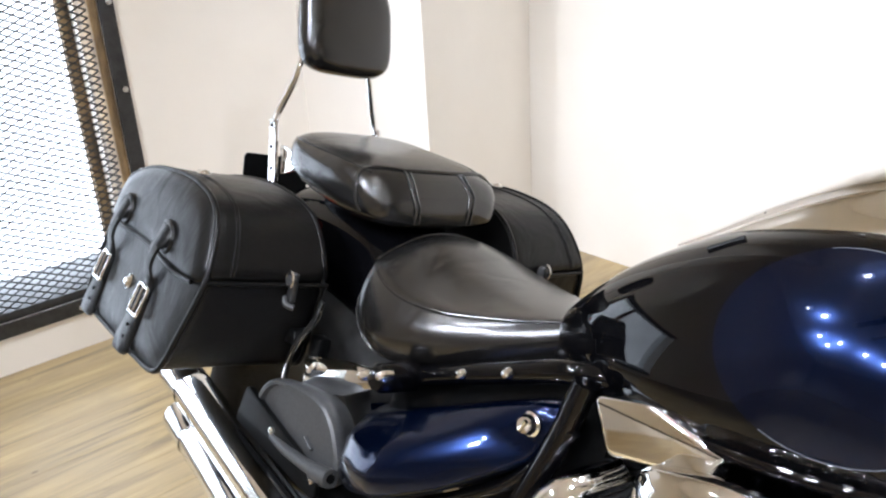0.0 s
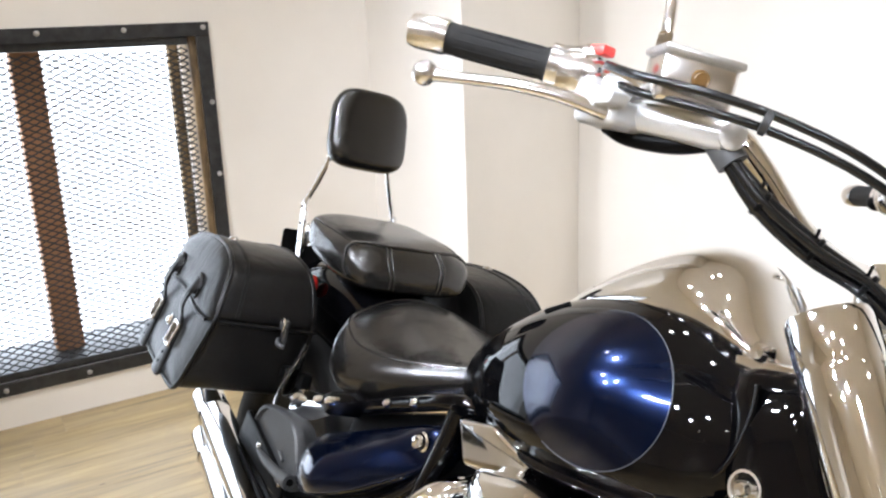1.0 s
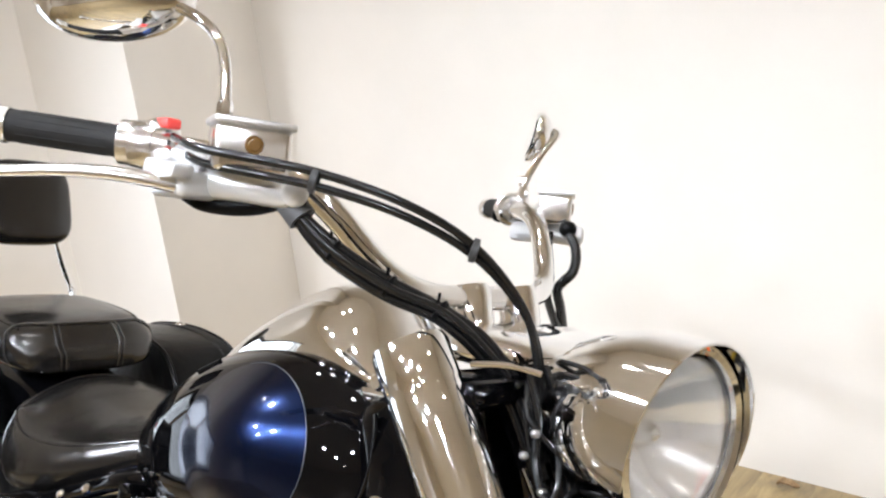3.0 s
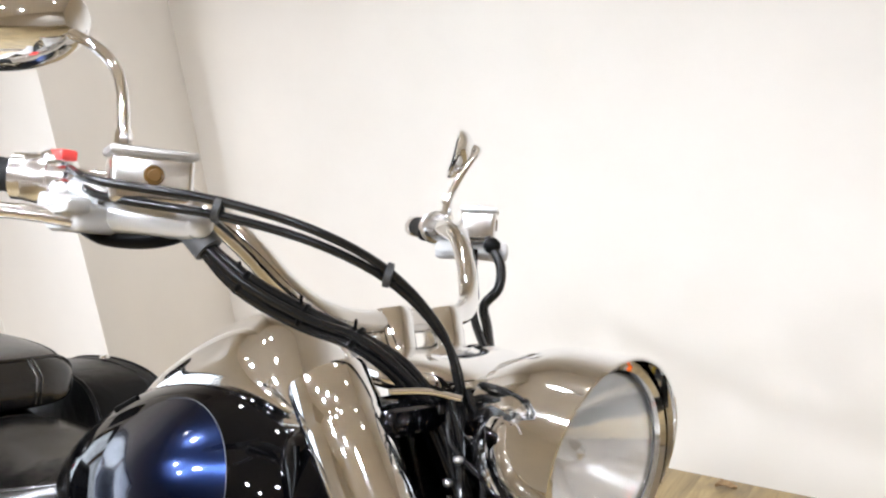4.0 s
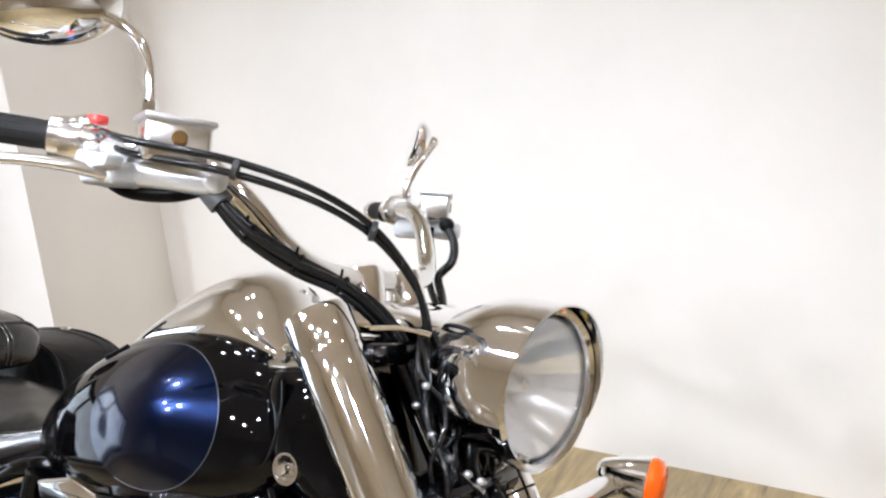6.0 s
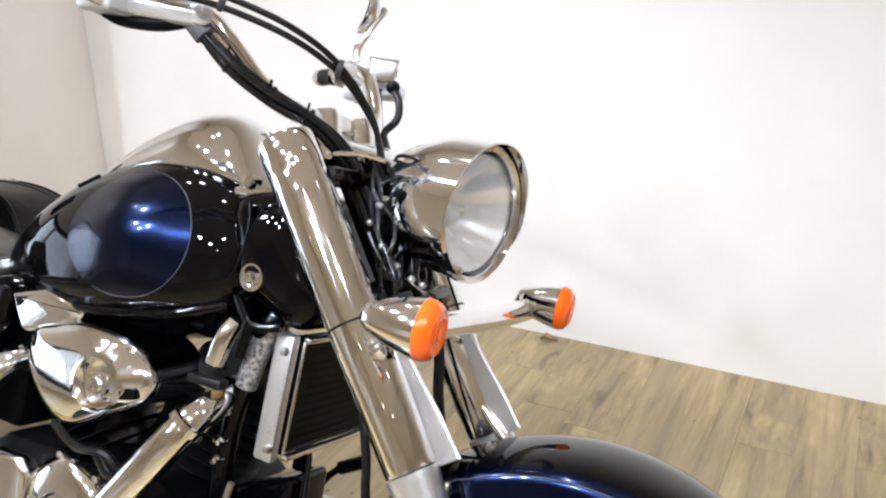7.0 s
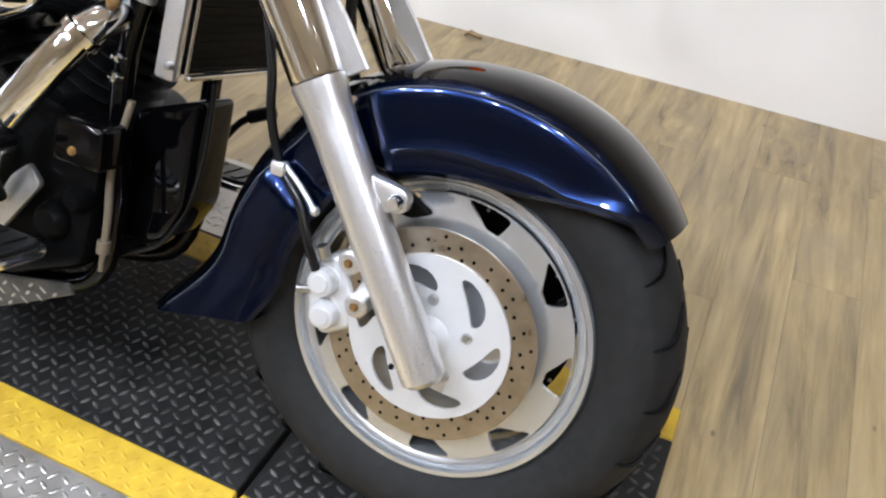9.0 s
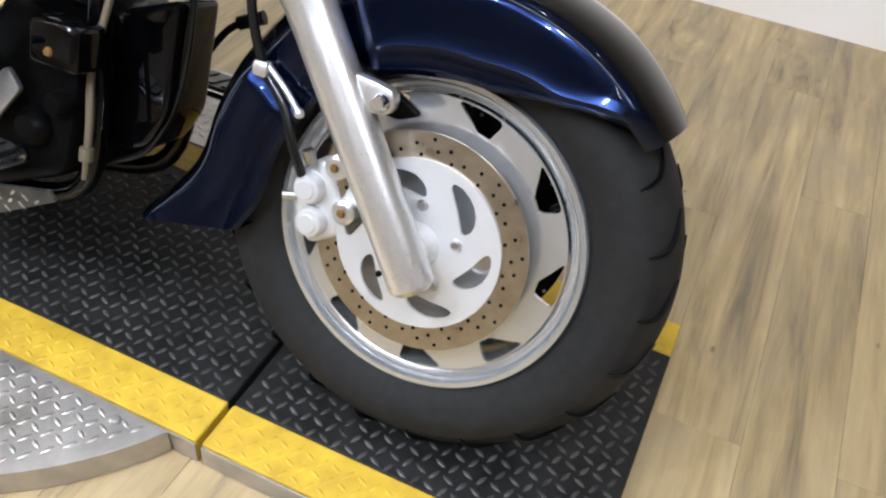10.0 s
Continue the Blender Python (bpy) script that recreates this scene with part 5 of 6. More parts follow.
cover = part("engine_side_cover", lathe([(0.0, -0.040), (0.030, -0.040), (0.036, -0.034), (0.040, -0.026), (0.075, -0.022), (0.090, -0.012), (0.094, 0.0), (0.094, 0.03)], Matrix.Translation((0.045, -0.105, 0.375)), 48), CHROME, case, "chrome engine side cover")
for k in range(7):
    a = 2 * math.pi * k / 7
    part("cover_bolt", lathe([(0.0, -0.012), (0.006, -0.011), (0.009, -0.004), (0.009, 0.012)], Matrix.Translation((0.045 + 0.096 * math.cos(a), -0.105, 0.375 + 0.096 * math.sin(a))), 10), CHROME, case)
part("engine_side_cover", slab(rounded([(-0.26, 0.23), (-0.25, 0.37), (-0.15, 0.44), (-0.05, 0.44), (-0.04, 0.30), (-0.08, 0.20)], 0.03), -0.118, -0.080, 0.014, 3), CHROME, case, "chrome clutch cover")


def air_cleaner():
    out = rounded([(-0.050, 0.618), (-0.046, 0.668), (0.068, 0.697), (0.178, 0.686), (0.226, 0.640), (0.212, 0.597), (0.058, 0.523), (-0.012, 0.552)], [0.03, 0.03, 0.05, 0.05, 0.035, 0.05, 0.05, 0.05], 5)
    cx, cz = 0.098, 0.617
    rings = []
    for f, y in ((0.96, -0.02), (0.96, -0.115), (0.99, -0.122), (0.99, -0.134), (0.95, -0.143), (0.85, -0.152), (0.70, -0.159)):
        rings.append([(cx + (x - cx) * f, y, cz + (z - cz) * f) for x, z in out])
    aim = [math.atan2(z - 0.614, x - 0.130) for x, z in out]
    for rad, y in ((0.050, -0.164), (0.041, -0.166)):
        rings.append([(0.130 + rad * math.cos(a), y, 0.614 + rad * math.sin(a)) for a in aim])
    cov = part("air_cleaner_cover", ring_loft(rings, False), CHROME, bike, "domed chrome teardrop air cleaner cover", True, 30)
    m = Matrix.Translation((0.130, -0.164, 0.614))
    part("cover_ring", lathe([(0.0415, -0.002), (0.038, 0.001), (0.034, 0.012), (0.026, 0.016), (0.019, 0.014), (0.017, 0.002), (0.013, -0.003), (0.009, -0.003), (0.007, 0.001), (0.0, 0.001)], m, 32), CHROME, cov, "chrome centre bolt in a recess")
    part("badge", slab(rounded([(0.172, 0.600), (0.206, 0.607), (0.205, 0.622), (0.172, 0.619)], 0.004), -0.158, -0.145, 0.001), MATTBLACK, cov, "small black badge")


air_cleaner()
# exhaust
part("exhaust_header", tube([(0.27, 0.0, 0.63), (0.292, -0.06, 0.622), (0.276, -0.118, 0.582), (0.222, -0.152, 0.495), (0.12, -0.17, 0.358), (0.02, -0.172, 0.275), (-0.10, -0.175, 0.225), (-0.28, -0.18, 0.205), (-0.44, -0.178, 0.217)], [0.024, 0.025, 0.026, 0.027, 0.027, 0.028, 0.028, 0.028, 0.028], 20, 6), CHROME, bike, "chrome exhaust header pipe")
part("exhaust_header", tube([(-0.12, -0.04, 0.60), (-0.15, -0.12, 0.56), (-0.19, -0.16, 0.45), (-0.26, -0.18, 0.345), (-0.42, -0.183, 0.302)], 0.026, 18, 6), CHROME, bike, "chrome exhaust header pipe")
for tip, root in (((-1.065, -0.135, 0.392), (-0.40, -0.185, 0.300)), ((-1.035, -0.125, 0.305), (-0.42, -0.180, 0.215))):
    a, b = Vector(root), Vector(tip)
    n = (b - a).length
    m = to_axis(a, b - a)
    mf = part("muffler", lathe([(0.028, 0.0), (0.036, 0.05), (0.038, 0.12), (0.038, n - 0.09), (0.0365, n - 0.086), (0.0375, n - 0.08), (0.0375, n), (0.034, n + 0.002), (0.031, n - 0.01), (0.031, n - 0.15), (0.0, n - 0.15)], m, 36), CHROME, bike, "chrome muffler with a bright end cap")
    part("muffler_shadow_gap", lathe([(0.0372, n - 0.089), (0.0385, n - 0.088), (0.0372, n - 0.087)], m, 36, True), MATTBLACK, mf)
part("muffler_bracket", slab(rounded([(-0.80, 0.40), (-0.55, 0.37), (-0.55, 0.41), (-0.78, 0.47)], 0.01), -0.155, -0.145, 0.002), MATTBLACK, bike)


# ---- side covers and frame ----
def side_cover():
    out = closed([(-0.635, 0.440), (-0.620, 0.486), (-0.550, 0.516), (-0.434, 0.564), (-0.321, 0.618), (-0.222, 0.660), (-0.188, 0.656), (-0.186, 0.625), (-0.212, 0.582), (-0.270, 0.535), (-0.322, 0.496), (-0.405, 0.452), (-0.510, 0.416), (-0.620, 0.408)], 4)
    cx, cz = -0.400, 0.515

    def base(x, z):
        """The cover's edge: it comes out towards the back, then turns in behind the drive cover."""
        tilt = 0.55 * max(0.0, min(1.0, (x + 0.58) / 0.18))
        return -0.086 + tilt * min(0.0, z - 0.60) + (0.05 * (x + 0.2) if x > -0.50 else -0.015 + min(0.9 * (-0.50 - x), 0.10))
    rings = [[(x, -0.02, z) for x, z in out], [(x, base(x, z) + 0.012, z) for x, z in out]]
    for k in range(1, 15):
        f = 1 - k / 14 * 0.985
        rings.append([(cx + (x - cx) * f, base(cx + (x - cx) * f, cz + (z - cz) * f) - 0.036 * (1 - f ** 2), cz + (z - cz) * f) for x, z in out])
    cov = part("side_cover", ring_loft(rings), BLUE, bike, "metallic dark blue side cover", True, 60)
    part("cover_lock", joined(lathe([(0.0, -0.018), (0.010, -0.017), (0.0125, -0.012), (0.013, -0.006), (0.016, -0.004), (0.0165, 0.020)], Matrix.Translation((-0.225, -0.096, 0.629)), 20), tube([(-0.228, -0.114, 0.622), (-0.219, -0.116, 0.637)], 0.003, 8, 1, False)), CHROME, cov, "chrome cover lock")
    edge = [(x, -0.092, z) for x, z in ((-0.165, 0.645), (-0.200, 0.592), (-0.240, 0.542), (-0.312, 0.488), (-0.40, 0.430))]
    part("cover_tube", tube(edge, 0.010, 12, 4), BLACKPAINT, cov, "gloss black tube under the cover")


side_cover()


def grey_cover():
    out = closed([(-0.752, 0.426), (-0.757, 0.462), (-0.728, 0.500), (-0.671, 0.517), (-0.600, 0.521), (-0.556, 0.508), (-0.525, 0.472), (-0.509, 0.430), (-0.531, 0.398), (-0.600, 0.389), (-0.694, 0.391)], 4)
    cx, cz = -0.635, 0.455
    rings = [[(cx + (x - cx) * f, y, cz + (z - cz) * f) for x, z in out] for f, y in ((0.86, -0.10), (0.90, -0.120), (0.965, -0.128), (0.985, -0.140), (0.965, -0.148), (0.925, -0.151), (0.87, -0.151), (0.85, -0.147), (0.84, -0.1445), (0.5, -0.1435), (0.15, -0.1435))]
    cov = part("drive_cover", ring_loft(rings), GREYCAST, bike, "grey cast drive housing cover", True, 35)
    part("cover_lug", joined(tube([(-0.690, -0.150, 0.417), (-0.64, -0.156, 0.416), (-0.59, -0.158, 0.418), (-0.550, -0.160, 0.422)], [0.007, 0.009, 0.010, 0.011], 14, 4), tube([(-0.552, -0.160, 0.421), (-0.512, -0.160, 0.427)], 0.0145, 16, 1, False)), GREYCAST, cov)
    part("lug_end", lathe([(0.0, -0.001), (0.007, -0.001), (0.008, 0.002)], to_axis((-0.5115, -0.160, 0.427), (-1, 0, -0.15)), 14), MATTBLACK, cov)
    part("cover_rib", slab(rounded([(-0.745, 0.458), (-0.69, 0.436), (-0.688, 0.429), (-0.742, 0.450)], 0.003), -0.150, -0.142, 0.001, 1), GREYCAST, cov)
    part("cover_rib", slab(rounded([(-0.610, 0.452), (-0.585, 0.440), (-0.588, 0.434), (-0.612, 0.446)], 0.003), -0.150, -0.142, 0.001, 1), GREYCAST, cov)
    for x, z in ((-0.685, 0.428), (-0.560, 0.402)):
        part("cover_bolt", lathe([(0.0, -0.010), (0.006, -0.009), (0.008, 0.0)], Matrix.Translation((x, -0.150, z)), 10), CHROME, cov)


grey_cover()
for s in (-1, 1):
    y = B + s * 0.14
    part("frame_rail", tube([(-0.520, y, 0.575), (-0.413, y, 0.621), (-0.281, y, 0.674), (-0.198, y, 0.706), (-0.10, y - s * 0.04, 0.72)], 0.015, 14), BLACKPAINT, bike, "gloss black frame rail")
    part("seat_tube", tube([(-0.165, y + s * 0.01, 0.705), (-0.185, y + s * 0.01, 0.62), (-0.225, y + s * 0.01, 0.50), (-0.26, y + s * 0.01, 0.34), (-0.20, y + s * 0.01, 0.20)], 0.017, 14), BLACKPAINT, bike, "gloss black frame tube")
    part("down_tube", tube([(0.395, B + s * 0.05, 0.83), (0.354, B + s * 0.105, 0.751), (0.335, B + s * 0.11, 0.70), (0.303, B + s * 0.11, 0.586), (0.295, B + s * 0.11, 0.45), (0.305, B + s * 0.11, 0.312), (0.26, B + s * 0.10, 0.18), (0.05, B + s * 0.10, 0.135), (-0.20, B + s * 0.10, 0.14)], 0.0165, 14), BLACKPAINT, bike, "gloss black frame down tube")
for x, z in ((-0.449, 0.611), (-0.281, 0.674), (-0.36, 0.643)):
    part("frame_bolt", lathe([(0.0, -0.013), (0.005, -0.012), (0.008, -0.007), (0.0085, 0.012)], Matrix.Translation((x, -0.152 if x < -0.4 else -0.090, z)), 14), CHROME, bike, "domed chrome bolt")
part("fender_plate", slab(rounded([(-0.702, 0.548), (-0.598, 0.577), (-0.500, 0.595), (-0.500, 0.570), (-0.584, 0.523), (-0.661, 0.500), (-0.690, 0.495)], 0.008), -0.108, -0.100, 0.003), CHROME, bike, "chrome mudguard support plate")
part("plate_bolt", lathe([(0.0, -0.014), (0.009, -0.013), (0.0125, -0.006), (0.0125, 0.002)], Matrix.Translation((-0.666, -0.108, 0.540)), 14), CHROME, bike)
part("boss", lathe([(0.0, -0.030), (0.016, -0.029), (0.021, -0.020), (0.023, 0.040)], Matrix.Translation((-0.462, -0.128, 0.602)), 20), BLACKPAINT, bike, "gloss black boss")
part("boss_bolt", lathe([(0.0, -0.013), (0.005, -0.012), (0.008, -0.007), (0.0085, 0.012)], Matrix.Translation((-0.478, -0.160, 0.602)), 14), CHROME, bike, "domed chrome bolt")
part("head_trim", slab(rounded([(-0.140, 0.702), (-0.060, 0.722), (0.035, 0.704), (0.015, 0.668), (-0.105, 0.643)], 0.01), -0.11, -0.03, 0.008, 3), CHROME, bike, "chrome cylinder head trim")


def neck_cover(s):
    out = rounded([(0.255, 0.925), (0.355, 0.945), (0.442, 0.780), (0.40, 0.730), (0.345, 0.760), (0.268, 0.790)], [0.03, 0.03, 0.03, 0.03, 0.03, 0.04], 5)
    cx, cz = 0.345, 0.835
    rings = [[(cx + (x - cx) * f, B + s * (d + 0.06 * (0.345 - x)), cz + (z - cz) * f) for x, z in out] for f, d in ((1.0, 0.0), (1.0, 0.095), (0.975, 0.110), (0.90, 0.122), (0.75, 0.131), (0.5, 0.138), (0.2, 0.141))]
    part("neck_cover", ring_loft(rings), BLACKPAINT, bike, "gloss black neck cover", True, 60)


rim = [(0.305, 0.916), (0.308, 0.895), (0.307, 0.872), (0.302, 0.842), (0.292, 0.815), (0.280, 0.800)]
part("neck_rim", tube([(x, -0.080, z) for x, z in rim], 0.006, 10, 4, True, 0.6), BLACKPAINT, bike, "rolled front edge of the tank")
neck_cover(-1)
neck_cover(1)
part("neck_bolt", lathe([(0.0, -0.014), (0.006, -0.0135), (0.009, -0.010), (0.010, -0.003), (0.013, 0.002), (0.016, 0.001), (0.0175, -0.004), (0.0205, -0.004), (0.0215, 0.006)], Matrix.Translation((0.328, -0.082, 0.808)), 20), CHROME, bike, "chrome bolt with washer")
part("ignition_bracket", joined(tube([(0.30, -0.075, 0.775), (0.34, -0.085, 0.74), (0.39, -0.08, 0.745)], 0.007, 10, 4), tube([(0.335, -0.085, 0.745), (0.325, -0.085, 0.69)], 0.009, 10, 1, False)), BLACKPAINT, bike)


def radiator():
    m = Matrix.Translation((0.385, B, 0.625)) @ pose(0, 0, 0, 0, 4, 0)
    core = box(-0.018, 0.014, -0.105, 0.125, -0.072, 0.10)
    core.transform(m)
    rad = part("radiator", core, MATTBLACK, bike, "black radiator with a chrome side trim")
    for k in range(13):
        f = box(0.012, 0.0155, -0.10, 0.12, -0.066 + k * 0.0127, -0.063 + k * 0.0127)
        f.transform(m)
        part("fin", f, MATTBLACK, rad)
    for name, b_ in (("side_trim", box(-0.022, 0.012, -0.126, -0.106, -0.084, 0.110, 0.006)), ("side_trim", box(-0.022, 0.014, 0.124, 0.145, -0.082, 0.108, 0.004)),
                     ("grille_bar", box(0.014, 0.026, -0.104, 0.124, -0.080, -0.072, 0.002)), ("grille_bar", box(0.014, 0.026, -0.104, 0.124, 0.100, 0.108, 0.002)),
                     ("grille_bar", box(0.012, 0.018, -0.104, -0.099, -0.072, 0.10, 0.002))):
        b_.transform(m)
        part(name, b_, SILVERPAINT if name == "side_trim" else POLISHED, rad, "bright radiator trim")
    for z in (0.085, -0.062):
        part("trim_bolt", lathe([(0.0, -0.010), (0.005, -0.009), (0.007, 0.0)], Matrix.Translation((0.388 + z * 0.05, B - 0.124, 0.625 + z)), 10), BOLT, rad)


radiator()
part("lower_cowl", slab(rounded([(0.290, 0.470), (0.405, 0.515), (0.400, 0.335), (0.36, 0.27), (0.262, 0.255)], 0.02), B - 0.075, B + 0.025, 0.012, 3), BLACKPAINT, bike, "gloss black lower engine cowl")
part("overflow_hose", tube([(0.410, B - 0.05, 0.54), (0.412, B - 0.055, 0.44), (0.400, B - 0.06, 0.35), (0.365, B - 0.07, 0.275), (0.30, B - 0.08, 0.235)], 0.0048, 10), HOSE, bike, "black rubber hose")
part("drain_hose", tube([(0.335, -0.075, 0.50), (0.320, -0.085, 0.40), (0.325, -0.09, 0.32), (0.325, -0.095, 0.235)], [0.0055, 0.0055, 0.006, 0.004], 10), WHITEPLASTIC, bike, "clear drain hose")
part("hose_clip", tube([(0.326, -0.094, 0.285), (0.326, -0.095, 0.265)], 0.010, 12, 1, False), WHITEPLASTIC, bike)
part("horn_box", box(0.262, 0.345, -0.145, -0.085, 0.402, 0.468, 0.010, 3), BLACKPAINT, bike, "gloss black box beside the engine")
# the box's yellow reflection, put in as a small coloured dot
part("box_yellow_glint", lathe([(0.0, -0.006), (0.005, -0.005), (0.007, -0.002), (0.007, 0.004)], Matrix.Translation((0.300, -0.145, 0.425)), 14), COPPER, bike, "yellow reflection on the box, put in as a coloured dot")
part("lower_bracket", slab(rounded([(0.115, 0.255), (0.150, 0.250), (0.222, 0.345), (0.196, 0.372), (0.165, 0.345)], 0.008), -0.118, -0.106, 0.003), CAST, bike, "bare alloy pedal bracket")
part("engine_plug", lathe([(0.0, -0.02), (0.020, -0.02), (0.026, -0.012), (0.030, 0.0), (0.030, 0.06)], Matrix.Translation((0.225, -0.09, 0.285)), 20), MATTBLACK, bike)
part("engine_plug", lathe([(0.0, -0.02), (0.014, -0.02), (0.018, -0.012), (0.020, 0.0), (0.020, 0.06)], Matrix.Translation((0.272, -0.09, 0.335)), 20), MATTBLACK, bike)
part("coolant_pipe", tube([(0.305, -0.075, 0.735), (0.297, -0.085, 0.715), (0.285, -0.088, 0.672), (0.272, -0.08, 0.64)], 0.0165, 14, 4), CHROME, bike, "chrome coolant pipe")
part("pipe_clamp", joined(lathe([(0.018, -0.008), (0.0215, -0.006), (0.0215, 0.006), (0.018, 0.008)], to_axis((0.283, -0.088, 0.664), (0.25, 0, 1)), 20), box(0.255, 0.318, -0.112, -0.088, 0.640, 0.655, 0.005)), ENGINEBLACK, bike, "grey hose clamp")
part("plug_terminal", ball((0.306, -0.098, 0.634), 0.011, 0.009, 0.010, 12), COPPER, bike, "orange-brown terminal cap")
# added shell that carries the dust and reflections of the black tube
part("tube_speckle", tube([(0.352, B - 0.107, 0.742), (0.336, B - 0.110, 0.702), (0.318, B - 0.110, 0.640)], 0.0178, 16, 4), SPECKLED, bike, "dust and reflections of the frame tube, put in as silver speckle")
for x, z in ((0.306, 0.600), (0.300, 0.555), (0.298, 0.525)):
    part("tube_bolt", lathe([(0.0, -0.012), (0.006, -0.011), (0.009, -0.005), (0.0095, 0.004)], Matrix.Translation((x, B - 0.128, z)), 12), CHROME, bike, "chrome bolt head")
part("side_hose", tube([(0.10, -0.12, 0.50), (0.15, -0.13, 0.47), (0.20, -0.12, 0.49), (0.24, -0.10, 0.52)], 0.006, 8), HOSE, bike)
part("side_hose", tube([(0.02, -0.13, 0.525), (0.08, -0.135, 0.50), (0.14, -0.135, 0.505), (0.17, -0.12, 0.47)], 0.007, 8), HOSE, bike)
part("header_flange", lathe([(0.026, -0.008), (0.032, -0.006), (0.032, 0.006), (0.026, 0.008)], to_axis((0.276, -0.118, 0.582), (0.45, 0.35, 0.7)), 24), CHROME, bike, "chrome exhaust collar")
part("brake_pedal", joined(tube([(0.16, -0.13, 0.31), (0.17, -0.16, 0.35), (0.19, -0.19, 0.372)], [0.010, 0.010, 0.010], 10)), MATTBLACK, bike, "black brake pedal arm")
pad_bm = box(-0.078, 0.078, -0.030, 0.030, -0.009, 0.009, 0.007, 3)
pad_bm.transform(Matrix.Translation((0.145, -0.185, 0.392)) @ pose(0, 0, 0, 0, -20, 0))
part("pedal_pad", pad_bm, MATTBLACK, bike, "black rubber brake pedal pad")
# plate darkened for its reflection; lozenges model the platform tread mirrored in it
part("skid_plate", slab([(0.0, -0.03), (0.352, 0.072), (0.357, 0.054), (0.16, -0.06), (0.0, -0.09)], -0.006, 0.0, 0.002, 1, Matrix.Translation((0.0, -0.160, 0.185)) @ pose(0, 0, 0, 19.5, 0, 0)), DIAMOND_WORN, bike, "plate under the footboard, darkened like the tread it mirrors")
studs, skid = [], Matrix.Translation((0.0, -0.160, 0.185)) @ pose(0, 0, 0, 19.5, 0, 0)
for i in range(15):
    for j in range(7):
        x, z = 0.012 + 0.022 * i + 0.011 * (j % 2), -0.075 + 0.019 * j
        if z < -0.036 + 0.29 * x and z > -0.082 + 0.19 * x + max(0.0, x - 0.16) * 0.36:
            studs.append(ball((0, 0, 0), 0.0075, 0.0012, 0.0022, 8))
            studs[-1].transform(skid @ Matrix.Translation((x, -0.006, z)) @ pose(0, 0, 0, 0, 45 if (i + j) % 2 else -45, 0))
tagged(part("mirrored_tread", joined(*studs), DIAMOND_BARE, bike, "reflection of the platform's tread, put in as raised lozenges"), kind="stuff")


def footboard(s):
    y0, y1 = B + s * 0.235, B + s * 0.345
    a, b = min(y0, y1), max(y0, y1)
    out = rounded([(-0.10, a), (0.312, a), (0.312, b), (-0.10, b)], 0.03, 6)
    bm = slab(out, 0.0, 0.014, 0.004, 2)
    bm.transform(Matrix(((1, 0, 0, 0), (0, 0, 1, 0), (0, 1, 0, 0.278), (0, 0, 0, 1))))
    brd = part("footboard", bm, POLISHED, bike, "bright alloy rider footboard")
    mat_bm = slab([(x * 0.95 + 0.005, (y - (a + b) / 2) * 0.84 + (a + b) / 2) for x, y in out], 0.0, 0.006, 0.002, 1)
    mat_bm.transform(Matrix(((1, 0, 0, 0), (0, 0, 1, 0), (0, 1, 0, 0.2925), (0, 0, 0, 1))))
    part("rubber_mat", mat_bm, ENGINEBLACK, brd, "ribbed black rubber mat")
    for k in range(11):
        part("mat_rib", box(-0.075 + k * 0.034, -0.060 + k * 0.034, a + 0.018, b - 0.018, 0.2982, 0.3015, 0.001, 1), ENGINEBLACK, brd)
    part("board_arm", tube([(0.20, B + s * 0.10, 0.22), (0.20, B + s * 0.20, 0.245), (0.20, B + s * 0.30, 0.27)], 0.013, 10), MATTBLACK, brd)


footboard(-1)
footboard(1)
part("gear_lever", joined(tube([(0.24, B + 0.20, 0.33), (0.28, B + 0.22, 0.405), (0.30, B + 0.235, 0.43)], 0.007, 10), tube([(0.30, B + 0.235, 0.43), (0.345, B + 0.245, 0.452)], 0.013, 12, 1, False)), MATTBLACK, bike, "black gear lever")
part("side_stand", tube([(0.02, B + 0.16, 0.16), (0.04, B + 0.26, 0.02), (0.06, B + 0.335, -0.085)], [0.014, 0.013, 0.012], 12), MATTBLACK, bike, "black side stand holding the bike up")
part("battery_box", slab(rounded([(-0.56, 0.47), (-0.54, 0.56), (-0.20, 0.69), (-0.14, 0.66), (-0.16, 0.45)], 0.02), -0.045, B + 0.10, 0.01), MATTBLACK, bike, "black inner box")
part("swing_arm", tube([(-0.30, -0.07, 0.36), (-0.60, -0.075, 0.345), (-0.85, -0.075, 0.325)], 0.028, 14), MATTBLACK, bike, "black swing arm")
for s in (-1, 1):
    part("rear_signal", ball((-0.75, B + s * 0.17, 0.63), 0.02, 0.02, 0.02), CHROME, bike)
part("licence_plate", slab(rounded([(-0.075, -0.05), (0.085, -0.05), (0.085, 0.05), (-0.075, 0.05)], 0.012), -0.002, 0.002, 0.001, 1, Matrix.Translation((-1.19, 0.085, 0.765)) @ pose(0, 0, 0, -8, 0, 90)), MATTBLACK, bike, "dark licence plate holder")
part("tail_light", ball((-1.13, 0.12, 0.700), 0.05, 0.05, 0.026, 20), REDLENS, bike, "red tail light")
part("reflector", ball((-0.905, -0.018, 0.728), 0.022, 0.012, 0.024, 14), REDLENS, bike, "round red reflector")


# ---- handlebar ----
HB = 0.075      # middle of the bar


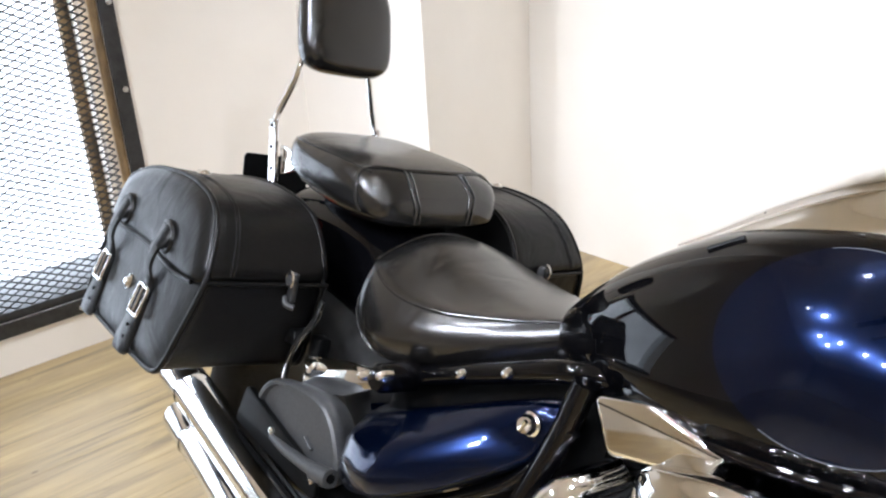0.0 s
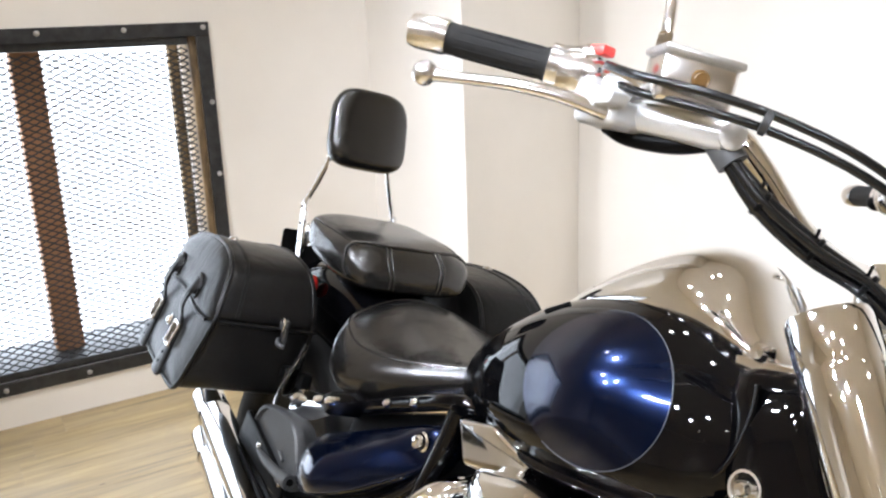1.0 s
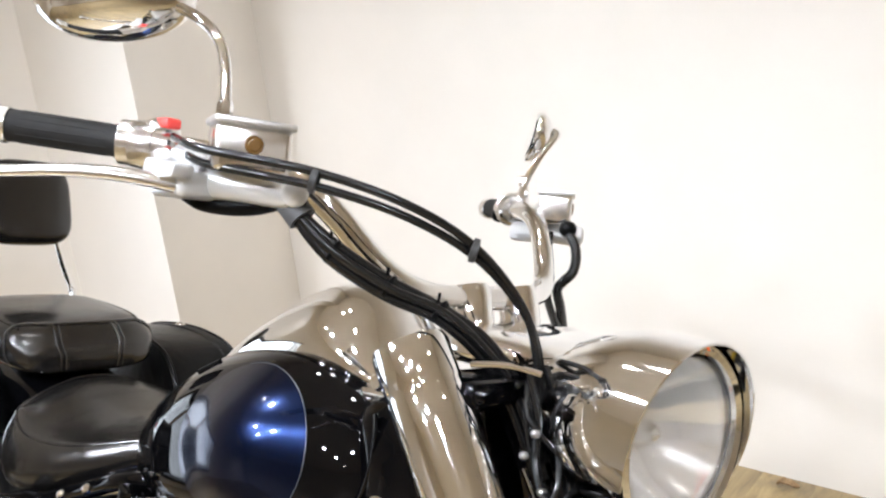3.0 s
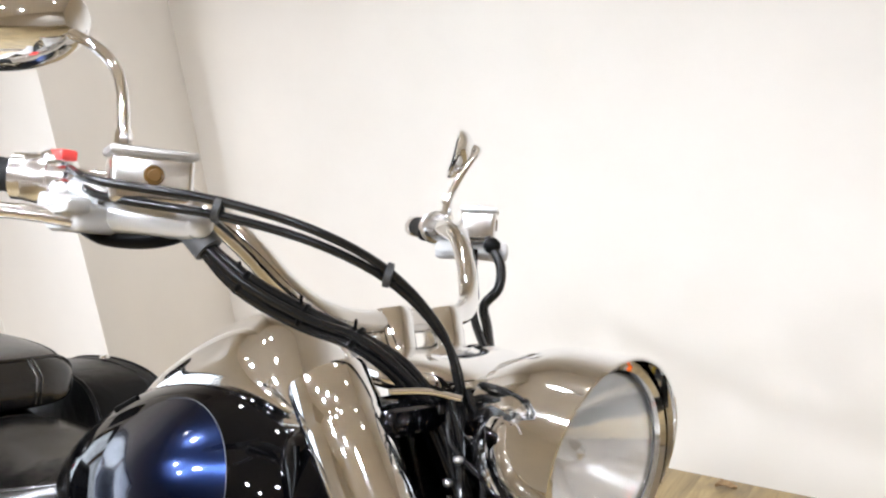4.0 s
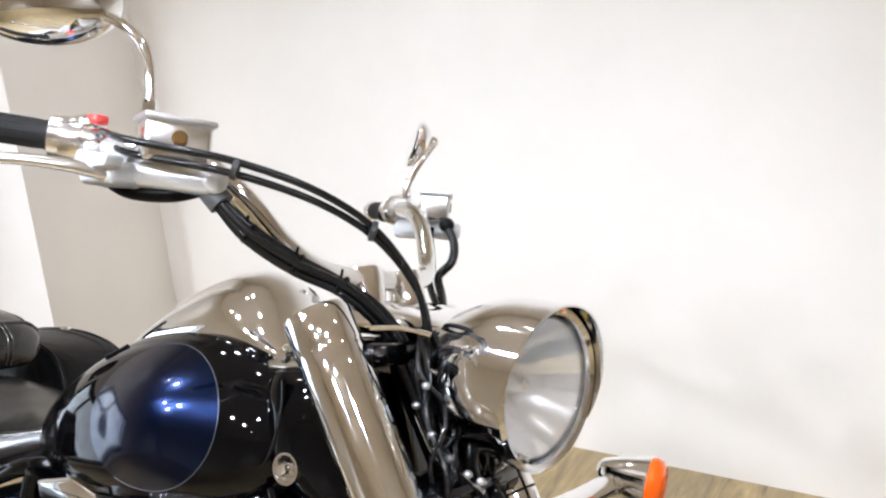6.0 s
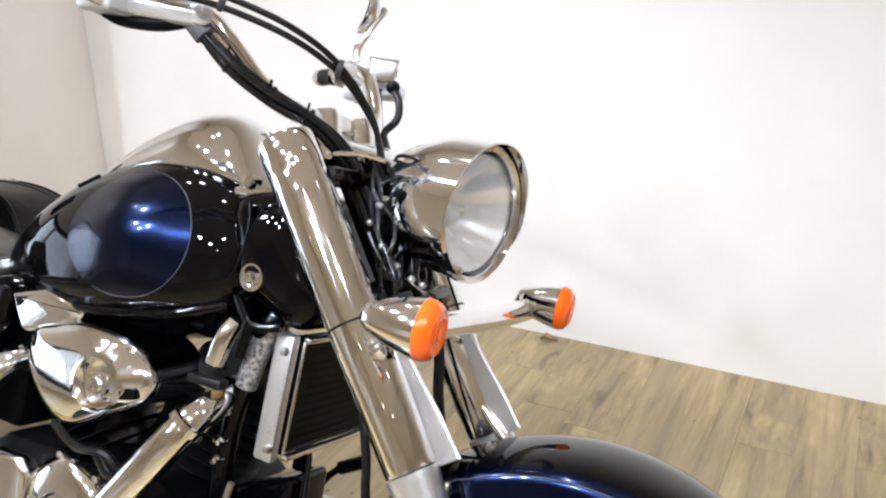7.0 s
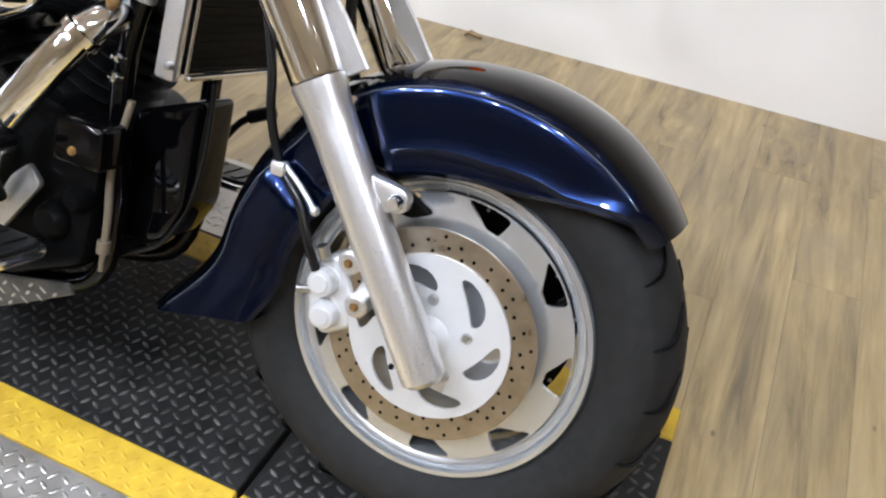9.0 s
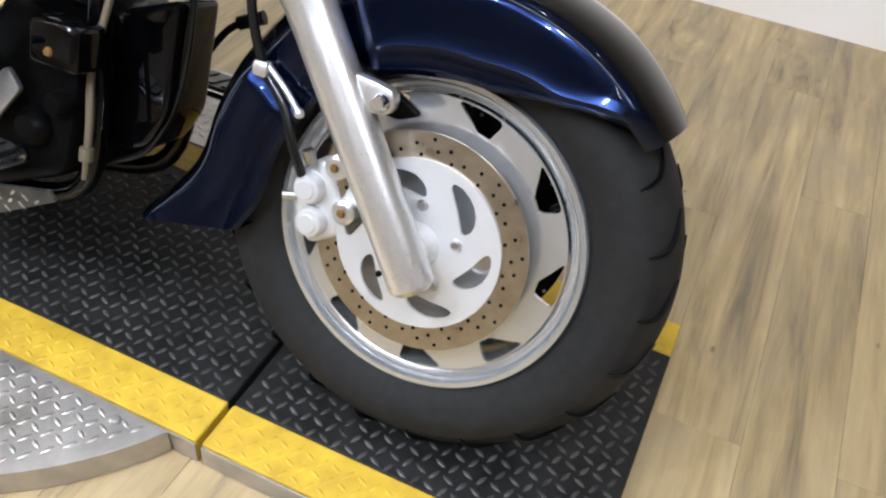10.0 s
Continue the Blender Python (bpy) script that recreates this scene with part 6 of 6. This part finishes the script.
def bar_side(s):
    y = lambda a: HB + s * a
    part("handlebar", tube([(0.345, y(0.0), 1.055), (0.338, y(0.09), 1.054), (0.333, y(0.155), 1.064), (0.316, y(0.195), 1.089), (0.290, y(0.228), 1.130), (0.259, y(0.258), 1.163), (0.222, y(0.29), 1.180), (0.16, y(0.355), 1.185), (0.12, y(0.395), 1.186), (0.04, y(0.475), 1.190)], [0.0152] * 8 + [0.0135, 0.0127], 16, 6), CHROME, bike, "chrome pulled-back handlebar")
    d = Vector((0.04, y(0.475), 1.190)) - Vector((0.12, y(0.395), 1.186))
    g0 = Vector((0.125, y(0.392), 1.187))
    d.normalize()
    grip = part("grip", lathe([(0.013, 0.0), (0.0185, 0.002), (0.019, 0.006), (0.017, 0.010), (0.0165, 0.06), (0.017, 0.11), (0.0175, 0.116), (0.013, 0.118)], to_axis(g0, d), 24), RUBBER, bike, "ribbed black rubber grip")
    for k in range(12):
        a = 2 * math.pi * k / 12
        rib = tube([Vector((0.0168 * math.cos(a), 0.014, 0.0168 * math.sin(a))), Vector((0.0168 * math.cos(a), 0.106, 0.0168 * math.sin(a)))], 0.0007, 5, 1, False)
        rib.transform(to_axis(g0, d))
        part("grip_rib", rib, RUBBER, grip)
    part("bar_end", lathe([(0.0, 0.0), (0.018, 0.0), (0.0195, 0.003), (0.0195, 0.034), (0.0175, 0.042), (0.0, 0.044)], to_axis(g0 + d * 0.117, d), 24), POLISHED, grip, "bright alloy bar end")
    # switch housing
    hs = part("switch_housing", joined(lathe([(0.0, -0.005), (0.022, -0.004), (0.026, 0.002), (0.027, 0.020), (0.025, 0.040), (0.020, 0.046), (0.0, 0.047)], to_axis(g0 + d * -0.050, d), 28),
                                       lathe([(0.018, 0.0), (0.024, 0.003), (0.024, 0.015), (0.018, 0.018)], to_axis(g0 + d * -0.012, d), 24),
                                       ball(g0 + d * -0.03 + Vector((0.012, 0, 0.018)), 0.018, 0.016, 0.013),
                                       lathe([(0.0, 0.0), (0.013, 0.0), (0.015, 0.004), (0.015, 0.014), (0.012, 0.018), (0.0, 0.019)], to_axis(g0 + d * -0.036 + Vector((0.016, 0.0, -0.010)), (0.8, 0.5 * s, -0.3)), 18),
                                       lathe([(0.0255, 0.0), (0.0285, 0.001), (0.0285, 0.005), (0.0255, 0.006)], to_axis(g0 + d * -0.034, d), 28),
                                       tube([g0 + d * -0.045 + Vector((0.018, 0, -0.016)), g0 + d * -0.062 + Vector((0.026, 0, -0.018)), g0 + d * -0.080 + Vector((0.030, 0, -0.016))], 0.008, 10, 3)), POLISHED, bike, "bright switch housing in two halves")
    if s < 0:
        b_ = box(-0.012, 0.012, -0.009, 0.009, -0.006, 0.005, 0.003)
        b_.transform(Matrix.Translation((0.172, y(0.372), 1.210)))
        part("kill_switch", b_, REDPLASTIC, hs, "red switch")
    else:
        part("switch_button", ball(g0 + d * -0.02 + Vector((-0.02, 0, -0.012)), 0.014, 0.014, 0.012), MATTBLACK, hs)
    for off in (Vector((0.026, 0, -0.008)), Vector((-0.006, 0, 0.024)), Vector((0.02, 0, 0.018))):
        part("housing_screw", ball(g0 + d * -0.028 + off, 0.005, 0.005, 0.005, 10), CHROME, hs)
    # master cylinder, reservoir and lever
    n_, u_ = Vector((0.90, 0.44 * s, 0.0)).normalized(), Vector((-0.44, 0.90 * s, 0.0)).normalized()
    mid = Vector((0.264, y(0.336), 1.190)) if s < 0 else Vector((0.258, y(0.318), 1.190))
    turn_ = Matrix(((u_.x, n_.x, 0, mid.x), (u_.y, n_.y, 0, mid.y), (0, 0, 1, mid.z), (0, 0, 0, 1)))
    tank_bm, lid_bm = box(-0.038, 0.038, -0.026, 0.026, -0.026, 0.022, 0.007, 3), box(-0.041, 0.041, -0.029, 0.029, 0.0195, 0.0275, 0.003, 2)
    tank_bm.transform(turn_), lid_bm.transform(turn_)
    res = part("reservoir", tank_bm, POLISHED, bike, "bare alloy fluid reservoir")
    part("reservoir_lid", lid_bm, CAST, res, "flat alloy reservoir lid")
    for u in (-0.031, 0.031):
        part("lid_screw", lathe([(0.0, 0.003), (0.004, 0.0025), (0.005, 0.0)], to_axis(turn_ @ Vector((u, 0.0, 0.0275)), (0, 0, 1)), 10), BOLT, res)
    part("sight_glass", lathe([(0.0, 0.002), (0.0055, 0.002), (0.007, 0.0005), (0.0085, 0.0015), (0.0095, 0.0), (0.0095, -0.004)], to_axis(turn_ @ Vector((0.0, 0.0265, 0.002)), n_), 18), COPPER, res, "amber sight glass")
    part("master_cylinder", joined(tube([(0.172, y(0.352), 1.150), (0.23, y(0.335), 1.153), (0.30, y(0.305), 1.150)], 0.017, 14, 3), box(0.165, 0.225, min(y(0.335), y(0.385)), max(y(0.335), y(0.385)), 1.134, 1.163, 0.008, 3),
                                       lathe([(0.0, -0.004), (0.009, -0.003), (0.0105, 0.0), (0.0105, 0.030), (0.0, 0.032)], to_axis((0.198, y(0.372), 1.138), (0, 0, 1)), 14),
                                       lathe([(0.0, 0.0), (0.012, 0.0), (0.014, 0.004), (0.014, 0.012), (0.010, 0.016), (0.0, 0.017)], to_axis((0.300, y(0.305), 1.150), (1.0, s * 0.5, 0.0)), 16),
                                       tube([(0.215, y(0.352), 1.168), (0.20, y(0.36), 1.176), (0.185, y(0.365), 1.18)], 0.010, 12, 3)), PALESILVER, bike, "cast alloy master cylinder")
    for k in range(3):
        part("clamp_bolt", lathe([(0.0, 0.006), (0.005, 0.005), (0.0065, 0.001), (0.0065, -0.006)], to_axis((0.178 + 0.022 * k, y(0.358 - 0.012 * k), 1.167 - 0.002 * k), (0, 0, 1)), 10), CHROME, bike, "small chrome bolt")
    part("lever_perch", slab(rounded([(0.175, 1.150), (0.232, 1.152), (0.236, 1.166), (0.180, 1.172)], 0.005), min(y(0.375), y(0.400)), max(y(0.375), y(0.400)), 0.004), PALESILVER, bike, "silver lever perch")
    if s < 0:
        part("lever_shroud", hull([(0.18, y(0.343), 1.130, 1.140, 0.010, 0, 0), (0.205, y(0.336), 1.122, 1.140, 0.013, 0, 0), (0.25, y(0.318), 1.123, 1.142, 0.012, 0, 0), (0.290, y(0.298), 1.136, 1.146, 0.006, 0, 0)], 2.2, 16, 4), MATTBLACK, bike, "black rubber boot")
    lift = 0.0 if s < 0 else 0.022
    part("lever", tube([(0.212, y(0.378), 1.146), (0.192 - lift, y(0.425), 1.150 + lift), (0.166 - lift, y(0.470), 1.148 + lift), (0.139 - lift, y(0.514), 1.141 + lift), (0.124 - lift, y(0.534), 1.138 + lift)], [0.0095, 0.0085, 0.0072, 0.0066, 0.008], 12, 5, True, 0.8), POLISHED, bike, "bright alloy hand lever")
    part("lever_ball", ball((0.120 - lift, y(0.538), 1.138 + lift), 0.0125, 0.0125, 0.0125, 16), POLISHED, bike)
    part("perch_clamp", lathe([(0.0, -0.02), (0.019, -0.02), (0.021, -0.015), (0.021, 0.015), (0.019, 0.02), (0.0, 0.02)], to_axis((0.235, y(0.322), 1.178), (-0.7, 0.7 * s, 0.0)), 20), POLISHED, bike)
    # mirror
    if s < 0:
        neck = [(0.226, y(0.342), 1.180), (0.225, y(0.342), 1.235), (0.217, y(0.343), 1.280), (0.204, y(0.348), 1.306), (0.184, y(0.361), 1.324), (0.163, y(0.382), 1.334), (0.145, y(0.400), 1.336)]
        centre = (0.121, y(0.415), 1.336)
    else:
        neck = [(0.200, y(0.312), 1.205), (0.203, y(0.311), 1.23), (0.218, y(0.318), 1.268), (0.232, y(0.326), 1.296), (0.238, y(0.334), 1.310), (0.228, y(0.338), 1.316), (0.210, y(0.340), 1.315)]
        centre = (0.192, y(0.340), 1.305)
    stem = part("mirror_stem", tube(neck, [0.009, 0.0065, 0.006, 0.006, 0.006, 0.0065, 0.009], 12), CHROME, bike, "chrome mirror stem")
    part("stem_nut", lathe([(0.0, 0.0), (0.0085, 0.0), (0.0085, 0.012), (0.007, 0.016), (0.0, 0.016)], to_axis((0.225 if s < 0 else 0.199, y(0.342 if s < 0 else 0.312), 1.222), (0, 0, 1)), 6), CHROME, stem)
    rings = []
    for x, f in ((0.040, 0.05), (0.039, 0.22), (0.034, 0.48), (0.026, 0.72), (0.015, 0.92), (0.004, 1.0), (-0.004, 1.0), (-0.006, 0.96)):
        rings.append([(x, (0.080 * math.cos(a) - 0.010 * math.sin(a) ** 2) * f, (0.049 * math.sin(a) * (1 + 0.12 * math.cos(a)) + 0.010 * math.cos(a)) * f) for a in (2 * math.pi * k / 40 for k in range(40))])
    shell = ring_loft(rings)
    turn = Matrix.Translation(centre) @ pose(0, 0, 0, 0, 10, 36 * s)
    small = 1.0 if s < 0 else 0.8
    shell.transform(turn @ Matrix.Diagonal((small, -s * small, small, 1)))
    mir = part("mirror", shell, CHROME, bike, "oval chrome rear-view mirror", True, 60)
    face = lathe([(0.0, 0.0), (0.5, 0.0), (0.93, 0.0)], None, 40)
    face.transform(turn @ Matrix.Translation((-0.0068, 0, 0)) @ pose(0, 0, 0, 0, 0, 90) @ Matrix.Diagonal((0.078 * small, 1, 0.044 * small, 1)))
    part("mirror_glass", face, MIRROR, mir, "mirror glass")


bar_side(-1)
before = set(bike.children)
bar_side(1)
# the bars stand turned a little to the left in their clamps
STEER = Matrix.Translation((0.343, HB - 0.020, 0)) @ pose(0, 0, 0, 0, 0, 5.0) @ Matrix.Translation((-0.345, -HB, 0))
for ob in bike.children:
    if ob not in before:
        ob.matrix_local = STEER
for s in (-1, 1):
    part("handlebar_riser", joined(lathe([(0.0, 0.0), (0.026, 0.0), (0.026, 0.062), (0.022, 0.072), (0.0, 0.073)], to_axis((0.355, HB + s * 0.05, 1.000), (-0.25, 0, 1)), 24)), CHROME, bike, "chrome handlebar riser")
part("riser_cover", hull([(0.30, HB, 0.985, 1.012, 0.05, 0, 0), (0.33, HB, 0.98, 1.026, 0.10, 0, 0), (0.40, HB, 0.98, 1.030, 0.125, 0, 0), (0.45, HB, 0.985, 1.022, 0.11, 0, 0), (0.475, HB, 0.99, 1.01, 0.07, 0, 0)], 3.0, 32, 4), CHROME, bike, "chrome fork top cover")
# cables
for k, (dy, dz) in enumerate(((0.0, 0.0), (0.012, -0.014))):
    part("control_cable", tube([(0.185, HB - 0.372 + dy, 1.196 + dz), (0.245, HB - 0.385 + dy, 1.184 + dz), (0.310, HB - 0.366 + dy, 1.177 + dz), (0.358, HB - 0.322 + dy, 1.170 + dz), (0.412, HB - 0.265 + dy, 1.152 + dz), (0.450, HB - 0.205 + dy, 1.122 + dz), (0.470, HB - 0.150 + dy, 1.078 + dz), (0.486, HB - 0.125 + dy, 1.03 + dz), (0.500, HB - 0.11 + dy, 0.93 + dz)], 0.0044, 10), HOSE, bike, "black throttle cable")
for p in ((0.352, HB - 0.323, 1.163), (0.452, HB - 0.195, 1.113)):
    part("cable_clip", lathe([(0.0085, -0.004), (0.0125, -0.003), (0.0125, 0.003), (0.0085, 0.004)], to_axis(p, (0.75, 0.6, -0.2)), 16), GREYCAST, bike, "grey cable clip")
LOOM = [(0.272, -0.232, 1.160), (0.300, -0.222, 1.133), (0.330, -0.195, 1.096), (0.366, -0.145, 1.066), (0.400, -0.100, 1.045), (0.430, -0.060, 1.012), (0.455, -0.030, 0.968), (0.490, -0.010, 0.885)]
rng = random.Random(4)
for dx, dy, dz, r in ((0.0, 0.0, 0.0060, 0.0062), (0.006, -0.006, 0.0, 0.0050), (0.0, -0.003, -0.0065, 0.0062), (-0.004, 0.007, -0.002, 0.0050), (0.004, 0.004, 0.004, 0.0035)):
    part("wiring_loom", tube([(x + dx * f + rng.uniform(-0.002, 0.002), y + dy * f + rng.uniform(-0.002, 0.002), z + dz * f + rng.uniform(-0.002, 0.002)) for (x, y, z), f in zip(LOOM, (0.5, 0.6, 1.0, 1.2, 1.0, 1.2, 1.4, 1.6))], r, 10), HOSE, bike, "black wiring loom")
for k, d in ((2, (0.6, 0.6, -0.5)), (3, (0.7, 0.5, -0.4)), (4, (0.8, 0.4, -0.5))):
    part("loom_tie", joined(lathe([(0.0120, -0.003), (0.0136, -0.002), (0.0136, 0.002), (0.0120, 0.003)], to_axis(LOOM[k], d), 16), tube([Vector(LOOM[k]) + Vector((0.0, -0.004, 0.011)), Vector(LOOM[k]) + Vector((0.004, -0.008, 0.020))], 0.0018, 6, 1, False)), MATTBLACK, bike)
part("loom_sleeve", tube([(0.262, -0.238, 1.170), (0.284, -0.229, 1.150), (0.306, -0.218, 1.126)], 0.0155, 16, 4), SLEEVE, bike, "grey rubber loom sleeve")
part("clutch_hose", tube([(0.276, HB + 0.256, 1.157), (0.298, HB + 0.250, 1.127), (0.303, HB + 0.24, 1.095), (0.286, HB + 0.23, 1.068), (0.31, HB + 0.205, 1.04), (0.35, HB + 0.16, 1.0), (0.40, HB + 0.12, 0.95)], 0.0075, 10), HOSE, bike, "black clutch hose")
part("hose_boot", ball((0.276, HB + 0.256, 1.158), 0.014, 0.013, 0.013), MATTBLACK, bike)
part("clutch_wire", tube([(0.255, HB + 0.24, 1.15), (0.268, HB + 0.225, 1.10), (0.29, HB + 0.20, 1.05), (0.36, HB + 0.14, 1.0)], 0.006, 10), HOSE, bike)
# wires in front of the steering head
rng = random.Random(11)
for k in range(16):
    y0 = rng.uniform(-0.07, 0.10)
    sway = [rng.uniform(-0.025, 0.025) for j in range(8)]
    part("headlight_wire", tube([(0.495, y0, 1.00), (0.515 + sway[0], y0 + sway[1], 0.955), (0.535 + sway[2], y0 + sway[3], 0.90), (0.545 + sway[4], y0 + sway[5], 0.85), (0.56 + sway[6], y0 + sway[7], 0.79)], rng.choice((0.0022, 0.003, 0.004, 0.0055)), 8, 4), HOSE, bike)
# the lamp's bracket and clips in front of the steering head
for pts in ([(0.500, -0.062, 0.900), (0.521, -0.064, 0.872), (0.541, -0.062, 0.848)], [(0.546, -0.060, 0.856), (0.572, -0.060, 0.842), (0.596, -0.058, 0.832)], [(0.590, -0.010, 0.898), (0.600, -0.020, 0.876), (0.627, -0.012, 0.868)]):
    part("lamp_bracket", tube(pts, 0.005, 8, 4, True, 0.5), CHROME, bike, "bright lamp bracket strip")
for p in ((0.503, -0.070, 0.915), (0.528, -0.070, 0.885), (0.552, -0.066, 0.862), (0.575, -0.060, 0.848), (0.515, -0.072, 0.940), (0.590, -0.055, 0.842)):
    part("bracket_clip", ball(p, 0.0055, 0.005, 0.0045, 10), BOLT, bike)
part("cross_clip", tube([(0.455, -0.110, 1.000), (0.490, -0.095, 1.004), (0.520, -0.080, 1.000)], 0.0032, 8, 4), CHROME, bike, "thin chrome guide for the cables")
for k in range(2):
    part("lamp_wire", tube([(0.50, -0.02, 1.005 - 0.012 * k), (0.525, -0.05, 1.012 - 0.012 * k), (0.56, -0.055, 1.008 - 0.01 * k), (0.585, -0.05, 0.985)], 0.0028, 8, 4), HOSE, bike)


# ---- floor planks ----
def planks():
    w, length, g = 0.150, 1.20, 0.0003
    me = finish("plank", box(g, w - g, g, length - g, -0.004, 0.0, 0.0004, 1), PLANK, False)
    rng = random.Random(5)
    x = WX
    while x < 2.7:
        y = NY - length * rng.uniform(0.2, 1.0)
        while y > -2.6:
            ob = new("plank", me)
            ob.parent = floor
            ob.location = (x, y, 0)
            if y + length > NY:
                ob.scale = (1, (NY - y) / length, 1)
            y -= length
        x += w
    rest = joined(*[box(a + g, a + w - g, b + g, min(b + length, NY) - g, -0.004, 0.0) for a in np.arange(x, EX - w, w) for b in np.arange(SY, NY, length)])
    ob = part("plank_rest", rest, PLANK, floor, "", False)
    tagged(ob, "washed oak planks", kind="stuff")


planks()
